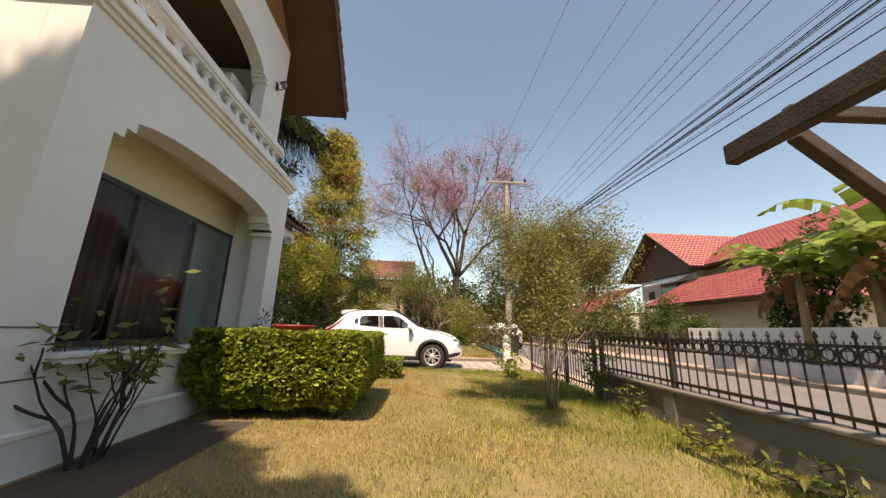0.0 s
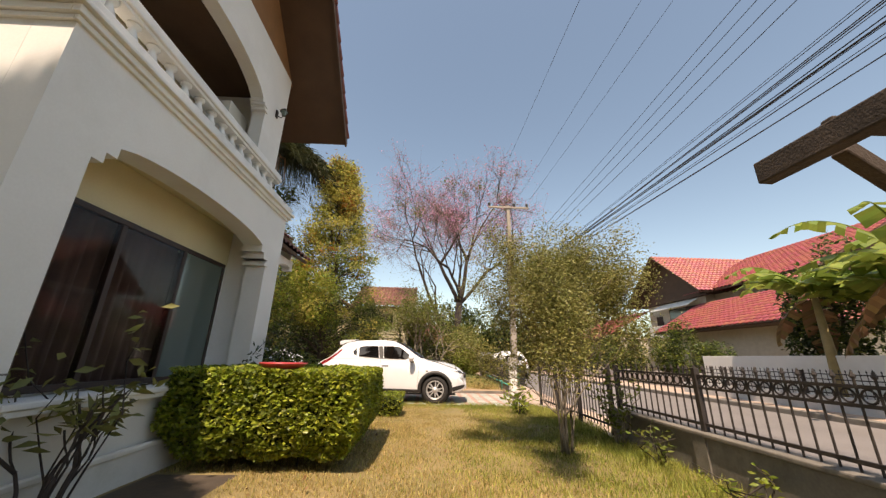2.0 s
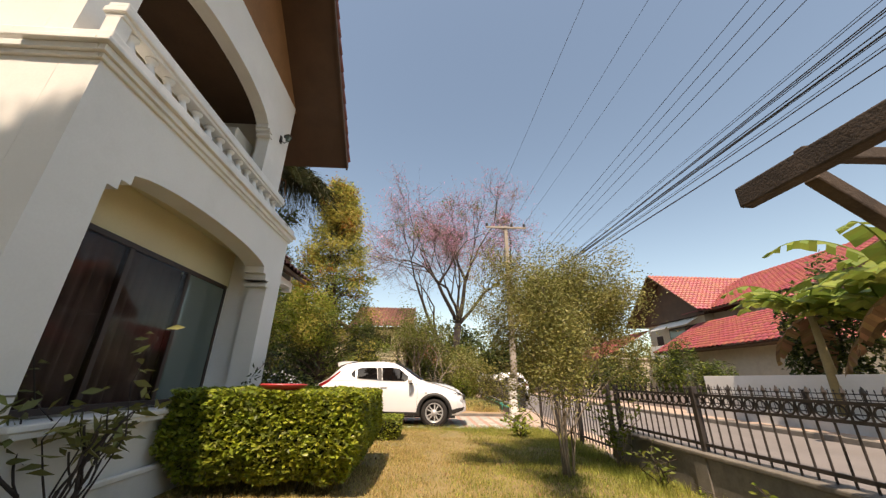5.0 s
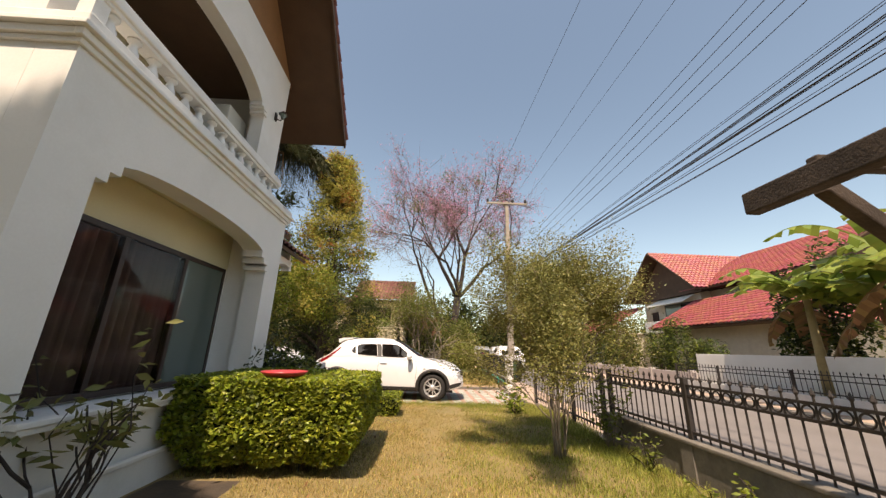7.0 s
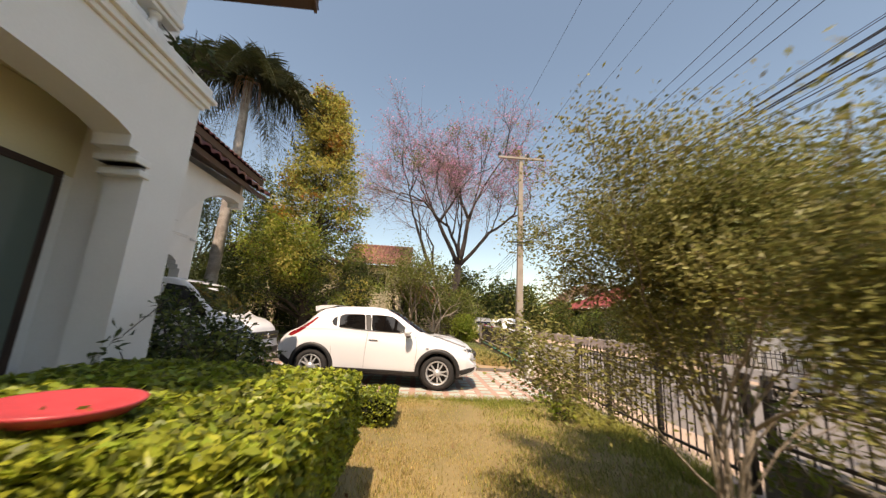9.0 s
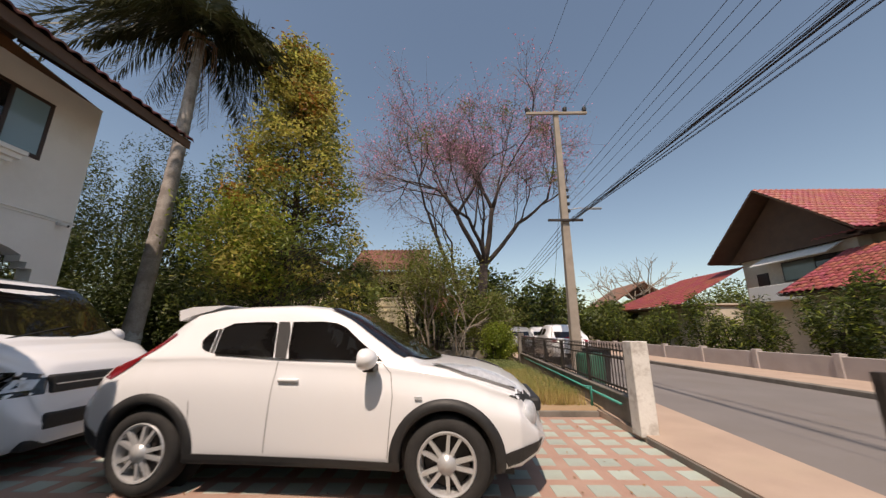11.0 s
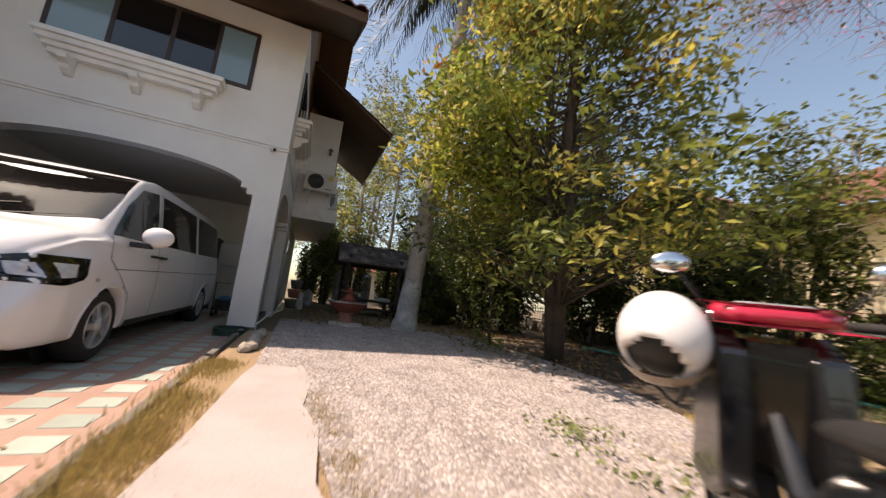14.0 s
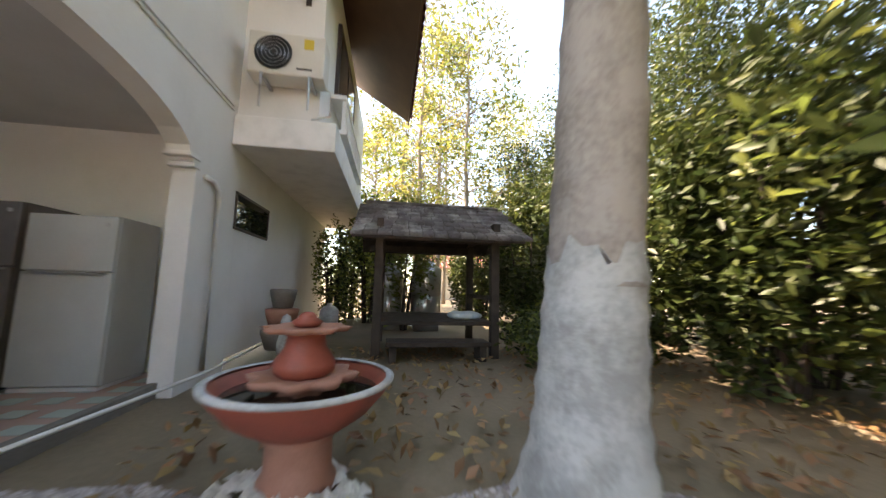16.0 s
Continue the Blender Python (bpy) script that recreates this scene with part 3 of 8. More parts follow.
weeds("grass_edge", np.concatenate([ragged_strip(5000, (-2.0, 9.57), (2.8, 9.57), 0.05, 1), ragged_strip(14000, (2.65, 1.0), (2.75, 9.5), 0.22, 2)]), 0.085, GRASS, "taller green grass along the lawn edge", 21)
weeds("dry_grass", np.concatenate([ragged_strip(15000, (-4.6, 14.28), (0.8, 14.22), 0.10, 3), ragged_strip(2500, (-0.5, 14.7), (-0.4, 15.4), 0.14, 4), ragged_strip(2500, (-1.6, 15.4), (-1.1, 16.2), 0.14, 5), ragged_strip(2600, (-3.4, 15.16), (-1.4, 15.36), 0.06, 6), ragged_strip(3000, (-1.4, 16.4), (-2.6, 19.2), 0.2, 7)]), 0.055, GRASS_DRY, "dry straw-coloured grass tufts along the slab and gravel", 22)
_rg = np.random.default_rng(9)
_P = np.stack([2.25 + 0.35 * _rg.normal(size=5200), 14.4 + 4.6 * _rg.random(5200) ** 1.4], 1)
_P = _P[(_P[:, 0] < 2.85) & (_P[:, 0] > 1.1)]
weeds("tall_grass", _P, 0.22, GRASS_DRY, "tall dry grass beside the side fence", 23, width=0.009, lean=0.7)
weeds("tall_grass", _P[:3000] + [0.05, 0.6], 0.2, GRASS, "tall green grass beside the side fence", 24, width=0.009, lean=0.7)
# low broad-leaved weeds on the plot
_c = np.stack([0.8 + 2.1 * _rg.random(620) ** 0.6, 15.4 + 8.4 * _rg.random(620)], 1)
_c = _c[_c[:, 0] > 2.2 - 0.18 * (_c[:, 1] - 15.4)]
_c = np.concatenate([_c, np.stack([-3.0 + 4.2 * _rg.random(90), 18.5 + 4.5 * _rg.random(90)], 1), np.stack([-2.5 + 3.4 * _rg.random(30), 14.6 + 3.0 * _rg.random(30)], 1) * [1, 1]])
_c = _c[~((_c[:, 0] < -0.4) & (_c[:, 1] < 16.8))]
_L = np.concatenate([np.concatenate([c + _rg.normal(size=(70, 2)) * 0.16, 0.02 + 0.11 * _rg.random((70, 1))], axis=1) for c in _c])
stuff(scatter_leaves("weed", _L, 0.055, leafy("weed_leaves", (0.17, 0.215, 0.085), (0.24, 0.27, 0.11)), None, np.random.default_rng(5), aspect=0.55, droop=-0.1, up=0.7), "low green weeds spreading over the soil", "weeds")
# fallen leaves under the trees
_q = np.stack([-9.5 + 5.5 * _rg.random(800), 18.2 + 4.6 * _rg.random(800)], 1)
_q = np.concatenate([_q, np.stack([-13.0 + 4.5 * _rg.random(1300), 15.0 + 6.0 * _rg.random(1300)], 1)])
stuff(scatter_leaves("leaf_litter", np.concatenate([_q, 0.045 + 0.01 * _rg.random((len(_q), 1))], axis=1), 0.11, LEAF_DRY, None, np.random.default_rng(6), aspect=0.5, droop=0.0, up=1.5), "fallen brown leaves on the earth", "leaf litter")
_q = np.stack([-1.6 + 4.2 * _rg.random(170), 1.2 + 8.2 * _rg.random(170)], 1)
stuff(scatter_leaves("fallen_leaf", np.concatenate([_q, 0.035 + 0.01 * _rg.random((len(_q), 1))], axis=1), 0.05, LEAF_DRY, None, np.random.default_rng(16), aspect=0.5, droop=0.0, up=1.5), "small dry leaves fallen on the lawn", "leaf litter")
_q = np.stack([-6.0 + 8.4 * _rg.random(140), 9.9 + 4.0 * _rg.random(140)], 1)
stuff(scatter_leaves("fallen_leaf", np.concatenate([_q, -0.10 + 0.004 * _rg.random((len(_q), 1))], axis=1), 0.045, LEAF_DRY, None, np.random.default_rng(17), aspect=0.5, droop=0.0, up=2.5), "small dry leaves fallen on the driveway", "leaf litter")

# main house: front wing, porch, carport wing, rear wing
house = thing("house", (0, 0, 0), "two-storey white plastered house with arches, balustrade and brown tiled roofs", "house")


def hp(name, bm, mat, label="", smooth=False, parent=None):
    return part(name, bm, mat, parent or house, label, smooth)


# front wing, arcade wall
_arch = stepped_arch(2.98, 5.99, 2.56, 2.90, 0.72, 0)
hp("wall", nprism([(2.56, 0), (2.56, 3.46), (6.46, 3.46), (6.46, 0)] + [(5.99, 0)] + _arch[::-1] + [(2.98, 0)], "x", -2.92, -2.62), WHITE, "white arcade wall with a stepped arch")
hp("wall", nbox(-2.95, -2.66, 2.982, 5.988, 0, 0.70), WHITE)
_bm = nbox(-3.3, -2.56, 2.983, 5.987, 0.702, 0.745, bevel=0.006)
box(_bm, -2.64, -2.54, 2.95, 6.02, 0.748, 0.79, bevel=0.008)
hp("sill", _bm, TRIM, "white moulded window sill")
_bm = nbox(-2.62, -2.585, 2.53, 6.48, 0.0, 0.25)
box(_bm, -2.62, -2.56, 2.51, 6.50, 0.253, 0.30, bevel=0.01)
box(_bm, -12, -2.62, 2.52, 2.56, 0.0, 0.25)
hp("plinth", _bm, TRIM)
for _z in (0.62, 0.96):
    hp("groove", nbox(-2.625, -2.614, 2.55, 2.982, _z, _z + 0.012), CONCRETE)
hp("wall", nbox(-3.5, -3.29, 2.75, 6.1, 0, 0.77), WHITE)
hp("wall", nbox(-3.5, -3.29, 2.75, 6.1, 2.46, 3.04), CREAM, "cream wall over the window")
hp("wall", nbox(-3.5, -3.29, 2.75, 3.0, 0.772, 2.458), WHITE)
hp("wall", nbox(-3.5, -3.29, 5.96, 6.1, 0.772, 2.458), WHITE)
hp("wall", nbox(-3.5, -2.922, 6.102, 6.46, 0, 3.46), WHITE)
hp("wall", nbox(-3.5, -2.922, 2.56, 2.748, 0, 3.46), WHITE)
hp("ceiling", nbox(-3.5, -2.922, 2.75, 6.1, 3.045, 3.46), CREAM, "cream arch soffit")


def window(parent, axis, at, u0, u1, z0, z1, cuts, panes, name="window", depth=0.07, bar=0.06, curtain=None, out=1):
    """A framed window in a wall at x = at (axis x) or y = at (axis y); cuts are the inner bars, panes the glass materials."""
    def bx(a0, a1, b0, b1, c0, c1, bev=0.0):
        return nbox(a0, a1, b0, b1, c0, c1, bevel=bev) if axis == "x" else nbox(b0, b1, a0, a1, c0, c1, bevel=bev)
    w = new(name)
    w.parent = parent
    lo, hi = (at - depth, at) if out > 0 else (at, at + depth)
    fr = bmesh.new()
    for (b0, b1, c0, c1) in [(u0, u1, z0, z0 + bar), (u0, u1, z1 - bar, z1), (u0, u0 + bar, z0 + bar + 0.001, z1 - bar - 0.001), (u1 - bar, u1, z0 + bar + 0.001, z1 - bar - 0.001)] + [(c - bar / 2, c + bar / 2, z0 + bar + 0.001, z1 - bar - 0.001) for c in cuts]:
        if axis == "x":
            box(fr, lo, hi, b0, b1, c0, c1, bevel=0.005)
        else:
            box(fr, b0, b1, lo, hi, c0, c1, bevel=0.005)
    part("frame", fr, FRAME, w)
    edges = [u0] + list(cuts) + [u1]
    mid = hi - 0.014 if out > 0 else lo + 0.014
    for k, mat in enumerate(panes):
        a, b = edges[k] + bar * 0.5, edges[k + 1] - bar * 0.5
        p = part("pane", bx(mid - 0.004, mid + 0.004, a, b, z0 + bar, z1 - bar), mat, w)
        if mat is GLASS_CLEAR:
            p.visible_shadow = False
    return w


window(house, "x", -3.22, 3.0, 5.96, 0.77, 2.46, [4.1, 5.05], [GLASS_CLEAR, GLASS_CLEAR, GLASS_GREEN])
# curtain folds behind the glass
_bm = bmesh.new()
_N = 120
_lo = [_bm.verts.new((-3.36 + 0.035 * math.sin(i * 0.9) + 0.01 * math.sin(i * 2.3), 3.0 + 2.05 * i / _N, 0.8)) for i in range(_N + 1)]
_hi = [_bm.verts.new((v.co.x, v.co.y, 2.45)) for v in _lo]
for _i in range(_N):
    _bm.faces.new((_lo[_i], _lo[_i + 1], _hi[_i + 1], _hi[_i]))
hp("curtain", _bm, CURTAIN, "brown pleated curtain", True)
hp("wall", nbox(-3.62, -3.50, 2.75, 6.1, 0.772, 2.458), SOFFIT)

_bm = nbox(-3.8, -3.4, 5.42, 5.98, 3.69, 5.2, bevel=0.02)
hp("locker", _bm, AC_WHITE, "pale louvred cabinet standing on the balcony")
# cornice and balcony
def wrap_moulding(x, y0, y1, z0, z1, proud, west=-12.0):
    bm = nbox(x, x + proud, y0 - proud, y1 + proud, z0, z1, bevel=0.006)
    box(bm, west, x - 0.001, y0 - proud, y0, z0, z1, bevel=0.006)
    return bm


for _z0, _z1, _p in ((3.43, 3.475, 0.03), (3.477, 3.54, 0.06), (3.542, 3.585, 0.10)):
    hp("cornice", wrap_moulding(-2.62, 2.56, 6.46, _z0, _z1, _p, -12.0 if _z0 < 3.53 else -3.2), TRIM, "white stepped cornice")
hp("balcony_floor", nbox(-4.4, -2.56, 2.5, 6.52, 3.587, 3.69, bevel=0.012), TRIM)
BAL_X = -2.72
_prof = [(0.055, 0), (0.055, 0.025), (0.032, 0.04), (0.05, 0.085), (0.058, 0.12), (0.04, 0.17), (0.028, 0.2), (0.04, 0.225), (0.055, 0.235), (0.055, 0.26)]
_b = None
for _i in range(14):
    _y = 2.78 + _i * 0.234
    if _b is None:
        _b = hp("baluster", nlathe(_prof, 14), TRIM, "", True)
        _b.location = (BAL_X, _y, 3.69)
    else:
        _c = new("baluster", _b.data)
        _c.parent = house
        _c.location = (BAL_X, _y, 3.69)
_bm = nbox(BAL_X - 0.075, BAL_X + 0.075, 2.58, 6.02, 3.952, 3.99, bevel=0.006)
box(_bm, BAL_X - 0.10, BAL_X + 0.10, 2.56, 6.04, 3.992, 4.06, bevel=0.012)
box(_bm, BAL_X - 0.085, BAL_X + 0.085, 2.57, 6.03, 4.062, 4.115, bevel=0.012)
hp("handrail", _bm, TRIM, "white moulded balcony rail")
hp("wall", nbox(BAL_X - 0.06, BAL_X + 0.06, 2.58, 2.70, 3.69, 3.95), TRIM)
# upper wall with its arch
_arch = stepped_arch(2.95, 5.75, 5.30, 5.74, 3.69, 0, step=0.07)
hp("wall", nprism([(2.58, 3.69), (2.58, 6.58), (6.46, 6.58), (6.46, 3.69)] + _arch[::-1], "x", -3.22, -3.0), WHITE, "white upper wall with a balcony arch")
hp("corbel", nbox(-3.23, -2.97, 5.68, 5.81, 5.24, 5.295, bevel=0.01), TRIM)
hp("corbel", nbox(-3.23, -2.97, 5.64, 5.78, 5.32, 5.375, bevel=0.01), TRIM)
hp("corbel", nbox(-2.95, -2.60, 5.92, 6.04, 2.46, 2.52, bevel=0.01), TRIM)
hp("corbel", nbox(-2.95, -2.60, 5.86, 6.02, 2.56, 2.62, bevel=0.01), TRIM)
hp("ceiling", nbox(-4.5, -3.222, 2.6, 6.3, 5.85, 5.97), SOFFIT)
hp("wall", nbox(-4.7, -4.5, 2.6, 6.3, 3.69, 6.5), CREAM)
window(house, "x", -4.44, 4.4, 5.9, 3.72, 5.3, [5.15], [GLASS_DARK, GLASS_DARK], name="balcony_door")
hp("wall", nbox(-12, -3.222, 2.58, 2.78, 0, 6.58), WHITE)
hp("wall", nbox(-12, -3.222, 6.12, 6.46, 3.462, 6.58), WHITE)
hp("wall", nbox(-12, -3.502, 6.12, 6.46, 0, 3.46), WHITE)
# gable boards and roof of the front wing
_YC, _EZ, _EY, _SL = 4.43, 5.78, 7.45, 0.95
_SY = 2.12  # unseen south eave, cut short to let sun onto the south wall


def _rz(y):
    return _EZ + (_EY - _YC - abs(y - _YC)) * _SL


hp("gable", nprism([(2.4, 6.582), (6.62, 6.582), (_YC, _rz(_YC) - 0.02)], "x", -3.16, -3.04), GABLE_WOOD, "orange-brown wooden gable boards")
hp("soffit", nprism([(_EY, _EZ), (_YC, _rz(_YC)), (_SY, _rz(_SY)), (_SY, _rz(_SY) + 0.07), (_YC, _rz(_YC) + 0.08), (_EY, _EZ + 0.07)], "x", -12.5, -2.03), SOFFIT, "brown boarded roof underside")
_up = Vector((0, -1, _SL)).normalized()
_run = math.hypot(_EY - _YC, (_EY - _YC) * _SL)
tiled_slope("roof", (-12.5, _EY + 0.03, _EZ + 0.10), (1, 0, 0), _up, 10.5, _run, TILE_BROWN, house, label="brown-red wavy roof tiles")
tiled_slope("roof", (-12.5, _SY - 0.03, _rz(_SY) + 0.10), (1, 0, 0), Vector((0, 1, _SL)), 10.5, math.hypot(_YC - _SY, (_YC - _SY) * _SL), TILE_BROWN, house)
for _s, _e in ((1, _EY), (-1, _SY)):
    hp("verge_board", nprism([(_e, _rz(_e) - 0.05), (_YC, _rz(_YC) - 0.05), (_YC, _rz(_YC) + 0.16), (_e, _rz(_e) + 0.16)], "x", -2.03, -1.99), SOFFIT)
    # rounded verge tiles
    _n = 13 if _s > 0 else 10
    for _i in range(_n):
        _y0 = _YC + (_e - _YC) * (1 - _i / _n)
        _y1 = _YC + (_e - _YC) * (1 - (_i + 1.08) / _n)
        hp("verge_tile", ntube([(-2.02, _y0, _rz(_y0) + 0.19), (-2.02, _y1, _rz(_y1) + 0.17)], 0.075, 0.06, 8), TILE_BROWN, "", True)

# body between the wings, and the porch
hp("wall", nbox(-12, -6.4, 6.462, 9.2, 0, 6.1), WHITE)
window(house, "x", -6.36, 6.9, 8.7, 0.1, 2.2, [7.8], [GLASS_DARK, GLASS_DARK], name="entrance_door")
hp("floor", nbox(-6.4, -3.3, 6.47, 9.6, -0.05, 0.12), CONCRETE_PALE)
_half = [(6.48, 3.40), (9.3, 3.40), (9.3, 3.16), (9.16, 3.16), (9.16, 3.24)] + [(9.0 - 1.2 * f, 3.26 - 0.72 * (f ** 2.2)) for f in [i / 10 for i in range(11)]] + [(7.72, 2.54), (7.72, 2.44), (7.56, 2.44), (7.56, 2.32), (7.42, 2.32), (7.42, 0), (7.05, 0), (7.05, 2.9), (6.48, 2.9)]
hp("porch_beam", nprism(_half, "x", -3.75, -3.55), WHITE, "white porch beam with a curved bracket")
_pr = [(-3.27, 3.42), (-6.4, 5.1), (-6.4, 5.18), (-3.27, 3.5)]
hp("soffit", nprism(_pr, "y", 6.48, 9.5), SOFFIT, "brown porch roof underside")
tiled_slope("roof", (-3.24, 6.48, 3.52), (0, 1, 0), Vector((-3.13, 0, 1.68)), 3.06, 3.5, TILE_BROWN, house)
hp("porch_gable", nprism([(-3.6, 3.38), (-6.4, 3.38), (-6.4, 5.08), (-3.6, 3.58)], "y", 9.22, 9.3), WHITE)

# carport wing, street front
_arch = stepped_arch(9.65, 13.79, 2.45, 2.96, -0.19, 0, step=0.11, steps=2)
hp("wall", nprism([(9.2, -0.19), (9.2, 6.15), (14.25, 6.15), (14.25, -0.19)] + _arch[::-1], "x", -7.79, -7.49), WHITE, "white carport front with a wide stepped arch")
_bm = nbox(-7.49, -7.465, 9.2, 14.27, 3.42, 3.445, bevel=0.004)
box(_bm, -7.49, -7.46, 9.2, 14.275, 3.475, 3.50, bevel=0.004)
hp("belt", _bm, TRIM)
window(house, "x", -7.455, 10.35, 13.4, 4.47, 5.66, [11.2, 12.05, 12.75], [GLASS_SKY, GLASS_DARK, GLASS_DARK, GLASS_SKY], bar=0.07)


def sill_shelf(axis, at, u0, u1, z0, z1, out, brackets):
    """A stepped sill shelf on scrolled brackets, standing out from a wall."""
    bm = bmesh.new()
    for f0, f1, w in ((0.0, 0.26, 0.45), (0.262, 0.5, 0.65), (0.502, 0.76, 0.85), (0.762, 1.0, 1.0)):
        e = (1 - w) * 0.3
        a0, a1 = at, at + out * w
        if axis == "x":
            box(bm, min(a0, a1), max(a0, a1), u0 + e, u1 - e, z0 + (z1 - z0) * f0, z0 + (z1 - z0) * f1, bevel=0.008)
        else:
            box(bm, u0 + e, u1 - e, min(a0, a1), max(a0, a1), z0 + (z1 - z0) * f0, z0 + (z1 - z0) * f1, bevel=0.008)
    hp("sill", bm, TRIM, "white stepped sill shelf")
    for c in brackets:
        o = [(0, 0), (0.9 * out, 0), (0.85 * out, -0.08), (0.5 * out, -0.13), (0.45 * out, -0.2), (0.2 * out, -0.26), (0, -0.28)]
        if axis == "x":
            q = nprism([(at + p[0], z0 + p[1]) for p in o], "y", c - 0.06, c + 0.06)
        else:
            q = nprism([(at + p[0], z0 + p[1]) for p in o], "x", c - 0.06, c + 0.06)
        hp("bracket", q, TRIM)


sill_shelf("x", -7.488, 10.42, 13.02, 4.08, 4.42, 0.32, (10.85, 11.75, 12.65))
# carport inside
hp("ceiling", nbox(-12.15, -7.792, 9.2, 13.998, 3.05, 3.2), CEIL)
hp("wall", nbox(-12.35, -12.15, 9.2, 14.0, -0.19, 6.1), WHITE)
hp("wall", nbox(-12.15, -6.4, 9.202, 9.4, -0.19, 3.05), WHITE)
# north wall with the side arch
_arch = stepped_arch(-11.3, -7.8, 2.40, 2.9, -0.19, 0, step=0.08, steps=2)
hp("wall", nprism([(-12.4, -0.19), (-12.4, 6.15), (-7.792, 6.15), (-7.792, -0.19)] + [(x, z) for x, z in _arch[::-1]], "y", 14.0, 14.25), WHITE, "white side wall with an arch")
hp("wall", nbox(-19.0, -12.402, 14.0, 14.25, 0, 6.15), WHITE)
hp("corbel", nbox(-11.37, -11.21, 13.98, 14.27, 2.34, 2.39, bevel=0.008), TRIM)
hp("corbel", nbox(-11.35, -11.13, 13.98, 14.27, 2.44, 2.49, bevel=0.008), TRIM)
_bm = nbox(-12.0, -7.5, 14.25, 14.275, 3.42, 3.445, bevel=0.004)
box(_bm, -12.0, -7.5, 14.25, 14.28, 3.475, 3.50, bevel=0.004)
hp("belt", _bm, TRIM)
window(house, "y", 14.285, -9.9, -8.15, 4.47, 5.6, [-9.0], [GLASS_DARK, GLASS_DARK], bar=0.07)
sill_shelf("y", 14.252, -10.1, -7.95, 4.08, 4.42, 0.32, (-9.8, -8.25))
window(house, "y", 14.27, -13.66, -12.32, 1.82, 2.37, [], [GLASS_DARK], bar=0.04)
hp("pipe", ntube([(-11.75, 14.30, 0.0), (-11.75, 14.30, 2.2), (-11.6, 14.29, 2.3), (-11.45, 14.28, 2.3)], 0.035, 0.035, 8), TRIM, "", True)
hp("conduit", ntube([(-7.6, 14.27, 0.06), (-9.6, 14.30, 0.05), (-11.4, 14.5, 0.05), (-14, 14.4, 0.05)], 0.018, 0.018, 6), TRIM, "white conduit along the wall foot", True)
# carport wing roof: ridge along y
_ex, _ez, _sl = -6.2, 5.86, 0.62
_rx = -11.6
hp("soffit", nprism([(_ex, _ez), (_rx, _ez + (_ex - _rx) * _sl), (2 * _rx - _ex, _ez), (2 * _rx - _ex, _ez + 0.07), (_rx, _ez + (_ex - _rx) * _sl + 0.08), (_ex, _ez + 0.07)], "y", 7.3, 15.22), SOFFIT, "brown boarded roof underside")
_run = math.hypot(_ex - _rx, (_ex - _rx) * _sl)
tiled_slope("roof", (_ex + 0.04, 7.3, _ez + 0.10), (0, 1, 0), Vector((-1, 0, _sl)), 7.95, _run, TILE_BROWN, house, label="brown-red wavy roof tiles")
tiled_slope("roof", (2 * _rx - _ex - 0.04, 7.3, _ez + 0.10), (0, 1, 0), Vector((1, 0, _sl)), 7.95, _run, TILE_BROWN, house)
hp("fascia", nbox(_ex - 0.03, _ex + 0.02, 7.3, 15.24, _ez - 0.10, _ez + 0.09), SOFFIT)
_bm = bmesh.new()
prism(_bm, [(_ex, _ez - 0.1), (_rx, _ez - 0.1 + (_ex - _rx) * _sl), (_rx, _ez + 0.12 + (_ex - _rx) * _sl), (_ex, _ez + 0.12)], "y", 15.222, 15.26)
hp("verge_board", _bm, SOFFIT)
hp("gable", nprism([(-7.5, 6.152), (-15.7, 6.152), (_rx, _ez + (_ex - _rx) * _sl - 0.02)], "y", 14.05, 14.2), GABLE_WOOD)
# rear wing: upper storey standing out over the side wall
hp("wall", nbox(-19.0, -12.15, 14.252, 15.35, 3.40, 6.6), WHITE, "white projecting upper room")
_bm = nbox(-19.0, -12.05, 14.253, 15.63, 2.96, 3.40, bevel=0.012)
hp("ledge", _bm, TRIM, "white projecting floor ledge")
window(house, "y", 15.42, -15.6, -13.2, 4.5, 5.9, [-14.4], [GLASS_DARK, GLASS_DARK], bar=0.07)
_bm = nbox(-15.9, -12.9, 15.352, 15.62, 4.25, 4.33, bevel=0.008)
box(_bm, -15.9, -12.9, 15.352, 15.66, 3.62, 3.70, bevel=0.008)
for _i in range(15):
    box(_bm, -15.82 + _i * 0.2, -15.76 + _i * 0.2, 15.55, 15.61, 3.702, 4.248)
hp("balustrade", _bm, TRIM, "white window balustrade")
_ey, _ez2 = 16.85, 6.0
hp("soffit", nprism([(_ey, _ez2), (13.0, _ez2 + (_ey - 13.0) * 0.62), (13.0, _ez2 + (_ey - 13.0) * 0.62 + 0.08), (_ey, _ez2 + 0.07)], "x", -17.0, -11.0), SOFFIT)
tiled_slope("roof", (-17.0, _ey + 0.03, _ez2 + 0.10), (1, 0, 0), Vector((0, -1, 0.62)), 6.0, 4.2, TILE_BROWN, house)
hp("fascia", nbox(-17.0, -10.98, _ey - 0.02, _ey + 0.02, _ez2 - 0.1, _ez2 + 0.09), SOFFIT)

# fences, gate, pole
def bar_mesh(height, r=0.009, spear=True):
    bm = ntube([(0, 0, 0), (0, 0, height)], r, r, 6)
    if spear:
        lathe(bm, [(r * 1.3, height), (r * 2.1, height + 0.015), (r * 0.3, height + 0.06)], 6)
    me = bpy.data.meshes.new("bar")
    bm.to_mesh(me)
    bm.free()
    me.materials.append(IRON)
    return me


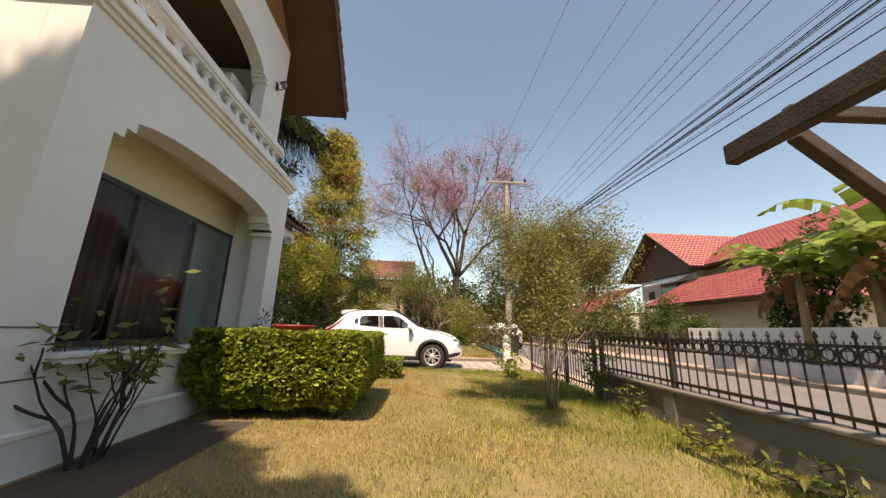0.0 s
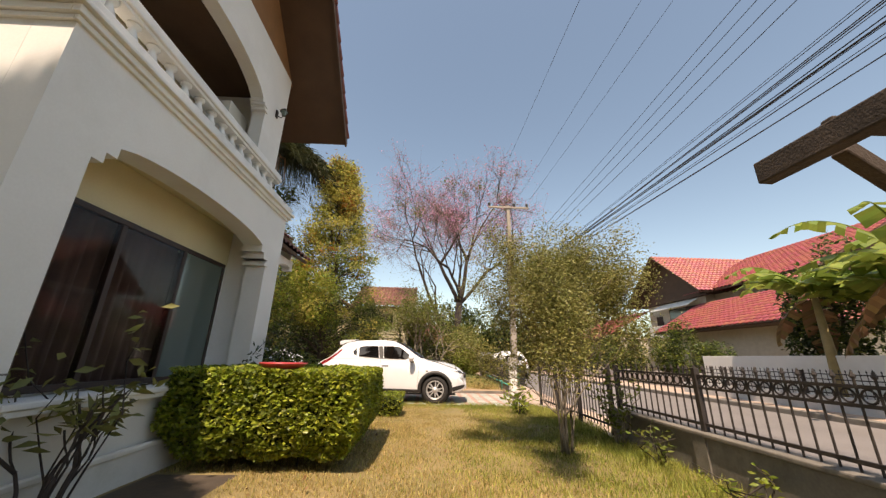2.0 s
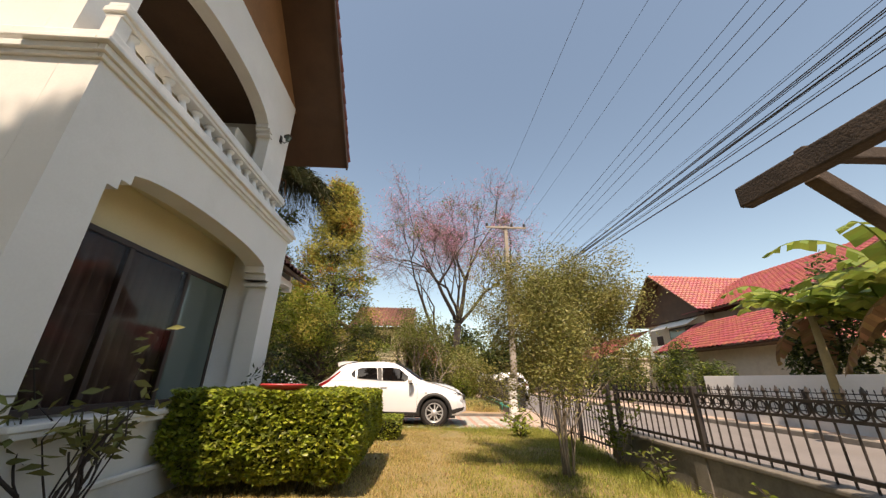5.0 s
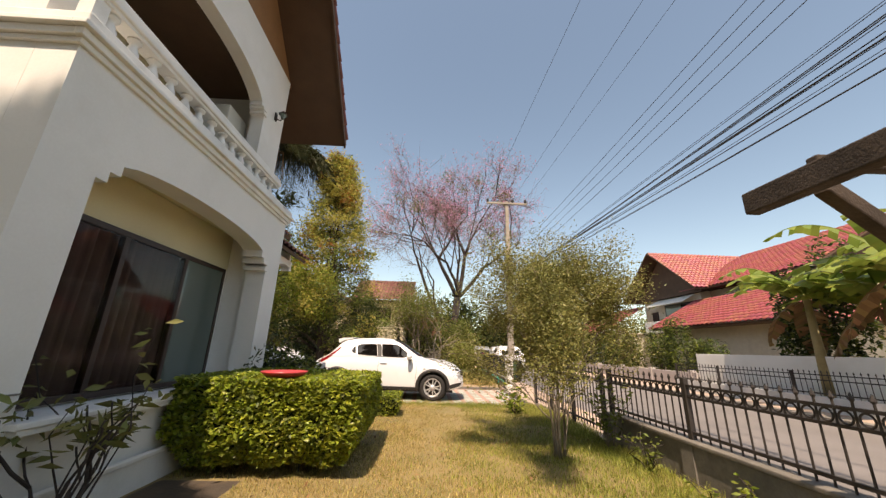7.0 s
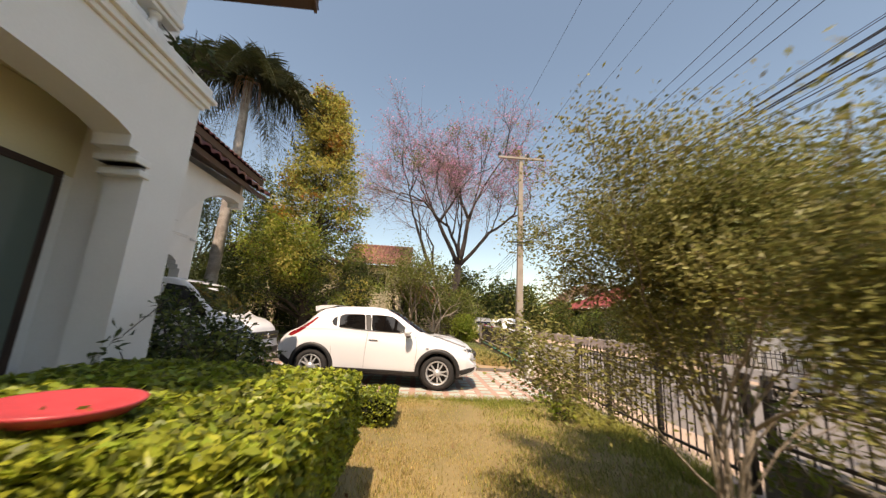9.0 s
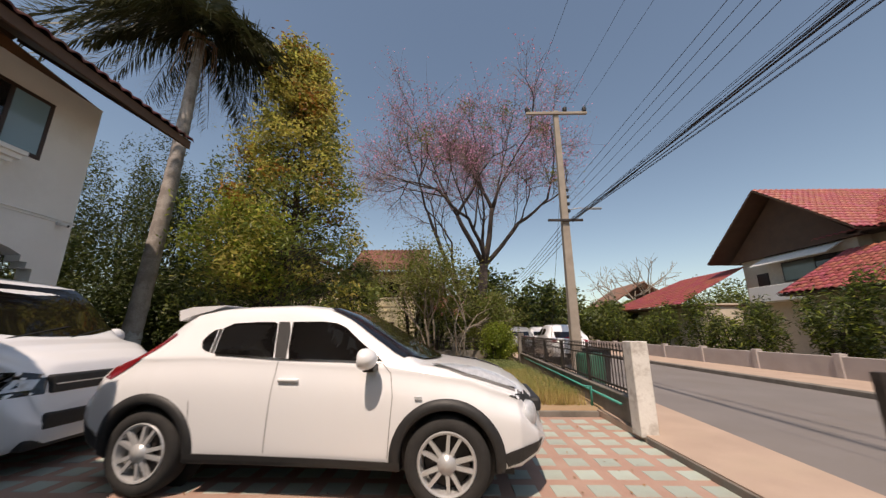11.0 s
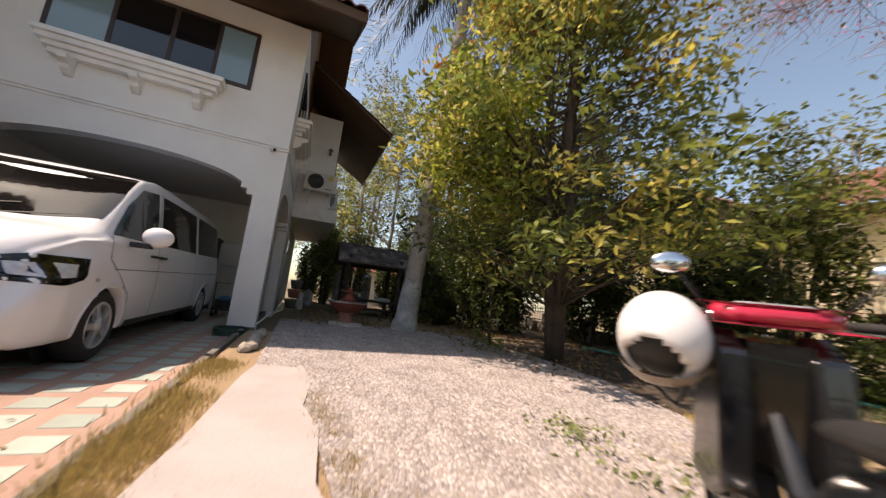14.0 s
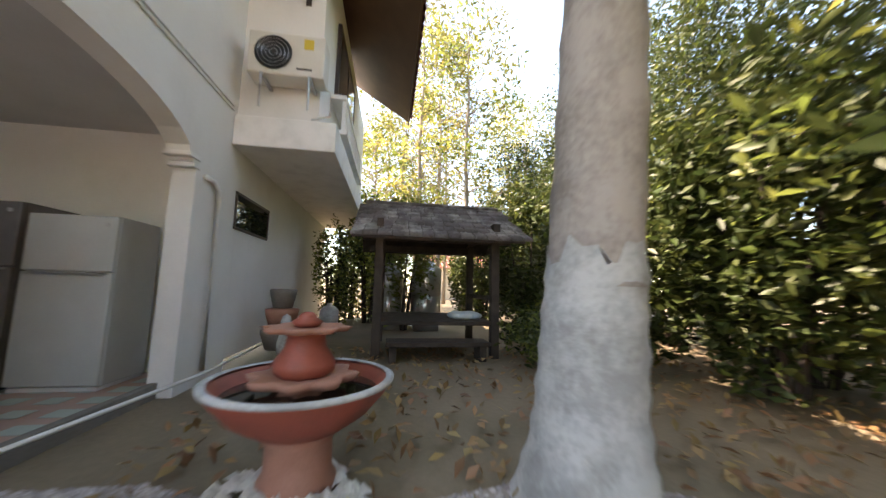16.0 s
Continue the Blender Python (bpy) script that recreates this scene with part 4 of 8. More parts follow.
def ring_mesh(r=0.045, t=0.008):
    bm = bmesh.new()
    n, s = 16, 5
    rings = []
    for i in range(n):
        a = 2 * math.pi * i / n
        c = Vector((0, math.cos(a) * r, math.sin(a) * r))
        d = Vector((0, math.cos(a), math.sin(a)))
        rings.append([bm.verts.new(c + d * math.cos(2 * math.pi * k / s) * t + Vector((1, 0, 0)) * math.sin(2 * math.pi * k / s) * t) for k in range(s)])
    for i in range(n):
        for k in range(s):
            bm.faces.new((rings[i][k], rings[i][(k + 1) % s], rings[(i + 1) % n][(k + 1) % s], rings[(i + 1) % n][k]))
    me = bpy.data.meshes.new("ring")
    bm.to_mesh(me)
    bm.free()
    me.materials.append(IRON)
    return me


def fence_run(name, x, y0, y1, z0, h, pitch, post_ys, label, rings=True, lean=0.0, category="fence"):
    f = thing(name, (x, y0, z0), label, category)
    L = y1 - y0
    part("rail", nbox(-0.014, 0.014, 0, L, 0.07, 0.10), IRON, f)
    part("rail", nbox(-0.014, 0.014, 0, L, h - 0.20, h - 0.175), IRON, f)
    part("rail", nbox(-0.014, 0.014, 0, L, h - 0.075, h - 0.05), IRON, f)
    me, rm = bar_mesh(h - 0.03), ring_mesh()
    n = int(L / pitch)
    for i in range(1, n):
        b = new("bar", me)
        b.parent = f
        b.location = (0, i * pitch, 0.02)
        if rings and i < n - 1:
            r = new("ring", rm)
            r.parent = f
            r.location = (0, (i + 0.5) * pitch, h - 0.125)
    for y in post_ys:
        part("post", nbox(-0.03, 0.03, y - y0 - 0.03, y - y0 + 0.03, -0.05, h + 0.02, bevel=0.005), IRON, f)
    return f


_bm = nbox(2.97, 3.13, -14, 6.25, -0.1, 0.38, bevel=0.01)
box(_bm, 2.94, 3.16, -14, 6.25, 0.382, 0.425, bevel=0.012)
for _y in (-6.1, -3.5, -0.7, 1.9, 4.5):
    box(_bm, 2.95, 2.972, _y - 0.09, _y + 0.09, -0.1, 0.38)
structure(link_mesh("garden_wall", _bm, CONCRETE), "low dark stained concrete garden wall under the fence", "wall")
fence_run("fence", 3.05, -14, 6.25, 0.41, 0.64, 0.125, (-3.5, -0.7, 1.9, 4.5, 6.2), "black wrought-iron fence with spear tips and rings on a low wall")
fence_run("metal_gate", 3.0, 6.32, 9.98, 0.07, 0.98, 0.118, (6.36, 7.6, 8.8, 9.95), "black iron sliding gate standing open", rings=False, category="gate")
structure(link_mesh("gate_track", nbox(2.88, 3.1, 6.3, 12.6, -0.15, -0.03, bevel=0.01), CONCRETE), "worn concrete sill under the gate", "sill")
_gp = thing("gate_post", (2.96, 12.75, 0), "white painted gate post with peeling paint", "post")
part("body", nbox(-0.12, 0.12, -0.12, 0.12, -0.05, 1.18, bevel=0.012), material("peeling_white_paint", (0.72, 0.70, 0.66), (0.62, 0.60, 0.56), rough=0.8, scale=3, fine=30, bump=0.3, stain=(0.27, 0.22, 0.19), stain_scale=4.5, stain_amount=0.85), _gp)
_bm = nbox(-0.07, 0.07, 0, 11.05, -0.1, 0.33, bevel=0.01)
box(_bm, -0.09, 0.09, 0, 11.05, 0.332, 0.37, bevel=0.01)
structure(link_mesh("garden_wall_north", _bm, CONCRETE), "low concrete wall under the side fence", "wall").matrix_basis = pose(3.02, 12.9, 0, 0, 0, -3.2)
_sf = fence_run("fence", 3.0, 12.95, 24.0, 0.36, 0.72, 0.125, (13.0, 15.0, 17.0, 19.0, 21.0, 23.0), "black iron fence beside the weedy plot", rings=False)
_sf.matrix_basis = pose(3.02, 12.9, 0.36, 0, 0, -3.2)
_pf = thing("end_pier", (3.65, 24.1, 0), "grey concrete fence pier", "pier")
part("body", nbox(-0.13, 0.13, -0.13, 0.13, -0.05, 1.25, bevel=0.015), CONCRETE, _pf)

PX, PY = 5.02, 20.85
pole = thing("utility_pole", (PX, PY, 0), "tall grey concrete utility pole with a crossarm and insulators", "pole")
_bm = bmesh.new()
_w0, _w1, _h = 0.18, 0.095, 10.72
for (a, z0, b, z1) in ((_w0, -0.1, _w1, _h),):
    vs = [_bm.verts.new((sx * w, sy * w * 0.85, z)) for w, z in ((a, z0), (b, z1)) for sx, sy in ((-1, -1), (1, -1), (1, 1), (-1, 1))]
    for i in range(4):
        _bm.faces.new((vs[i], vs[(i + 1) % 4], vs[4 + (i + 1) % 4], vs[4 + i]))
    _bm.faces.new(vs[4:])
part("shaft", _bm, POLE_CONC, pole)
_arm = part("crossarm", nbox(-1.32, 1.32, -0.16, -0.05, 10.5, 10.62, bevel=0.01), POLE_CONC, pole)
for _x in (-1.26, 0.38, 1.22):
    part("insulator", nlathe([(0.03, 0), (0.09, 0.03), (0.05, 0.07), (0.11, 0.12), (0.06, 0.16), (0.09, 0.2), (0.03, 0.26)], 12, (_x, -0.1, 10.62)), PLASTIC, pole, "", True)
part("bracket", nbox(-0.72, 0.66, -0.22, -0.12, 5.6, 5.69, bevel=0.01), IRON, pole)
for _z in (6.0, 6.3, 6.6, 6.9):
    part("spool", nlathe([(0.05, 0), (0.07, 0.03), (0.04, 0.06), (0.07, 0.09), (0.05, 0.12)], 10, (0.17, -0.1, _z)), PLASTIC, pole, "", True)
part("lamp_arm", ntube([(0.1, 0, 5.85), (0.25, 0, 6.15), (0.6, -0.05, 6.2), (0.9, -0.05, 6.19)], 0.022, 0.02, 6), STEEL, pole)
part("lamp_head", nbox(0.85, 1.5, -0.12, 0.0, 6.14, 6.22, bevel=0.02), STEEL, pole)
part("stay_wire", ntube([(-0.05, 0.1, 7.0), (-0.4, 2.0, 0.3)], 0.008, 0.008, 4), WIRE, pole)


def cable(name, a, b, sag, r, label, n=22):
    a, b = Vector(a), Vector(b)
    pts = [a.lerp(b, i / n) - Vector((0, 0, 4 * sag * (i / n) * (1 - i / n))) for i in range(n + 1)]
    return tagged(link_mesh(name, ntube(pts, r, r, 5), WIRE), label, "cable", "overhead cables")


# overhead lines to a pole behind the camera
for _i, (_dx, _z) in enumerate(((-1.26, 10.86), (0.38, 10.86), (1.22, 10.86))):
    cable("power_line", (PX + _dx, PY - 0.1, _z), (5.2 + _dx, -25, 10.4), 0.45, 0.006, "thin high bare power line")
for _i in range(4):
    cable("power_line", (PX + 0.2, PY - 0.1, 6.06 + 0.3 * _i), (5.3, -25, 7.3 + 0.34 * _i), 0.35, 0.0065, "black low-voltage line strung pole to pole")
_r = random.Random(4)
for _i in range(13):
    cable("telecom_cable", (PX + 0.15 + _r.uniform(-0.06, 0.1), PY - 0.2, 5.62 + _r.uniform(-0.08, 0.1)), (4.15 + _r.uniform(-0.25, 0.6), -25, 4.1 + _r.uniform(-0.6, 1.0)), 0.4 + _r.uniform(-0.14, 0.16), _r.choice((0.0045, 0.0055, 0.008)), "black telecom cable in a thick sagging bundle")
for _i in range(5):
    cable("telecom_cable", (PX + 0.1, PY + 0.1, 5.0 + 0.2 * _i), (6.5, 60, 5.2 + 0.3 * _i), 0.8, 0.012, "black cable running on to the next pole")

# timber pergola over the fence
perg = thing("pergola", (3.3, 1.6, 0), "old dark timber pergola with projecting beams", "pergola")
_P = Vector((3.3, 1.6, 0))


def pbeam(name, a, b, w, h):
    a, b = Vector(a) - _P, Vector(b) - _P
    d = (b - a)
    bm = nbox(0, d.length, -w / 2, w / 2, -h / 2, h / 2, bevel=0.012)
    q = d.to_track_quat("X", "Z").to_matrix().to_4x4()
    bmesh.ops.transform(bm, matrix=Matrix.Translation(a) @ q, verts=bm.verts)
    return part(name, bm, DARKWOOD, perg)


pbeam("beam", (2.2, 2.45, 2.31), (2.32, -3.6, 2.31), 0.10, 0.15)
pbeam("beam", (4.6, 2.45, 2.31), (4.7, -3.6, 2.31), 0.10, 0.15)
for _y in (2.1, 1.5, 0.8, 0.0, -0.9, -1.8):
    pbeam("rafter", (2.28, _y, 2.43), (5.0, _y - 0.1, 2.43), 0.07, 0.09)
pbeam("brace", (2.3, 2.1, 2.28), (3.1, 2.16, 1.72), 0.08, 0.10)
pbeam("brace", (2.25, 1.6, 2.25), (3.15, 1.0, 1.45), 0.08, 0.10)
pbeam("post", (3.35, 0.6, -0.05), (3.35, 0.6, 2.35), 0.14, 0.14)
pbeam("post", (3.35, -2.6, -0.05), (3.35, -2.6, 2.35), 0.14, 0.14)
pbeam("post", (4.65, 0.6, -0.1), (4.65, 0.6, 2.35), 0.14, 0.14)
pbeam("post", (4.68, -2.6, -0.1), (4.68, -2.6, 2.35), 0.14, 0.14)

# across the road: walls, red-roofed house
_bm = nbox(11.4, 11.55, 15.0, 60, 0.0, 0.62, bevel=0.012)
for _i in range(16):
    box(_bm, 11.35, 11.6, 15.2 + 2.7 * _i, 15.4 + 2.7 * _i, 0.0, 0.7, bevel=0.012)
structure(link_mesh("roadside_wall", _bm, CONCRETE_PALE), "low beige roadside wall with pilasters", "wall")
structure(link_mesh("white_wall", nbox(10.9, 11.05, -30, 14.2, 0.0, 1.38, bevel=0.01), WHITE), "white garden wall across the road", "wall")
_bm = nbox(10.2, 10.32, -30, 14.6, 0.0, 0.4, bevel=0.01)
structure(link_mesh("kerb_wall", _bm, material("pale_grey_render", (0.55, 0.56, 0.57), (0.47, 0.48, 0.49), rough=0.85, stain=(0.3, 0.3, 0.3), stain_scale=1.0)), "pale grey low wall under the far fence", "wall")
fence_run("fence", 10.26, 0.0, 14.6, 0.38, 0.6, 0.14, (0.05, 2.5, 5, 7.5, 10, 12.5, 14.55), "black iron fence across the road", rings=False)


def far_house(name, label, at, rz):
    return thing(name, at, label, "house", "", rz)


rh = far_house("red_roofed_house", "two-storey cream house with bright red tiled roofs", (17.5, 25.9, 0), 0)
ROSE = material("cream_render", (0.62, 0.55, 0.45), (0.55, 0.48, 0.39), rough=0.8, stain=(0.4, 0.35, 0.28), stain_scale=0.8)
part("wall", nbox(1.3, 14, -3.1, 3.1, 0, 5.6), ROSE, rh)
part("gable", nprism([(-3.6, 5.5), (3.6, 5.5), (0, 8.7)], "x", 1.0, 1.3), SOFFIT, rh, "dark brown gable")
_e = 4.2
part("soffit", nprism([(_e, 5.55), (0, 9.0), (-_e, 5.55), (-_e, 5.63), (0, 9.09), (_e, 5.63)], "x", 0, 14), SOFFIT, rh)
for _s in (1, -1):
    tiled_slope("roof", (0, _s * (_e + 0.03), 5.64), (1, 0, 0), Vector((0, -_s, 3.45 / 4.2)), 14, math.hypot(_e, 3.45), TILE_RED, rh, wave=0.3, row=0.34)
part("awning", nprism([(0.3, 4.95), (1.3, 5.5), (1.3, 5.44), (0.3, 4.9)], "y", -2.6, 1.5), TRIM, rh)
for _y0, _y1 in ((-2.9, 0.6),):
    _w = window(rh, "x", 1.24, _y0, _y1, 3.95, 5.0, [(_y0 + _y1) / 2], [GLASS_DARK, GLASS_GREEN], out=-1)
part("balcony_wall", nbox(0.3, 1.3, -3.1, 1.9, 2.9, 3.75, bevel=0.02), WHITE, rh)
part("vent", nbox(1.24, 1.30, 1.5, 2.2, 3.8, 4.6), FRAME, rh)
# lower skirt roofs
part("wall", nbox(-1.6, 12, -11, -3.1, 0, 2.9), ROSE, rh)
part("soffit", nbox(-2.6, 12.5, -12, -2.9, 2.82, 2.9), SOFFIT, rh)
tiled_slope("roof", (-2.65, -12.0, 2.92), (0, 1, 0), Vector((3.6, 0, 2.0)), 9.1, 4.1, TILE_RED, rh, wave=0.3, row=0.34)
tiled_slope("roof", (-2.6, -12.05, 2.92), (1, 0, 0), Vector((0, 3.6, 2.0)), 14, 4.1, TILE_RED, rh, wave=0.3, row=0.34, keep=lambda u, v: u > v * 0.87)
tiled_slope("roof", (-2.6, -2.9, 2.92), (1, 0, 0), Vector((0, -3.6, 2.0)), 4, 4.1, TILE_RED, rh, wave=0.3, row=0.34, keep=lambda u, v: u > v * 0.87)
_e2 = 4.0
part("soffit", nprism([(1.0, 5.6), (6.5, 8.6), (12, 5.6), (12, 5.7), (6.5, 8.7), (1.0, 5.7)], "y", -10.5, -3), SOFFIT, rh)
tiled_slope("roof", (1.0, -10.5, 5.72), (0, 1, 0), Vector((5.5, 0, 3.0)), 9, 6.3, TILE_RED, rh, wave=0.3, row=0.34)
part("gable", nprism([(1.8, 5.6), (11.2, 5.6), (6.5, 8.55)], "y", -9.6, -9.4), SOFFIT, rh)
part("wall", nbox(2.0, 11, -9.5, -3, 2.9, 5.6), ROSE, rh)
# lower wing beyond
part("wall", nbox(-1.5, 10, 3.1, 12, 0, 3.0), ROSE, rh)
part("soffit", nbox(-3.0, 12.5, 3.0, 13, 2.82, 2.9), SOFFIT, rh)
tiled_slope("roof", (-3.05, 3.0, 2.92), (0, 1, 0), Vector((4.6, 0, 2.4)), 10, 5.0, TILE_RED, rh, wave=0.3, row=0.34, keep=lambda u, v: u < 10 - v * 0.8)

# neighbour's pale yellow house behind the trees
yh = far_house("yellow_house", "pale yellow two-storey house with a faded brown tiled roof", (-5.75, 29.5, 0), 0)
part("wall", nbox(-0.1, 3.9, 0, 6, 0, 3.3), YELLOW, yh, "sunlit pale yellow wall")
for _z in (2.55, 2.85):
    part("belt", nbox(-0.14, 3.94, -0.04, 0, _z, _z + 0.05), YELLOW, yh)
part("parapet", nbox(-0.16, 3.96, -0.06, 0.2, 3.3, 3.42, bevel=0.01), YELLOW, yh)
window(yh, "y", -0.06, 1.15, 2.6, 0.8, 1.88, [1.9], [GLASS_DARK, GLASS_DARK], out=-1)
part("wall", nbox(-0.1, 3.6, 2.0, 6, 3.3, 5.3), YELLOW, yh)
part("wall", nbox(-11, -0.1, 2.5, 9, 0, 5.4), YELLOW, yh)
window(yh, "y", 2.44, -4.6, -2.6, 3.5, 4.6, [-3.6], [GLASS_DARK, GLASS_DARK], out=-1)
window(yh, "y", 1.94, 1.2, 2.6, 3.6, 4.7, [1.9], [GLASS_DARK, GLASS_DARK], out=-1)
part("porch_wall", nbox(-6.5, -1.2, 0.6, 0.75, 2.7, 3.5), YELLOW, yh)
part("column", nbox(-1.5, -1.15, 0.6, 0.95, 0, 2.7), YELLOW, yh)
part("column", nbox(-6.5, -6.15, 0.6, 0.95, 0, 2.7), YELLOW, yh)
part("porch_floor", nbox(-6.5, -1.15, 0.6, 2.5, 2.6, 2.7), YELLOW, yh)
TILE_FADED = material("faded_brown_roof_tile", (0.27, 0.12, 0.085), (0.20, 0.095, 0.07), rough=0.8, scale=2, fine=20, bump=0.1, rand=0.2, island=True, stain=(0.10, 0.06, 0.05), stain_scale=0.9, stain_amount=0.6)
part("soffit", nbox(-0.9, 4.6, 0.9, 6.5, 5.22, 5.3), SOFFIT, yh)
tiled_slope("roof", (-0.9, 0.87, 5.32), (1, 0, 0), Vector((0, 1, 0.6)), 5.5, 4.6, TILE_FADED, yh, wave=0.3, row=0.34)
part("gable_roof", nprism([(-5.8, 7.6), (-0.6, 4.9), (-0.6, 5.0), (-5.8, 7.72), (-11.4, 5.0), (-11.4, 4.9)], "y", 0.2, 9), SOFFIT, yh)
tiled_slope("roof", (-0.58, 0.2, 5.02), (0, 1, 0), Vector((-5.2, 0, 2.72)), 8.8, 5.87, TILE_FADED, yh, wave=0.3, row=0.34)
tiled_slope("roof", (-11.42, 0.2, 5.02), (0, 1, 0), Vector((5.6, 0, 2.72)), 8.8, 6.2, TILE_FADED, yh, wave=0.3, row=0.34)
part("gable", nprism([(-10.4, 5.0), (-1.2, 5.0), (-5.8, 7.5)], "y", 2.4, 2.5), YELLOW, yh)
# low boundary wall in front of it
_bm = nbox(-14, 2.9, 24.25, 24.38, -0.1, 0.45, bevel=0.012)
for _i in range(9):
    box(_bm, -13.9 + 2.05 * _i, -13.7 + 2.05 * _i, 24.2, 24.42, -0.1, 0.8, bevel=0.012)
structure(link_mesh("boundary_wall", _bm, CONCRETE), "low stained concrete boundary wall", "wall")
fence_run("fence", 0, 0, 16.0, 0.44, 0.6, 0.16, (0.05, 4, 8, 12, 15.95), "thin dark wire fence on the boundary wall", rings=False).matrix_basis = pose(2.6, 24.32, 0.44, 0, 0, 90)

# small red-roofed house and far houses
h = far_house("small_house", "small house with a red tiled roof beyond the plot", (0.5, 38, 0), 0)
part("wall", nbox(-3, 4, 0, 6, 0, 2.6), ROSE, h)
tiled_slope("roof", (-3.6, -0.6, 2.6), (1, 0, 0), Vector((0, 1, 0.55)), 8.2, 4.4, TILE_RED, h, wave=0.3, row=0.34)
h = far_house("distant_house", "distant white house with a brown gabled roof", (13, 62, 0), 0)
part("wall", nbox(-3, 3, 0, 8, 0, 4.0), WHITE, h)
part("roof", nprism([(-4, 3.8), (0, 6.2), (4, 3.8), (4, 3.65), (0, 6.05), (-4, 3.65)], "y", -0.6, 8), TILE_FADED, h)
h = far_house("distant_house", "distant orange-roofed house behind palms", (27, 55, 0), 0)
part("wall", nbox(-4, 4, 0, 8, 0, 5.0), WHITE, h)
part("roof", nprism([(-5, 4.8), (0, 8.0), (5, 4.8), (5, 4.6), (0, 7.85), (-5, 4.6)], "y", -0.6, 8), TILE_FADED, h)
h = far_house("rear_house", "red-roofed house glimpsed behind the garden", (-36, 21, 0), 0)
part("wall", nbox(-3, 0, -2, 8, 0, 2.8), ROSE, h)
tiled_slope("roof", (0.5, -2.6, 2.7), (0, 1, 0), Vector((-1, 0, 0.5)), 11, 4.2, TILE_RED, h, wave=0.3, row=0.34)

# trees and plants
def tree_thing(name, at, label, category="tree"):
    return thing(name, at, label, category)


def cone_tree(at, height, low, radius, clumps, per, leaf, mats, label, seed, lean=(0.0, 0.0), r_trunk=0.16, spread=0.42, profile=None, stems=1, bark=BARK, aspect=0.38):
    """A tall tree of side limbs that carry loose clumps of leaves."""
    rng = np.random.default_rng(seed)
    t = tree_thing("tree", at, label)
    bm = bmesh.new()
    axes = []
    for s in range(stems):
        a = rng.random() * 6.28
        off = 0.0 if s == 0 else 0.25
        pts = []
        for i in range(9):
            f = i / 8
            pts.append(Vector((lean[0] * f + off * math.cos(a) * (0.4 + 2.2 * f * (s > 0)) + 0.08 * rng.normal() * f, lean[1] * f + off * math.sin(a) * (0.4 + 2.2 * f * (s > 0)) + 0.08 * rng.normal() * f, height * f * (0.97 if s == 0 else 0.72))))
        tube(bm, pts, r_trunk * (1 if s == 0 else 0.7), 0.02, 9)
        axes.append(pts)
    part("trunk", bm, bark, t, "", True)
    limbs = bmesh.new()
    C = []
    for k in range(clumps):
        f = rng.random() ** 0.85
        z = low + (height - low) * f
        prof = profile(f) if profile else (1 - f) ** 0.8
        R = radius * prof + 0.25 * min(1.0, 4 * prof)
        a = rng.random() * 6.28
        rr = R * (0.25 + 0.78 * rng.random() ** 0.6)
        ax = axes[int(rng.integers(0, len(axes)))]
        fz = min(z / height, 0.99)
        base = ax[int(fz * 8)].lerp(ax[min(int(fz * 8) + 1, 8)], fz * 8 % 1)
        c = Vector((base.x + rr * math.cos(a), base.y + rr * math.sin(a), z + 0.12 * rr))
        b0 = Vector((base.x, base.y, max(1.0, z - 0.35 * rr)))
        mid = b0.lerp(c, 0.5) + Vector((0, 0, 0.1 * rr))
        tube(limbs, [b0, mid, c], 0.012 + 0.02 * (1 - f), 0.005, 4)
        C.append((c, f))
    part("limb", limbs, bark, t)["kind"] = "stuff"
    groups = [[] for _ in mats]
    for c, f in C:
        n = int(per * (0.6 + 0.8 * rng.random()))
        pts = rng.normal(size=(n, 3)) * [spread, spread, spread * 0.7] + np.array(c)
        which = rng.random()
        w = [m[1](f) for m in mats]
        tot = sum(w)
        acc, g = 0, 0
        for g in range(len(w)):
            acc += w[g] / tot
            if which < acc:
                break
        groups[g].append(pts)
    for (m, _), g in zip(mats, groups):
        if g:
            scatter_leaves("crown", np.concatenate(g), leaf, m, t, rng, aspect=aspect, droop=0.35)
    return t


def clump_cloud(name, t, centers, per, spread, leaf, mat, rng, aspect=0.45, droop=0.2):
    pts = np.concatenate([rng.normal(size=(per, 3)) * spread + np.array(c) for c in centers])
    return scatter_leaves(name, pts, leaf, mat, t, rng, aspect=aspect, droop=droop)


# tall yellowing tree behind the gravel yard
yard_tree = cone_tree((-5.55, 19.55, 0), 12.3, 1.3, 3.5, 440, 80, 0.175,
          [(LEAF_YELLOW, lambda f: 0.12 + 1.3 * f), (LEAF_MID, lambda f: 0.75 - 0.75 * f), (LEAF_DARK, lambda f: max(0.0, 0.5 - 1.8 * f)), (LEAF_ORANGE, lambda f: 0.24 * f * f)],
          "tall conical tree with yellowing green leaves and orange tips", 21, lean=(0.5, -0.5), r_trunk=0.15, spread=0.27,
          profile=lambda f: 0.03 + 0.97 * (1 - f) ** 1.15, stems=3)
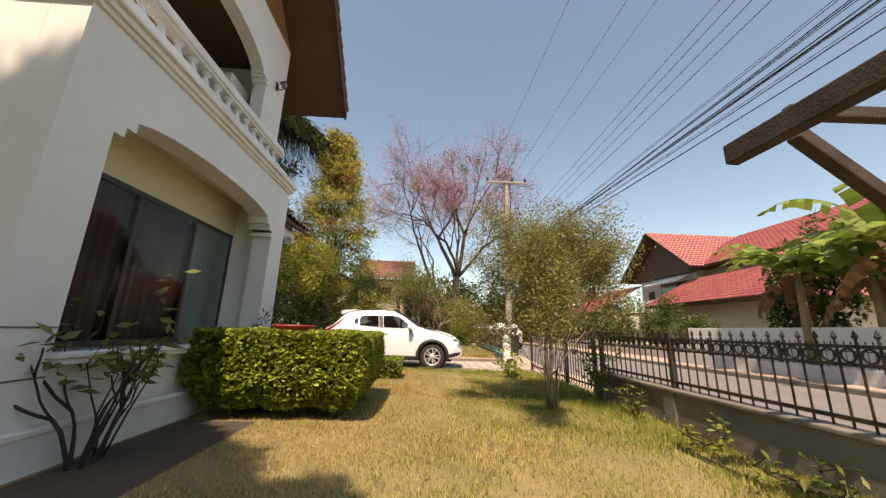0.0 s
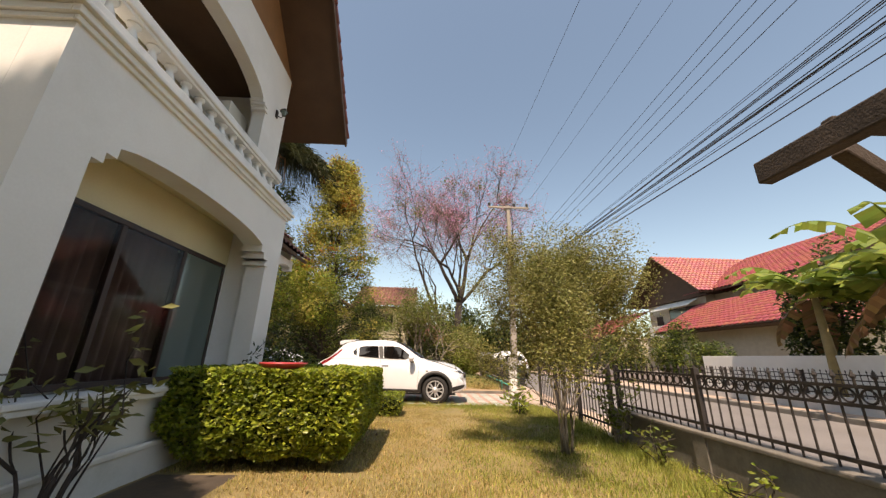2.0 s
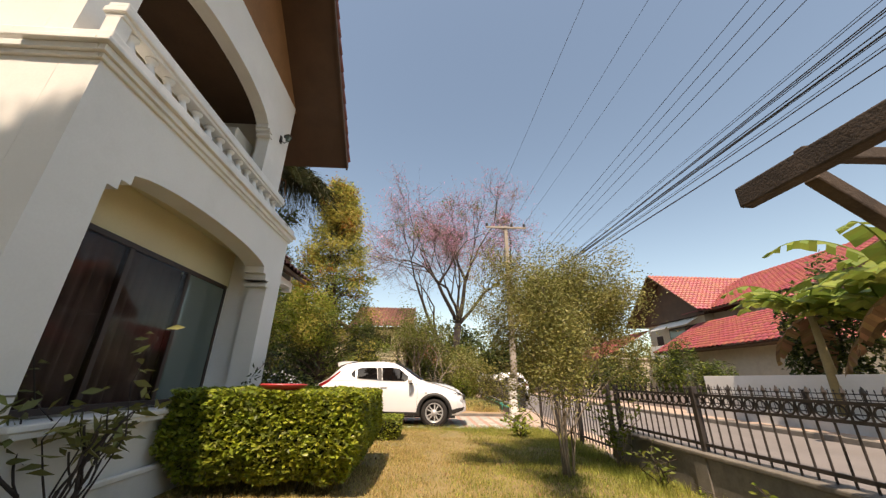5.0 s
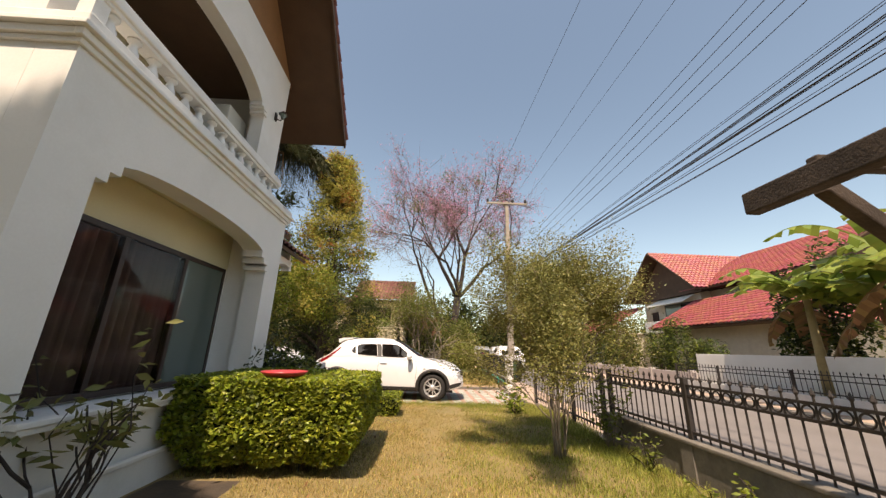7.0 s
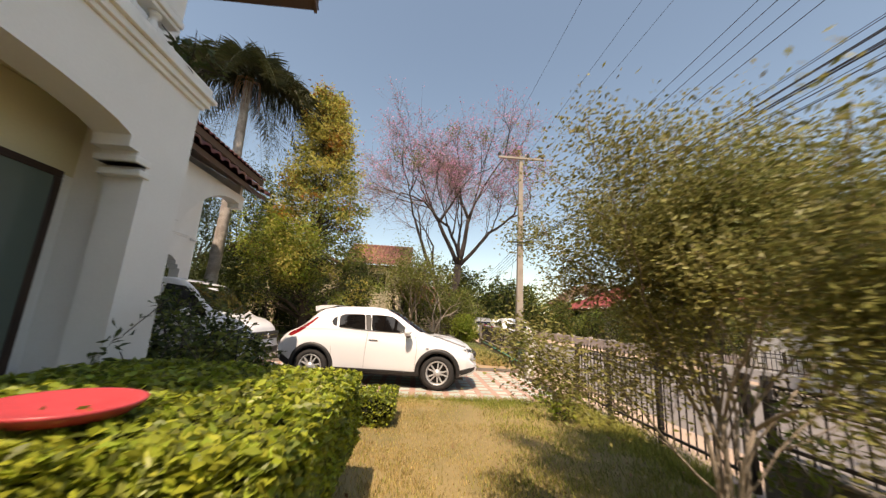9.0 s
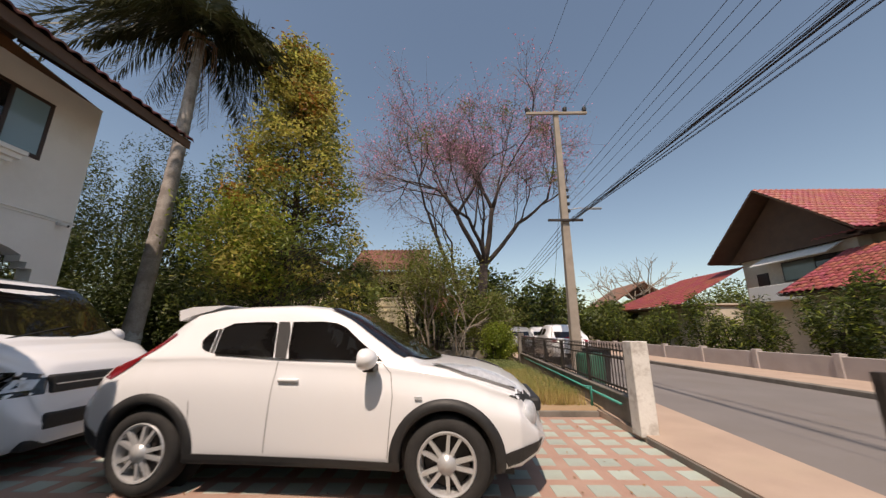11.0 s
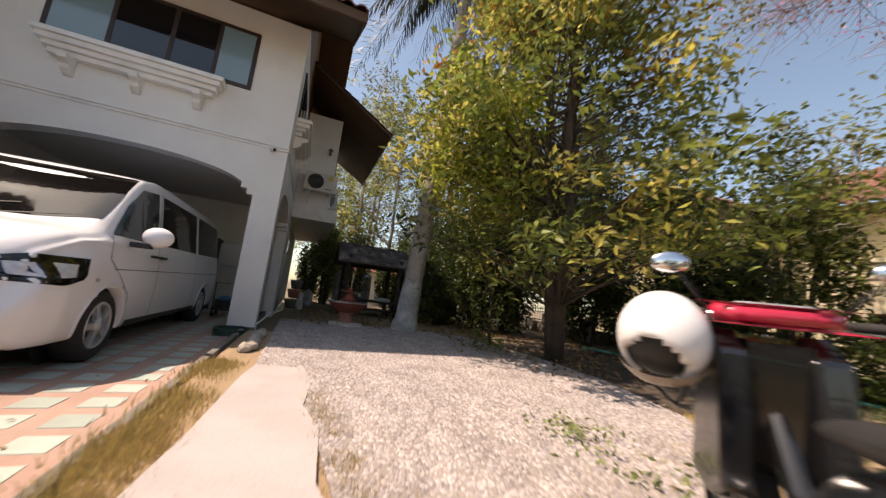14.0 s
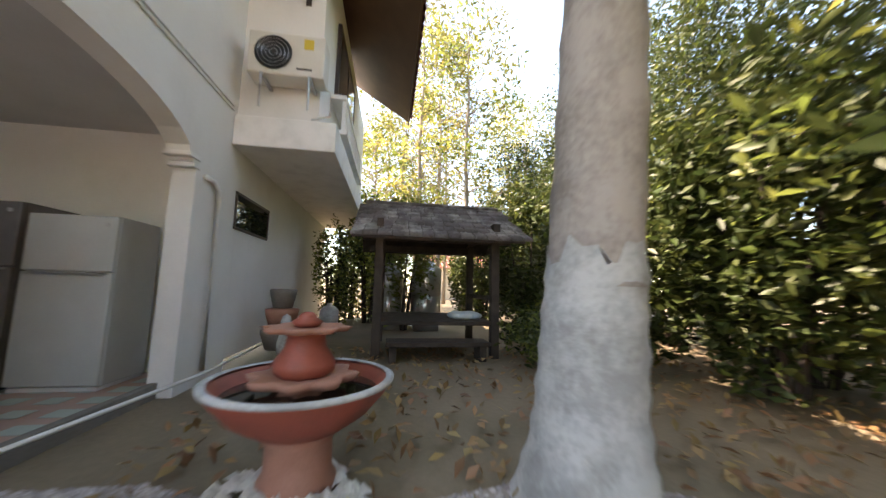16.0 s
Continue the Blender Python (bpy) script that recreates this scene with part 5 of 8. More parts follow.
# long limbs that hang over the yard
_rng = np.random.default_rng(77)
_C = []
for _k in range(64):
    _c = Vector((_rng.uniform(-0.9, 0.8), _rng.uniform(-3.0, -1.2), _rng.uniform(2.6, 5.0)))
    if _k % 2 == 0:
        part("limb", ntube([(0.0, -0.1, 1.6 + 0.35 * _c.z), Vector((0.35 * _c.x, 0.4 * _c.y, 0.45 * _c.z + 1.6)), _c], 0.035, 0.008, 6), BARK, yard_tree, "", True)
    _C.append(_c)
for _k in range(30):
    _c = Vector((_rng.uniform(-2.6, -0.9), _rng.uniform(-1.9, 0.6), _rng.uniform(3.2, 5.6)))
    if _k % 2 == 0:
        part("limb", ntube([(0.0, -0.1, 1.6 + 0.35 * _c.z), Vector((0.4 * _c.x, 0.35 * _c.y, 0.45 * _c.z + 1.6)), _c], 0.035, 0.008, 6), BARK, yard_tree, "", True)
    _C.append(_c)
clump_cloud("crown", yard_tree, _C[:26], 62, 0.24, 0.16, LEAF_YELLOW, _rng, 0.36, 0.5)
clump_cloud("crown", yard_tree, _C[26:], 62, 0.24, 0.16, LEAF_LIME, _rng, 0.36, 0.5)
_t = tree_thing("sapling", (-6.9, 18.9, 0), "leafy sapling with drooping bright green leaves")
_rng = np.random.default_rng(5)
_bm = bmesh.new()
_tips = []
branches(_bm, (0, 0, 0), (0.0, 0.05, 1), 1.9, 0.05, 3, _rng, _tips, spread=0.55, gravity=0.02)
part("stem", _bm, BARK, _t, "", True)["kind"] = "stuff"
clump_cloud("foliage", _t, [p for p, d in _tips], 40, 0.26, 0.13, LEAF_MID, _rng, 0.36, 0.5)

# palm
palm = tree_thing("palm", (-8.83, 17.5, 0), "tall palm with a ringed grey trunk, whitewashed at its foot", "palm")
_L = Vector((-0.42, 0.85, 12.3))
def _ppt(f):
    return Vector((_L.x * f + 0.15 * math.sin(f * 3), _L.y * f, _L.z * f))
def palm_trunk(f0, f1, n, r0, r1, flare=False):
    bm = bmesh.new()
    pts, rad = [], []
    rings = []
    for i in range(n + 1):
        f = f0 + (f1 - f0) * i / n
        p = _ppt(f)
        g = (f - f0) / (f1 - f0)
        r = r0 + (r1 - r0) * g + (0.012 if i % 3 == 0 else 0) + (0.09 * max(0, 1 - p.z / 0.5) ** 2 if flare else 0)
        rings.append([bm.verts.new(p + Vector((math.cos(a) * r * (1 + 0.03 * math.sin(3 * a + i)), math.sin(a) * r, 0))) for a in [2 * math.pi * k / 24 for k in range(24)]])
    if flare:
        for k, v in enumerate(rings[-1]):
            v.co.z += 0.07 * math.sin(k * 1.3) + 0.05 * math.sin(k * 2.9 + 1)
    for a, b in zip(rings, rings[1:]):
        for k in range(24):
            bm.faces.new((a[k], a[(k + 1) % 24], b[(k + 1) % 24], b[k]))
    return bm
part("trunk_foot", palm_trunk(0, 0.102, 20, 0.285, 0.248, True), PALM_WHITE, palm, "whitewashed trunk foot", True)
part("trunk", palm_trunk(0.088, 1.0, 70, 0.243, 0.165), PALM_BARK, palm, "ringed grey trunk", True)


def frond(length, rng, droop=0.5, leaflet=0.55, pairs=46, width=0.06):
    """A feather frond: curved rib and many hanging leaflets; local x is outwards."""
    rib = []
    n = 12
    for i in range(n + 1):
        f = i / n
        rib.append(Vector((length * (f - 0.18 * droop * f * f), 0, length * (0.42 * f - (0.42 + droop) * f * f))))
    bm = bmesh.new()
    tube(bm, rib, 0.035, 0.006, 5)
    for i in range(pairs):
        f = 0.1 + 0.9 * i / pairs
        k = f * n
        p = rib[int(k)].lerp(rib[min(int(k) + 1, n)], k % 1) if k < n else rib[n]
        l = leaflet * (0.45 + 0.75 * math.sin(math.pi * min(f * 0.9 + 0.1, 1)))
        for s in (1, -1):
            d = Vector((0.55, s * (0.8 + 0.2 * rng.normal()), -0.45 + 0.35 * rng.normal())).normalized()
            q = p + d * l + Vector((0, 0, -0.25 * l))
            m = p + d * l * 0.5
            w = Vector((0.5, -s * 0.2, 0.4)).normalized() * width * 0.5
            v = [bm.verts.new(p), bm.verts.new(m + w), bm.verts.new(q), bm.verts.new(m - w)]
            bm.faces.new(v)
    return bm


def palm_crown(t, top, n, length, seed, mat, droops=(0.15, 1.1), leaflet=0.55, name="frond", pairs=46):
    rng = np.random.default_rng(seed)
    for i in range(n):
        a = 360 / n * i + rng.normal() * 9
        dr = droops[0] + (droops[1] - droops[0]) * ((i * 7) % n) / n
        ob = part(name, frond(length * (0.85 + 0.25 * rng.random()), rng, dr, leaflet, pairs), mat, t)
        ob.matrix_basis = Matrix.Translation(top) @ pose(0, 0, 0, 0, -18 + 38 * (1 - dr), a)


palm_crown(palm, _ppt(1.0) + Vector((0, 0, 0.1)), 44, 3.7, 8, LEAF_PALM, droops=(0.2, 1.35), leaflet=0.85, pairs=74)
part("crown_shaft", ntube([_ppt(0.985), _ppt(1.0) + Vector((0, 0, 0.7))], 0.19, 0.10, 12), LEAF_DARK, palm, "", True)
_bm = bmesh.new()
_rng = np.random.default_rng(3)
for _i in range(26):
    _a = _rng.random() * 6.28
    _p = _ppt(0.985) + Vector((0.18 * math.cos(_a), 0.18 * math.sin(_a), 0.1))
    tube(_bm, [_p, _p + Vector((0.35 * math.cos(_a), 0.35 * math.sin(_a), -0.1)), _p + Vector((0.5 * math.cos(_a), 0.5 * math.sin(_a), -1.2 - _rng.random() * 0.9))], 0.03, 0.006, 4)
part("dead_stalk", _bm, LEAF_DRY, palm, "dry brown hanging stalks")

# pink-blossomed bare tree
pt = tree_thing("blossom_tree", (2.3, 29.6, 0), "almost bare spreading tree with pink blossom at its twig ends")
_rng = np.random.default_rng(17)
_bm = bmesh.new()
_tips = []
tube(_bm, [(0, 0, -0.1), (0.05, 0, 1.5), (0.15, 0, 3.2), (0.25, 0, 4.4)], 0.30, 0.22, 10)
for _d, _l, _r in (((-0.55, 0.0, 1.0), 3.0, 0.15), ((0.15, -0.25, 1.0), 3.1, 0.16), ((0.75, 0.1, 0.85), 2.9, 0.14), ((0.2, 0.6, 0.9), 2.8, 0.13), ((-0.2, -0.5, 0.9), 2.7, 0.12)):
    branches(_bm, (0.25, 0, 4.3), _d, _l, _r, 5, _rng, _tips, spread=0.42, gravity=0.045, min_r=0.007, children=(2, 3), shrink=0.68, collect=2)
branches(_bm, (0.05, 0, 2.0), (-0.9, -0.1, 0.75), 3.2, 0.16, 4, _rng, _tips, spread=0.4, gravity=0.05, min_r=0.007, shrink=0.68)
part("limb", _bm, BARK_DARK, pt, "dark forking limbs", True)
# fine twigs
_bm = bmesh.new()
_ends = []
for _p, _d in _tips:
    for _k in range(4):
        _q = _p + (_d * 0.6 + Vector(_rng.normal(size=3)) * 0.7) * (0.45 + 0.45 * _rng.random())
        _ends.append(_q)
        tube(_bm, [_p, _p.lerp(_q, 0.5) + Vector(_rng.normal(size=3)) * 0.06, _q], 0.007, 0.003, 3)
part("twig", _bm, TWIG, pt, "fine purplish twigs")
_e = np.array([tuple(p) for p in _ends])
_top = _e[(_e[:, 2] > 7.0 + 2.5 * _rng.random(len(_e)))]
scatter_leaves("blossom", np.concatenate([_top + _rng.normal(size=_top.shape) * 0.10 for _ in range(2)]), 0.08, BLOSSOM, pt, _rng, aspect=0.9)
_some = _e[_rng.random(len(_e)) < 0.25]
scatter_leaves("foliage", np.concatenate([_some + _rng.normal(size=_some.shape) * 0.15 for _ in range(2)]), 0.10, LEAF_OLIVE, pt, _rng)
pt.scale = (1.27, 1.27, 1.27)
# mistletoe-like green tufts
_c = [_e[i] for i in _rng.choice(len(_e), 13, replace=False)]
clump_cloud("tuft", pt, _c, 160, 0.26, 0.12, LEAF_OLIVE, _rng)


def shrub(name, at, label, mats, height, width, seed, stems=7, leaf=0.07, per=40, bark=BARK_PALE, r=0.022, depth=3, spread=0.4, cl=0.16, up=1.6, category="shrub"):
    """A many-stemmed shrub with a loose crown."""
    t = tree_thing(name, at, label, category)
    rng = np.random.default_rng(seed)
    bm = bmesh.new()
    tips = []
    for s in range(stems):
        a = 6.28 * s / stems + rng.normal() * 0.3
        d = Vector((math.cos(a) * width * 0.5, math.sin(a) * width * 0.5, height * up / 1.6))
        branches(bm, (0.06 * math.cos(a), 0.06 * math.sin(a), -0.02), d, height * 0.42, r, depth, rng, tips, spread=spread, gravity=0.03, min_r=0.004, shrink=0.75)
    part("stem", bm, bark, t, "", True)
    cs = [p for p, d in tips if p.z > height * 0.28]
    k = 0
    for m, share in mats:
        sel = [c for c in cs if rng.random() < share]
        if sel:
            clump_cloud("foliage", t, sel, per, cl, leaf, m, rng)
    return t


# many-stemmed bush beside the fence
shrub("bush", (1.84, 5.36, 0), "tall airy bush with many thin stems and small olive leaves", [(LEAF_BUSH, 0.8), (LEAF_OLIVE, 0.3)], 2.2, 0.58, 31, stems=8, leaf=0.036, per=110, cl=0.115, r=0.018, depth=4, spread=0.30)
# white-stemmed shrubs in front of the far wall
shrub("small_tree", (-0.5, 23.6, 0), "small tree with pale crooked stems and sparse leaves", [(LEAF_OLIVE, 0.6), (LEAF_MID, 0.4)], 4.6, 1.6, 41, stems=4, leaf=0.13, per=20, cl=0.36, r=0.06, depth=4, spread=0.5, bark=BARK_PALE, category="tree")
shrub("small_tree", (0.77, 22.95, 0), "small tree with pale crooked stems and sparse leaves", [(LEAF_MID, 0.5), (LEAF_OLIVE, 0.4)], 3.8, 1.4, 43, stems=3, leaf=0.12, per=18, cl=0.32, r=0.05, depth=4, spread=0.5, bark=BARK_PALE, category="tree")


def leaf_mass(name, at, size, n, leaf, mats, label, seed, category="shrub", shell=0.55, aspect=0.45, stems=True, holes=0.35):
    """A dense uneven shrub or tree crown: leaves over a lumpy volume, thick at the rim."""
    rng = np.random.default_rng(seed)
    t = tree_thing(name, at, label, category)
    if stems:
        bm = bmesh.new()
        for s in range(6):
            a = 6.28 * s / 6 + rng.normal() * 0.4
            q = Vector((math.cos(a) * size[0] * 0.5, math.sin(a) * size[1] * 0.5, size[2] * 0.75))
            tube(bm, [(0.1 * math.cos(a), 0.1 * math.sin(a), -0.05), q * 0.5 + Vector((0, 0, 0.1)), q], 0.03 + 0.008 * size[2], 0.008, 5)
        part("stem", bm, BARK_DARK, t)
    lumps = []
    for k in range(26):
        v = rng.normal(size=3)
        v /= np.linalg.norm(v)
        lumps.append((np.array([v[0] * size[0] * 0.62, v[1] * size[1] * 0.62, size[2] * 0.55 + v[2] * size[2] * 0.36]), 0.24 + 0.24 * rng.random()))
    P = []
    per = n // len(lumps)
    for c, r in lumps:
        v = rng.normal(size=(per, 3))
        v /= np.linalg.norm(v, axis=1)[:, None]
        rad = (shell + (1 - shell) * rng.random(per)) ** 0.7
        P.append(c + v * rad[:, None] * np.array(size) * r * 0.75 + rng.normal(size=(per, 3)) * 0.05)
    P = np.concatenate(P)
    P = P[P[:, 2] > 0.03]
    lab = rng.random(len(P))
    acc = 0
    for m, share in mats:
        sel = P[(lab >= acc) & (lab < acc + share)]
        acc += share
        if len(sel):
            scatter_leaves("foliage", sel, leaf, m, t, rng, aspect=aspect)
    return t


# dense shade trees behind the house and along the boundary
for _i, (_x, _y, _sx, _sy, _sz, _n) in enumerate(((-10.6, 21.6, 2.0, 1.6, 4.2, 7000), (-13.4, 22.2, 2.3, 1.8, 5.0, 8000), (-16.6, 21.8, 2.3, 1.9, 5.2, 8000), (-19.8, 22.4, 2.4, 2.0, 6.5, 8000), (-23.2, 22.0, 2.6, 2.2, 8.0, 8000), (-5.0, 23.3, 1.6, 1.0, 2.4, 5000), (-8.6, 23.4, 1.8, 1.2, 3.2, 6000), (-12.0, 19.9, 1.6, 1.2, 2.6, 6000), (-10.2, 20.6, 1.5, 1.2, 3.6, 7000), (-14.5, 19.6, 1.6, 1.2, 3.0, 7000), (-17.5, 19.3, 1.8, 1.2, 3.4, 7000), (-11.5, 25.2, 2.6, 2.0, 10.0, 14000), (-14.4, 24.4, 2.6, 2.2, 9.0, 13000), (-17.4, 26.0, 3.0, 2.4, 11.0, 14000), (-21.0, 25.0, 3.0, 2.4, 10.5, 13000))):
    leaf_mass("shade_tree", (_x, _y, 0), (_sx, _sy, _sz), _n, 0.17, [(LEAF_DARK, 0.94), (LEAF_MID, 0.06)], "dense dark-leaved tree along the boundary", 50 + _i, "tree", aspect=0.4)
for _i, (_x, _y, _h) in enumerate(((-27.0, 17.0, 13.0), (-29.5, 20.0, 15.0), (-26.5, 24.5, 12.0), (-33.0, 16.0, 14.0), (-31.0, 25.0, 15.0), (-24.0, 15.5, 9.0), (-22.0, 17.6, 15.0), (-25.5, 19.0, 16.0), (-21.0, 19.5, 13.0))):
    cone_tree((_x, _y, 0), _h, 2.5, 2.8, 105, 26, 0.26, [(LEAF_OLIVE, lambda f: 0.30), (LEAF_YELLOW, lambda f: 0.12), (LEAF_MID, lambda f: 0.2)], "slender tall tree with sparse pale leaves", 70 + _i, r_trunk=0.14, spread=0.34, profile=lambda f: 0.5 + 0.5 * math.sin(math.pi * min(1, f + 0.1)), bark=BARK_PALE)
leaf_mass("shrub", (-16.2, 15.05, 0), (0.7, 0.55, 2.4), 3200, 0.11, [(LEAF_MID, 0.5), (LEAF_DARK, 0.5)], "leafy shrub beside the house wall", 84)
leaf_mass("shrub", (-18.6, 15.2, 0), (0.9, 0.7, 3.0), 3200, 0.13, [(LEAF_MID, 0.4), (LEAF_DARK, 0.6)], "leafy shrub beside the house wall", 85)
leaf_mass("shrub", (-17.2, 15.9, 0), (1.2, 0.8, 3.4), 4500, 0.14, [(LEAF_MID, 0.5), (LEAF_DARK, 0.5)], "leafy shrub beside the house wall", 82)
leaf_mass("shrub", (-20.5, 16.2, 0), (1.6, 1.2, 4.0), 4500, 0.16, [(LEAF_MID, 0.5), (LEAF_DARK, 0.5)], "leafy shrub behind the house", 83)
leaf_mass("shrub", (-15.8, 16.8, 0), (1.0, 1.0, 3.2), 3500, 0.14, [(LEAF_MID, 0.6), (LEAF_OLIVE, 0.4)], "leafy shrub behind the pavilion", 81)

# plot by the fence: low green bushes and far greenery
leaf_mass("shrub", (2.5, 23.6, 0), (1.1, 0.9, 1.5), 5000, 0.11, [(LEAF_LIME, 0.75), (LEAF_MID, 0.25)], "rounded bright green shrub", 90)
leaf_mass("shrub", (2.0, 24.9, 0), (1.7, 1.4, 3.0), 5000, 0.14, [(LEAF_MID, 0.6), (LEAF_OLIVE, 0.4)], "leafy green shrub under the blossom tree", 91)
leaf_mass("small_tree", (-4.6, 25.6, 0), (1.5, 1.1, 5.6), 7000, 0.15, [(LEAF_DARK, 0.45), (LEAF_MID, 0.4), (LEAF_OLIVE, 0.15)], "leafy tree standing before the yellow house", 93, "tree")
leaf_mass("small_tree", (-7.2, 25.2, 0), (1.9, 1.3, 6.2), 8000, 0.15, [(LEAF_DARK, 0.6), (LEAF_MID, 0.4)], "leafy tree standing before the yellow house", 94, "tree")
leaf_mass("small_tree", (-1.6, 25.8, 0), (1.2, 1.0, 4.6), 3200, 0.15, [(LEAF_MID, 0.5), (LEAF_OLIVE, 0.5)], "leafy tree standing before the yellow house", 95, "tree")
leaf_mass("shrub", (-2.6, 23.6, 0), (1.2, 0.8, 1.3), 3000, 0.11, [(LEAF_DARK, 0.5), (LEAF_MID, 0.5)], "dark shrub against the boundary wall", 92)
for _i, (_x, _y, _s, _hh) in enumerate(((8.5, 44, 2.8, 3.4), (4.0, 40, 2.6, 3.6), (-3, 42, 3.5, 5.0), (13, 46, 3, 3.2), (17.5, 44, 3, 3.6), (22, 42, 3, 3.6), (-9, 40, 4, 6.5), (-16, 38, 4, 7), (1.5, 50, 4, 5), (27, 40, 4, 5), (8, 60, 5, 5), (20, 62, 6, 6), (34, 52, 6, 7), (5.2, 35.5, 2.4, 5.6), (8.0, 37.5, 2.6, 5.4), (11.0, 39, 2.8, 4.8), (2.4, 33, 2.4, 5.6), (-0.6, 34, 2.6, 5.8), (14.0, 37, 2.6, 3.4), (6.9, 33.5, 2.0, 4.2))):
    leaf_mass("far_tree", (_x, _y, 0), (_s, _s, _hh), 2600, 0.34, [(LEAF_DARK, 0.5), (LEAF_MID, 0.5)], "distant dark green tree", 100 + _i, "tree", aspect=0.5)
for _i, (_x, _y, _hh) in enumerate(((9.5, 41, 3.6), (11.5, 43, 4.2), (14.6, 41, 3.4), (7.2, 43, 3.8), (17.8, 40.0, 4.0))):
    _t = tree_thing("garden_palm", (_x, _y, 0), "small feathery garden palm", "palm")
    part("trunk", ntube([(0, 0, -0.05), (0.1, 0, _hh * 0.5), (0.05, 0, _hh)], 0.13, 0.09, 8), BARK, _t, "", True)
    palm_crown(_t, Vector((0.05, 0, _hh)), 12, 2.3, 200 + _i, LEAF_MID, leaflet=0.5, pairs=26)
# bare pale tree far up the street
_t = tree_thing("bare_tree", (24, 52, 0), "distant leafless pale tree")
_bm = bmesh.new()
_tips = []
_rng = np.random.default_rng(7)
tube(_bm, [(0, 0, 0), (0, 0, 3)], 0.3, 0.2, 8)
for _k in range(6):
    _a = _k * 1.05
    branches(_bm, (0, 0, 3), (math.cos(_a), math.sin(_a), 0.9), 3.0, 0.14, 4, _rng, _tips, spread=0.45, gravity=0.04, min_r=0.02)
part("limb", _bm, BARK_PALE, _t)

# shrubs behind the roadside wall
for _i in range(14):
    _y = 15.8 + 2.0 * _i
    leaf_mass("shrub", (12.6 + 0.4 * (_i % 3), _y, 0), (1.0, 1.2, 1.9 + 0.35 * ((_i * 7) % 4)), 2600, 0.20, [(LEAF_DARK, 0.5), (LEAF_MID, 0.35), (LEAF_LIME, 0.15)], "leafy shrub behind the roadside wall", 130 + _i, aspect=0.25)


def banana(at, label, seed, height=3.2, leaves=9):
    t = tree_thing("banana_plant", at, label, "banana plant")
    rng = np.random.default_rng(seed)
    bm = ntube([(0, 0, -0.05), (0.03, 0, height * 0.5), (0.08, 0.02, height)], 0.15, 0.07, 10)
    part("stem", bm, material("banana_stem", (0.36, 0.28, 0.13), (0.25, 0.19, 0.09), rough=0.7, scale=4, fine=40, bump=0.3), t, "", True)
    for i in range(leaves):
        a = 360 / leaves * i * 2.4 + rng.normal() * 14
        L = 2.1 + 0.8 * rng.random()
        rise = 1.25 - 1.0 * (i / leaves) + 0.12 * rng.normal()
        bm = bmesh.new()
        n = 16
        rib = [Vector((L * (0.85 * f - 0.08 * f * f), 0, L * (rise * f - (0.30 + 0.52 * rise) * f * f))) for f in [k / n for k in range(n + 1)]]
        tube(bm, rib, 0.028, 0.005, 5)
        for s in (1, -1):
            prev = None
            for k in range(1, n + 1):
                f = k / n
                w = 0.40 * math.sin(math.pi * min(1, 0.12 + 0.9 * f)) ** 0.6 if k < n else 0.02
                tear = 0.0 if rng.random() < 0.6 else 0.05
                q = rib[k] + Vector((0.06, s * w * 0.88, -0.42 * w - tear + 0.03))
                if prev and not (tear and rng.random() < 0.5):
                    vs = [bm.verts.new(prev[0]), bm.verts.new(rib[k]), bm.verts.new(q), bm.verts.new(prev[1])]
                    bm.faces.new(vs)
                prev = (rib[k], q)
        dry = i >= leaves - 2
        ob = part("leaf", bm, LEAF_DRY if dry else LEAF_BANANA, t, "dry brown hanging leaf" if dry else "")
        ob.matrix_basis = Matrix.Translation((0.08, 0.02, height - 0.05)) @ pose(0, 0, 0, 0, 40 if dry else 0, a)
    return t


banana((10.9, 9.7, 0.0), "banana plant with large torn green leaves", 1, 3.1, 19)
banana((11.3, 8.3, 0.0), "banana plant with large torn green leaves", 2, 2.7, 17)
banana((10.4, 7.0, 0.0), "banana plant with large torn green leaves", 3, 3.3, 18)
leaf_mass("tree", (12.5, 10.7, 0), (1.3, 1.5, 4.6), 5500, 0.17, [(LEAF_DARK, 0.75), (LEAF_MID, 0.25)], "dense dark green tree behind the banana plants", 162, "tree")
leaf_mass("tree", (12.6, 7.0, 0), (1.4, 1.6, 3.4), 4000, 0.18, [(LEAF_DARK, 0.5), (LEAF_MID, 0.5)], "leafy green tree behind the white wall", 160, "tree")
leaf_mass("tree", (12.6, 4.0, 0), (2.0, 2.6, 5.6), 6000, 0.2, [(LEAF_DARK, 0.7), (LEAF_MID, 0.3)], "dense dark green tree behind the white wall", 161, "tree")

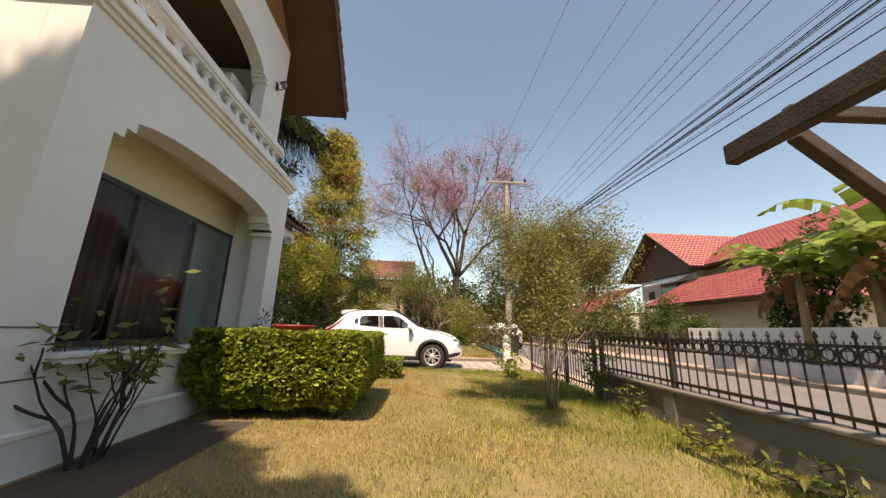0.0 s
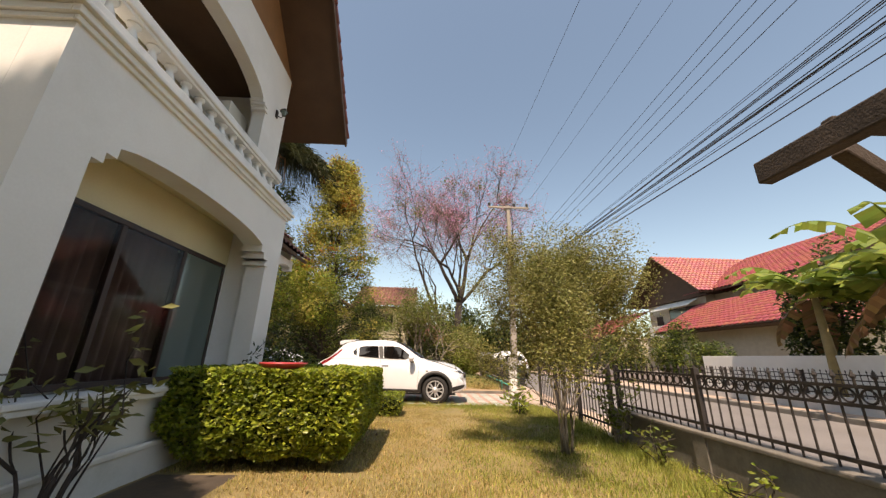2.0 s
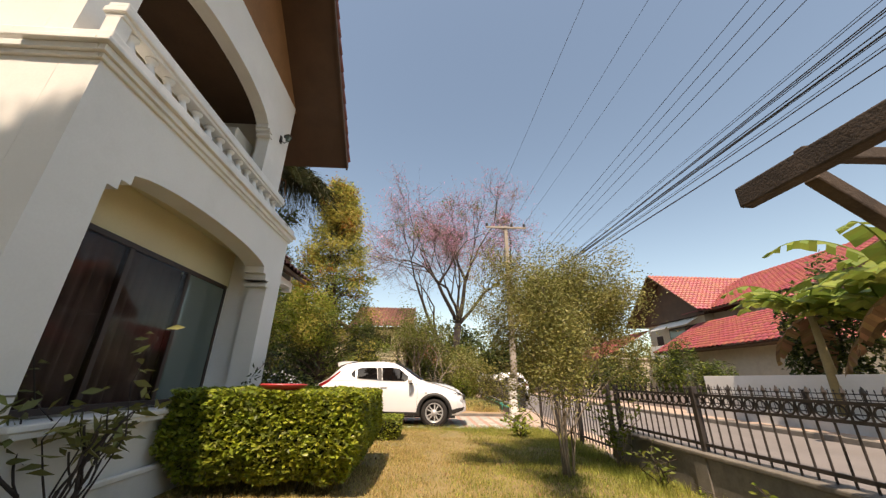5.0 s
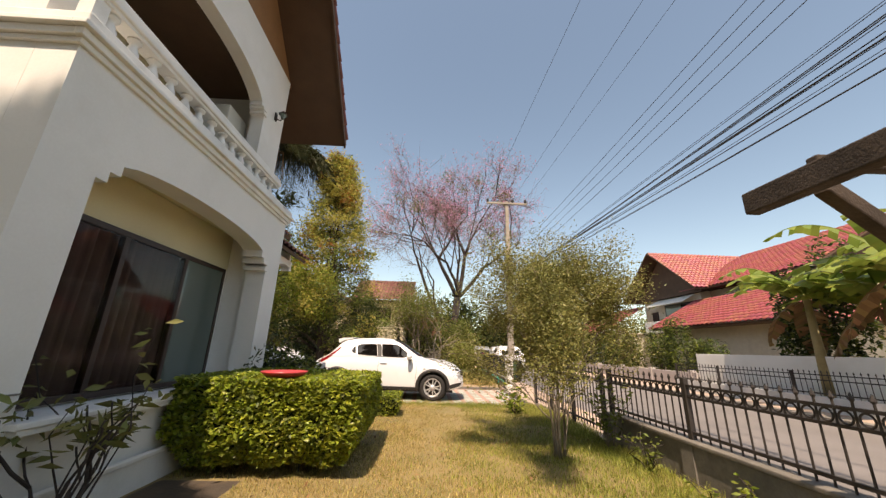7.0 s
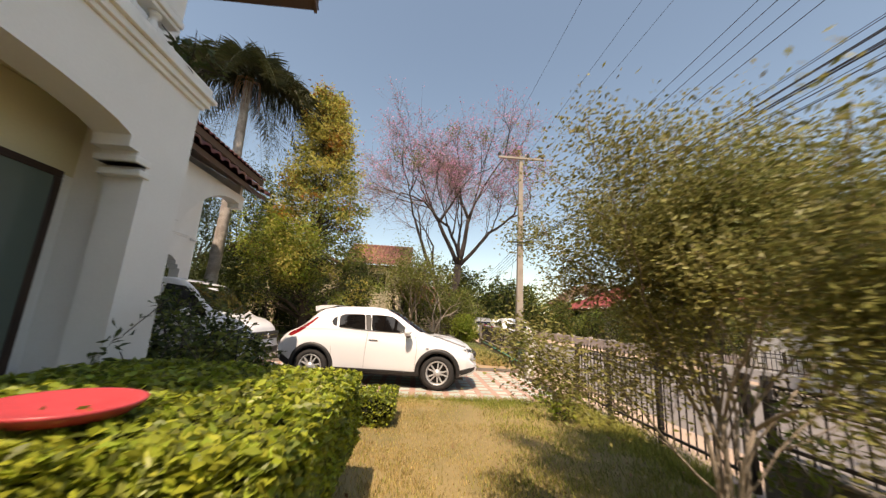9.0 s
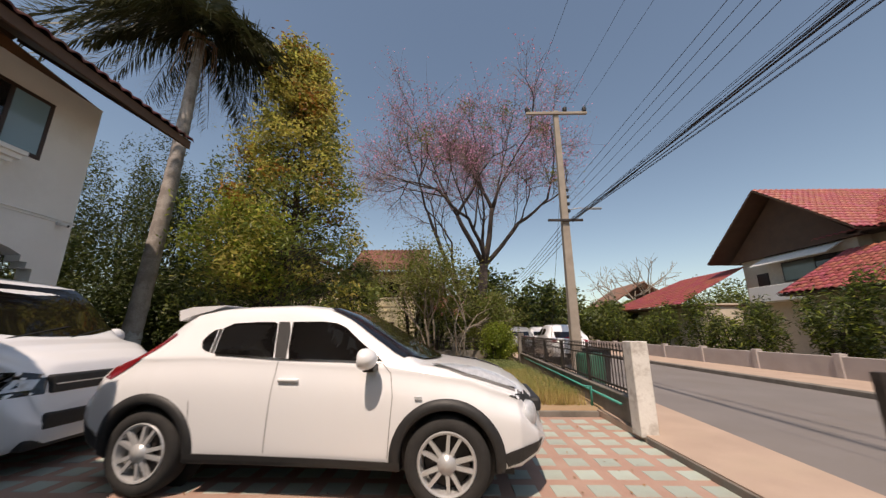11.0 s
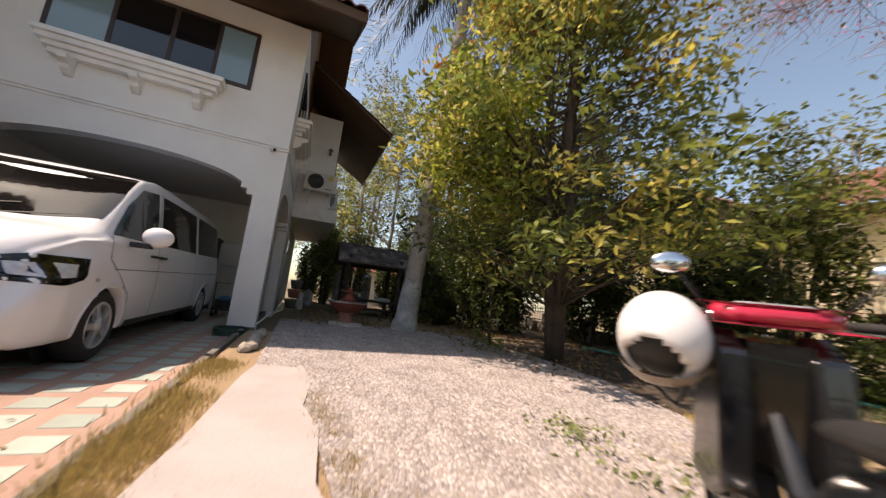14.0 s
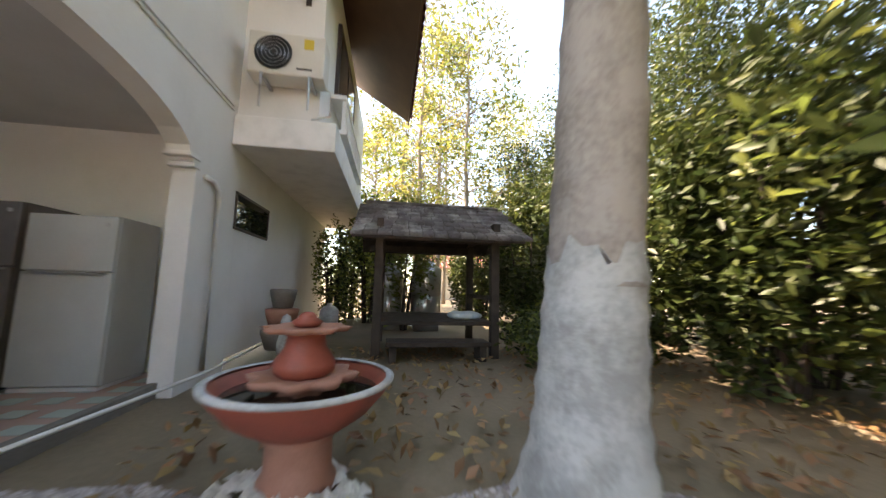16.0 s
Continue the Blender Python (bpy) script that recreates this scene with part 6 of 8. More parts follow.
# clipped hedge: leaves over a box with soft edges
def hedge(name, x0, x1, y0, y1, h, n, label, seed, mats, leaf=0.055, bare=0.12):
    t = tree_thing(name, ((x0 + x1) / 2, (y0 + y1) / 2, 0), label, "hedge")
    rng = np.random.default_rng(seed)
    a, b = (x1 - x0) / 2, (y1 - y0) / 2
    P = []
    while len(P) < n:
        u = rng.uniform(-1, 1, 3)
        f = int(rng.integers(0, 5))
        if f == 0:
            u[2] = 1
        elif f == 1:
            u[0] = 1
        elif f == 2:
            u[0] = -1
        elif f == 3:
            u[1] = 1
        else:
            u[1] = -1
        z = bare + (h - bare) * (u[2] + 1) / 2
        low = 1 - 0.22 * max(0, 1 - z / (h * 0.45))
        k = np.linalg.norm(u * [1, 1, 1]) 
        rr = 1.0 - 0.05 * max(0, k - 1.35)
        bump = 0.035 * noise.noise(Vector((u[0] * a * 4, u[1] * b * 4, z * 4 + seed)))
        inw = abs(rng.normal()) * 0.05
        p = [u[0] * (a - inw) * rr * low + bump, u[1] * (b - inw) * rr * low + bump, z * (1 - 0.03 * max(0, k - 1.35)) - (inw if f == 0 else 0) + bump]
        P.append(p)
    P = np.array(P)
    lab = rng.random(len(P))
    acc = 0
    for m, s in mats:
        sel = P[(lab >= acc) & (lab < acc + s)]
        acc += s
        scatter_leaves("foliage", sel, leaf, m, t, rng, aspect=0.55, droop=-0.05, up=0.6)
    # near-black box inside; its colour stands for the shade between the leaves
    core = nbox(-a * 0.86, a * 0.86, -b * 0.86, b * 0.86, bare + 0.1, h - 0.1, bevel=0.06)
    part("core", core, material("hedge_shade", (0.02, 0.025, 0.01), (0.012, 0.016, 0.008), rough=1.0, bump=0.4), t)
    for k in range(16):
        x, y = rng.uniform(-a * 0.75, a * 0.75), rng.uniform(-b * 0.75, b * 0.75)
        part("stem", ntube([(x, y, -0.03), (x + 0.03, y, bare + 0.2)], 0.012, 0.01, 5), BARK_DARK, t)
    return t


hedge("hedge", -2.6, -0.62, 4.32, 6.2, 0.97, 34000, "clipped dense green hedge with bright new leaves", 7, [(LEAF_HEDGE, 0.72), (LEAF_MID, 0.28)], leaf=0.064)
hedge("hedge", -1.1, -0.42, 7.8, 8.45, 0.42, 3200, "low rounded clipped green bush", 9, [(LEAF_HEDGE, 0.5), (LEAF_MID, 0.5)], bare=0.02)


# row of tall evergreens south of the lawn that shades the house corner
for _i, (_x, _y, _h, _r, _n) in enumerate(((-3.90, -3.75, 13.3, 3.0, 1250), (-4.33, -3.8, 13.0, 1.0, 420), (-5.0, -3.85, 12.9, 0.9, 400), (-5.9, -3.9, 13.2, 0.9, 400), (-6.9, -3.9, 12.8, 0.9, 400), (-2.0, -3.75, 11.25, 0.5, 240))):
    cone_tree((_x, _y, 0), _h, 6.0, _r, _n, 60, 0.24, [(LEAF_DARK, lambda f: 1.0)], "dense dark conical evergreen at the lawn edge", 300 + _i, r_trunk=0.09, spread=0.13, profile=lambda f: 0.01 + 0.99 * (1 - f))
# unseen belt, added to block southern sky light and deepen the lawn's shade
for _i in range(7):
    leaf_mass("tree", (-12.0 + 3.2 * _i, -8.6 - 0.5 * (_i % 2), 0), (2.4, 1.5, 8.6 + 0.8 * (_i % 3)), 5000, 0.3, [(LEAF_DARK, 1.0)], "unseen dark tree added behind the lawn to block sky light", 320 + _i, "tree")

# plants beside the house
def sprig(name, at, label, height, stems, seed, mat, bark=BARK_DARK, leaf=0.1, spread=0.25, leafy_from=0.2, per=12, r=0.009, category="plant", lean=0.15):
    """A few upright thin stems with leaves along them."""
    t = tree_thing(name, at, label, category)
    rng = np.random.default_rng(seed)
    C = []
    for k in range(stems):
        a = 6.28 * k / stems + rng.normal() * 0.4
        h = height * (0.6 + 0.4 * rng.random())
        pts = [Vector((math.cos(a) * (spread * f + 0.02) + lean * rng.normal() * f, math.sin(a) * (spread * f + 0.02) + lean * rng.normal() * f, h * f - 0.02)) for f in (0, 0.25, 0.5, 0.75, 1.0)]
        part("stem", ntube(pts, r, r * 0.4, 5), bark, t, "", True)
        for j in range(per):
            f = leafy_from + (1 - leafy_from) * rng.random()
            i = min(int(f * 4), 3)
            p = pts[i].lerp(pts[i + 1], f * 4 - i)
            C.append(tuple(p + Vector(rng.normal(size=3)) * leaf * 0.5))
    scatter_leaves("foliage", C, leaf, mat, t, rng, aspect=0.4, droop=0.0)
    return t


fr = tree_thing("frangipani", (-2.38, 3.15, 0), "crooked dark-stemmed frangipani, nearly leafless, beside the wall", "shrub")
_rng = np.random.default_rng(12)
_tips = []
for _k in range(6):
    _a = _k * 1.05 + 0.3
    _bm = bmesh.new()
    branches(_bm, (0.05 * math.cos(_a), 0.07 * math.sin(_a), -0.03), (0.12 * math.cos(_a), 0.2 * math.sin(_a), 1.0), 0.42, 0.016, 2, _rng, _tips, spread=0.38, gravity=0.1, min_r=0.006, children=(2, 2), shrink=0.8, curl=0.35, collect=0)
    part("stem", _bm, BARK_DARK, fr, "", True)["kind"] = "stuff"
clump_cloud("foliage", fr, [p for p, d in _tips[::3]], 9, 0.07, 0.15, LEAF_OLIVE, _rng, 0.3, -0.2)
sprig("shrub", (-2.4, 3.3, 0), "thin shrub with narrow leaves before the window", 1.5, 4, 13, LEAF_OLIVE, leaf=0.13, spread=0.22, leafy_from=0.75, per=9, category="shrub")
sprig("shrub", (-2.32, 6.25, 0), "tall thin leafy shrub at the house pillar", 1.75, 6, 14, LEAF_DARK, leaf=0.09, spread=0.25, per=34, category="shrub")
sprig("shrub", (-2.15, 6.75, 0), "tall thin leafy shrub at the house pillar", 1.45, 7, 15, LEAF_MID, leaf=0.09, spread=0.3, per=40, category="shrub")
sprig("climber", (2.75, 5.75, 0), "leafy plant climbing by the fence with dry stalks", 1.15, 9, 16, LEAF_MID, bark=BARK_PALE, leaf=0.10, spread=0.22, per=26)
sprig("plant", (2.75, 4.9, 0), "small weedy plant at the foot of the wall", 0.5, 6, 17, LEAF_MID, leaf=0.08, spread=0.2, per=16)
sprig("plant", (2.05, 8.5, 0), "leafy tuft at the end of the lawn", 0.55, 12, 18, LEAF_LIME, leaf=0.14, spread=0.22, per=10)
sprig("plant", (2.7, 3.7, 0), "small weedy plant at the foot of the wall", 0.35, 6, 19, LEAF_LIME, leaf=0.07, spread=0.2, per=14)
sprig("plant", (2.65, 2.7, 0), "small weedy plant at the foot of the wall", 0.3, 6, 20, LEAF_MID, leaf=0.07, spread=0.25, per=14)
sprig("balcony_plant", (-2.72, 6.2, 3.69), "dark leafy plant growing over the balcony end", 0.34, 9, 21, LEAF_DARK, leaf=0.12, spread=0.3, per=14, leafy_from=0.1)
leaf_mass("shrub", (-3.3, 8.0, 0), (0.8, 0.9, 1.5), 4200, 0.09, [(LEAF_DARK, 0.7), (LEAF_MID, 0.3)], "dark leafy shrub beside the porch", 170)
leaf_mass("shrub", (-2.5, 7.7, 0), (0.6, 0.6, 1.05), 3000, 0.08, [(LEAF_DARK, 0.5), (LEAF_MID, 0.5)], "leafy shrub beside the porch", 171)
for _i, (_x, _y, _s) in enumerate(((-11.4, 18.9, 0.8), (-12.4, 18.9, 0.8))):
    leaf_mass("ground_plant", (_x, _y, 0), (_s, _s, 0.4 + 0.4 * _s), 1500, 0.12, [(LEAF_DARK, 0.6), (LEAF_MID, 0.4)], "low dark leafy plant in the tree shade", 180 + _i, stems=False)

# cars
class CarShape:
    """A car body given by lines along its length: x runs from the rear bumper to the nose, y to the left, z up."""

    def __init__(self, length, top, bottom, belt, wide, wbelt, wtop):
        self.length = length
        self.lines = [np.array(l, dtype=float) for l in (top, bottom, belt, wide, wbelt, wtop)]

    def at(self, x):
        zt, zb, zw, wb, wl, wt = [np.interp(x, l[:, 0], l[:, 1]) for l in self.lines]
        zw = min(zw, zt - 0.05)
        wt = min(wt, wl)
        ctrl = np.array([(wb - 0.10, zb), (wb - 0.03, zb + 0.05), (wb, zb + 0.42 * (zw - zb)), (wb - 0.004, zb + 0.72 * (zw - zb)), (wl + 0.012, zw - 0.06), (wl, zw),
                         (wl * 0.62 + wt * 0.38, zw + 0.4 * (zt - 0.06 - zw)), (wt + 0.01, max(zt - 0.07, zw + 0.6 * (zt - zw))), (wt - 0.09, zt - 0.018), (wt * 0.55, zt - 0.004), (0.0, zt)])
        return ctrl

    def section(self, x, n=4):
        c = self.at(x)
        out = []
        for i in range(len(c) - 1):
            p0, p1, p2, p3 = c[max(i - 1, 0)], c[i], c[i + 1], c[min(i + 2, len(c) - 1)]
            for k in range(n):
                t = k / n
                out.append(0.5 * ((2 * p1) + (-p0 + p2) * t + (2 * p0 - 5 * p1 + 4 * p2 - p3) * t * t + (-p0 + 3 * p1 - 3 * p2 + p3) * t ** 3))
        out.append(c[-1])
        return np.array(out)

    def y_at(self, x, z):
        s = self.section(x)
        return float(np.interp(z, s[:, 1], s[:, 0])) if z < s[-8, 1] else float(np.interp(z, s[:, 1], s[:, 0]))

    def z_at(self, x, y):
        s = self.section(x)[::-1]
        return float(np.interp(abs(y), s[:, 0], s[:, 1]))

    def shell(self, axles, arch_r, arch_z, stations=110):
        bm = bmesh.new()
        xs = self.length * (0.5 - 0.5 * np.cos(np.linspace(0.0, 1, stations) * np.pi))
        grid = []
        for x in xs:
            s = self.section(x)
            ring = [(x, -p[0], p[1]) for p in s] + [(x, p[0], p[1]) for p in s[-2::-1]]
            grid.append([bm.verts.new(v) for v in ring])
        m = len(grid[0])
        for a, b in zip(grid, grid[1:]):
            for k in range(m - 1):
                c = (a[k].co + b[k + 1].co) / 2
                if any(math.hypot(c.x - ax, c.z - arch_z) < arch_r and abs(c.y) > 0.5 for ax in axles):
                    continue
                bm.faces.new((a[k], b[k], b[k + 1], a[k + 1]))
        bm.faces.new(grid[0])
        bm.faces.new(grid[-1][::-1])
        bmesh.ops.recalc_face_normals(bm, faces=bm.faces)
        return bm

    def side_patch(self, pts, side, off=0.006, fine=6):
        """A piece laid on the side: outline (x, z), cut into a fine fan of strips along x."""
        pts = np.array(pts, dtype=float)
        loop = np.vstack([pts, pts[:1]])
        x0, x1 = pts[:, 0].min(), pts[:, 0].max()
        n = max(4, int((x1 - x0) / 0.03))
        bm = bmesh.new()
        prev = None
        for i in range(n + 1):
            x = x0 + (x1 - x0) * (0.002 + 0.996 * i / n)
            zs = []
            for (ax, az), (bx, bz) in zip(loop, loop[1:]):
                if (ax - x) * (bx - x) <= 0 and ax != bx:
                    zs.append(az + (bz - az) * (x - ax) / (bx - ax))
            lo, hi = min(zs), max(zs)
            col = [bm.verts.new((x, side * (self.y_at(x, lo + (hi - lo) * k / fine) + off), lo + (hi - lo) * k / fine)) for k in range(fine + 1)]
            if prev:
                for k in range(fine):
                    bm.faces.new((prev[k], col[k], col[k + 1], prev[k + 1]))
            prev = col
        bmesh.ops.recalc_face_normals(bm, faces=bm.faces)
        return bm

    def top_patch(self, rows, off=0.006, n=16):
        """A piece laid on the upper skin: rows of (x at the middle, x at the side, half width)."""
        bm = bmesh.new()
        prev = None
        for xm, xe, w in rows:
            cur = []
            for k in range(n + 1):
                f = -1 + 2 * k / n
                x = xm + (xe - xm) * f * f
                y = f * w
                cur.append(bm.verts.new((x, y, self.z_at(x, y) + off)))
            if prev:
                for k in range(n):
                    bm.faces.new((prev[k], cur[k], cur[k + 1], prev[k + 1]))
            prev = cur
        bmesh.ops.recalc_face_normals(bm, faces=bm.faces)
        return bm


def wheel_parts(parent, x, y, z, R, width, rim_r, spokes, side, rim_mat=ALLOY, twin=True):
    """A wheel whose outer face looks to side (+1: left, -1: right)."""
    w = new("wheel")
    w.parent = parent
    w.matrix_basis = pose(x, y, z, 90 if side < 0 else -90, 0, 0)
    h = width
    part("tyre", nlathe([(rim_r - 0.01, -h), (rim_r + 0.03, -h - 0.004), (R - 0.035, -h), (R - 0.008, -h + 0.025), (R, -h * 0.5), (R - 0.008, -0.028), (R - 0.035, -0.004), (rim_r + 0.05, 0.006), (rim_r + 0.012, 0.0), (rim_r, -0.012), (rim_r - 0.01, -0.03)], 48, caps=False), RUBBER, w, "", True)
    bm = bmesh.new()
    n = 48
    prof = [(rim_r + 0.004, -0.012), (rim_r - 0.006, 0.002), (rim_r - 0.022, -0.006), (rim_r - 0.03, -0.05), (rim_r - 0.035, -0.12)]
    rings = [[bm.verts.new((r * math.cos(2 * math.pi * k / n), r * math.sin(2 * math.pi * k / n), zz)) for k in range(n)] for r, zz in prof]
    for a, b in zip(rings, rings[1:]):
        for k in range(n):
            bm.faces.new((a[k], b[k], b[(k + 1) % n], a[(k + 1) % n]))
    for s in range(spokes):
        for o in ((-0.19, 0.19) if twin else (0.0,)):
            a = 2 * math.pi * s / spokes
            p0 = Vector((0.055 * math.cos(a + o * 1.2), 0.055 * math.sin(a + o * 1.2), 0.0))
            p1 = Vector(((rim_r - 0.015) * math.cos(a + o * 1.25), (rim_r - 0.015) * math.sin(a + o * 1.25), -0.008))
            d = (p1 - p0).normalized()
            q = Vector((-d.y, d.x, 0)) * (0.0135 if twin else 0.03)
            vs = []
            for p, k in ((p0, 1.15), (p1, 0.9)):
                for zz in (0.0, -0.035):
                    vs += [bm.verts.new(p + q * k + Vector((0, 0, zz))), bm.verts.new(p - q * k + Vector((0, 0, zz)))]
            for f in ((0, 1, 5, 4), (2, 6, 7, 3), (0, 4, 6, 2), (1, 3, 7, 5)):
                bm.faces.new([vs[i] for i in f])
    bmesh.ops.recalc_face_normals(bm, faces=bm.faces)
    part("rim", bm, rim_mat, w, "", False)
    part("hub", nlathe([(0.075, -0.05), (0.07, 0.004), (0.035, 0.012), (0.03, 0.018)], 24), rim_mat, w, "", True)
    part("brake_disc", nlathe([(rim_r - 0.05, -0.10), (rim_r - 0.05, -0.09)], 32), IRON, w)
    part("inner", nlathe([(rim_r - 0.03, -0.16), (rim_r - 0.03, -0.15)], 32), PLASTIC, w)
    return w


def arch_ring(cx, cz, r0, r1, y, depth, side, a0=-12, a1=192):
    """A dark wheel-arch moulding."""
    bm = bmesh.new()
    n = 30
    rows = []
    for i in range(n + 1):
        a = radians(a0 + (a1 - a0) * i / n)
        c, s = math.cos(a), math.sin(a)
        rows.append([bm.verts.new((cx + r * c, side * yy, cz + r * s)) for r, yy in ((r0, y(cx + r0 * c, cz + r0 * s) - 0.10), (r0, y(cx + r0 * c, cz + r0 * s) + depth), (r0 + 0.4 * (r1 - r0), y(cx + r0 * c, cz + r0 * s) + depth + 0.006), (r1, y(cx + r1 * c, cz + r1 * s) + 0.012), (r1 + 0.004, y(cx + r1 * c, cz + r1 * s) - 0.02))])
    for a, b in zip(rows, rows[1:]):
        for k in range(4):
            bm.faces.new((a[k], a[k + 1], b[k + 1], b[k]))
    bmesh.ops.recalc_face_normals(bm, faces=bm.faces)
    return bm


def ribbon(shape, pts, side, w, off=0.003):
    """A thin seam line laid on the side, through (x, z) points."""
    bm = bmesh.new()
    P = []
    for (x0, z0), (x1, z1) in zip(pts, pts[1:]):
        for k in range(8):
            P.append((x0 + (x1 - x0) * k / 8, z0 + (z1 - z0) * k / 8))
    P.append(pts[-1])
    prev = None
    for i, (x, z) in enumerate(P):
        x2, z2 = P[min(i + 1, len(P) - 1)]
        x1, z1 = P[max(i - 1, 0)]
        dx, dz = x2 - x1, z2 - z1
        l = math.hypot(dx, dz) or 1
        nx, nz = -dz / l * w / 2, dx / l * w / 2
        cur = [bm.verts.new((x + s * nx, side * (shape.y_at(x + s * nx, z + s * nz) + off), z + s * nz)) for s in (1, -1)]
        if prev:
            bm.faces.new((prev[0], prev[1], cur[1], cur[0]))
        prev = cur
    return bm


def mirror_part(parent, x, y, z, side, mat, sx=0.11, sy=0.13, sz=0.095):
    bm = bmesh.new()
    bmesh.ops.create_uvsphere(bm, u_segments=20, v_segments=12, radius=1, matrix=Matrix.Translation((x, side * y, z)) @ Matrix.Diagonal((sx, sy, sz, 1)))
    for v in bm.verts:
        if v.co.x < x - sx * 0.45:
            v.co.x = x - sx * 0.45
    m = part("mirror", bm, mat, parent, "", True)
    part("mirror_foot", nbox(x - 0.03, x + 0.06, min(side * (y - sy - 0.07), side * (y - 0.03)), max(side * (y - sy - 0.07), side * (y - 0.03)), z - sz - 0.02, z - sz + 0.035, bevel=0.01), PLASTIC, m)


juke_shape = CarShape(4.135,
    top=[(0, 0.80), (0.05, 0.92), (0.15, 0.98), (0.32, 1.04), (0.46, 1.14), (0.60, 1.28), (0.74, 1.41), (0.88, 1.49), (1.1, 1.53), (1.4, 1.55), (1.9, 1.56), (2.2, 1.53), (2.45, 1.44), (2.85, 1.20), (3.1, 1.055), (3.25, 1.03), (3.55, 0.995), (3.8, 0.925), (3.95, 0.85), (4.05, 0.76), (4.11, 0.66), (4.135, 0.56)],
    bottom=[(0, 0.42), (0.2, 0.33), (0.5, 0.25), (3.6, 0.25), (3.9, 0.28), (4.135, 0.36)],
    belt=[(0, 0.74), (0.3, 0.98), (0.6, 1.08), (1.2, 1.10), (2.0, 1.065), (2.8, 1.02), (3.1, 0.985), (3.5, 0.93), (3.9, 0.78), (4.135, 0.50)],
    wide=[(0, 0.60), (0.06, 0.72), (0.2, 0.80), (0.45, 0.865), (0.8, 0.885), (1.2, 0.865), (1.7, 0.85), (2.4, 0.85), (2.9, 0.87), (3.33, 0.885), (3.65, 0.86), (3.9, 0.78), (4.05, 0.64), (4.135, 0.45)],
    wbelt=[(0, 0.52), (0.06, 0.66), (0.2, 0.74), (0.5, 0.80), (0.8, 0.82), (1.5, 0.80), (2.4, 0.80), (3.0, 0.81), (3.33, 0.82), (3.65, 0.78), (3.9, 0.68), (4.05, 0.52), (4.135, 0.36)],
    wtop=[(0, 0.45), (0.1, 0.55), (0.3, 0.60), (0.6, 0.58), (1.0, 0.585), (1.9, 0.61), (2.4, 0.63), (2.9, 0.72), (3.1, 0.75), (3.33, 0.73), (3.65, 0.66), (3.9, 0.54), (4.05, 0.40), (4.135, 0.22)])


def hood_patch(shape, rows, side, off=0.006):
    """A piece laid on the upper skin: rows of (x, inner y, outer y)."""
    bm = bmesh.new()
    prev = None
    for x, y0, y1 in rows:
        cur = [bm.verts.new((x, side * (y0 + (y1 - y0) * k / 5), shape.z_at(x, y0 + (y1 - y0) * k / 5) + off)) for k in range(6)]
        if prev:
            for k in range(5):
                bm.faces.new((prev[k], prev[k + 1], cur[k + 1], cur[k]))
        prev = cur
    bmesh.ops.recalc_face_normals(bm, faces=bm.faces)
    return bm


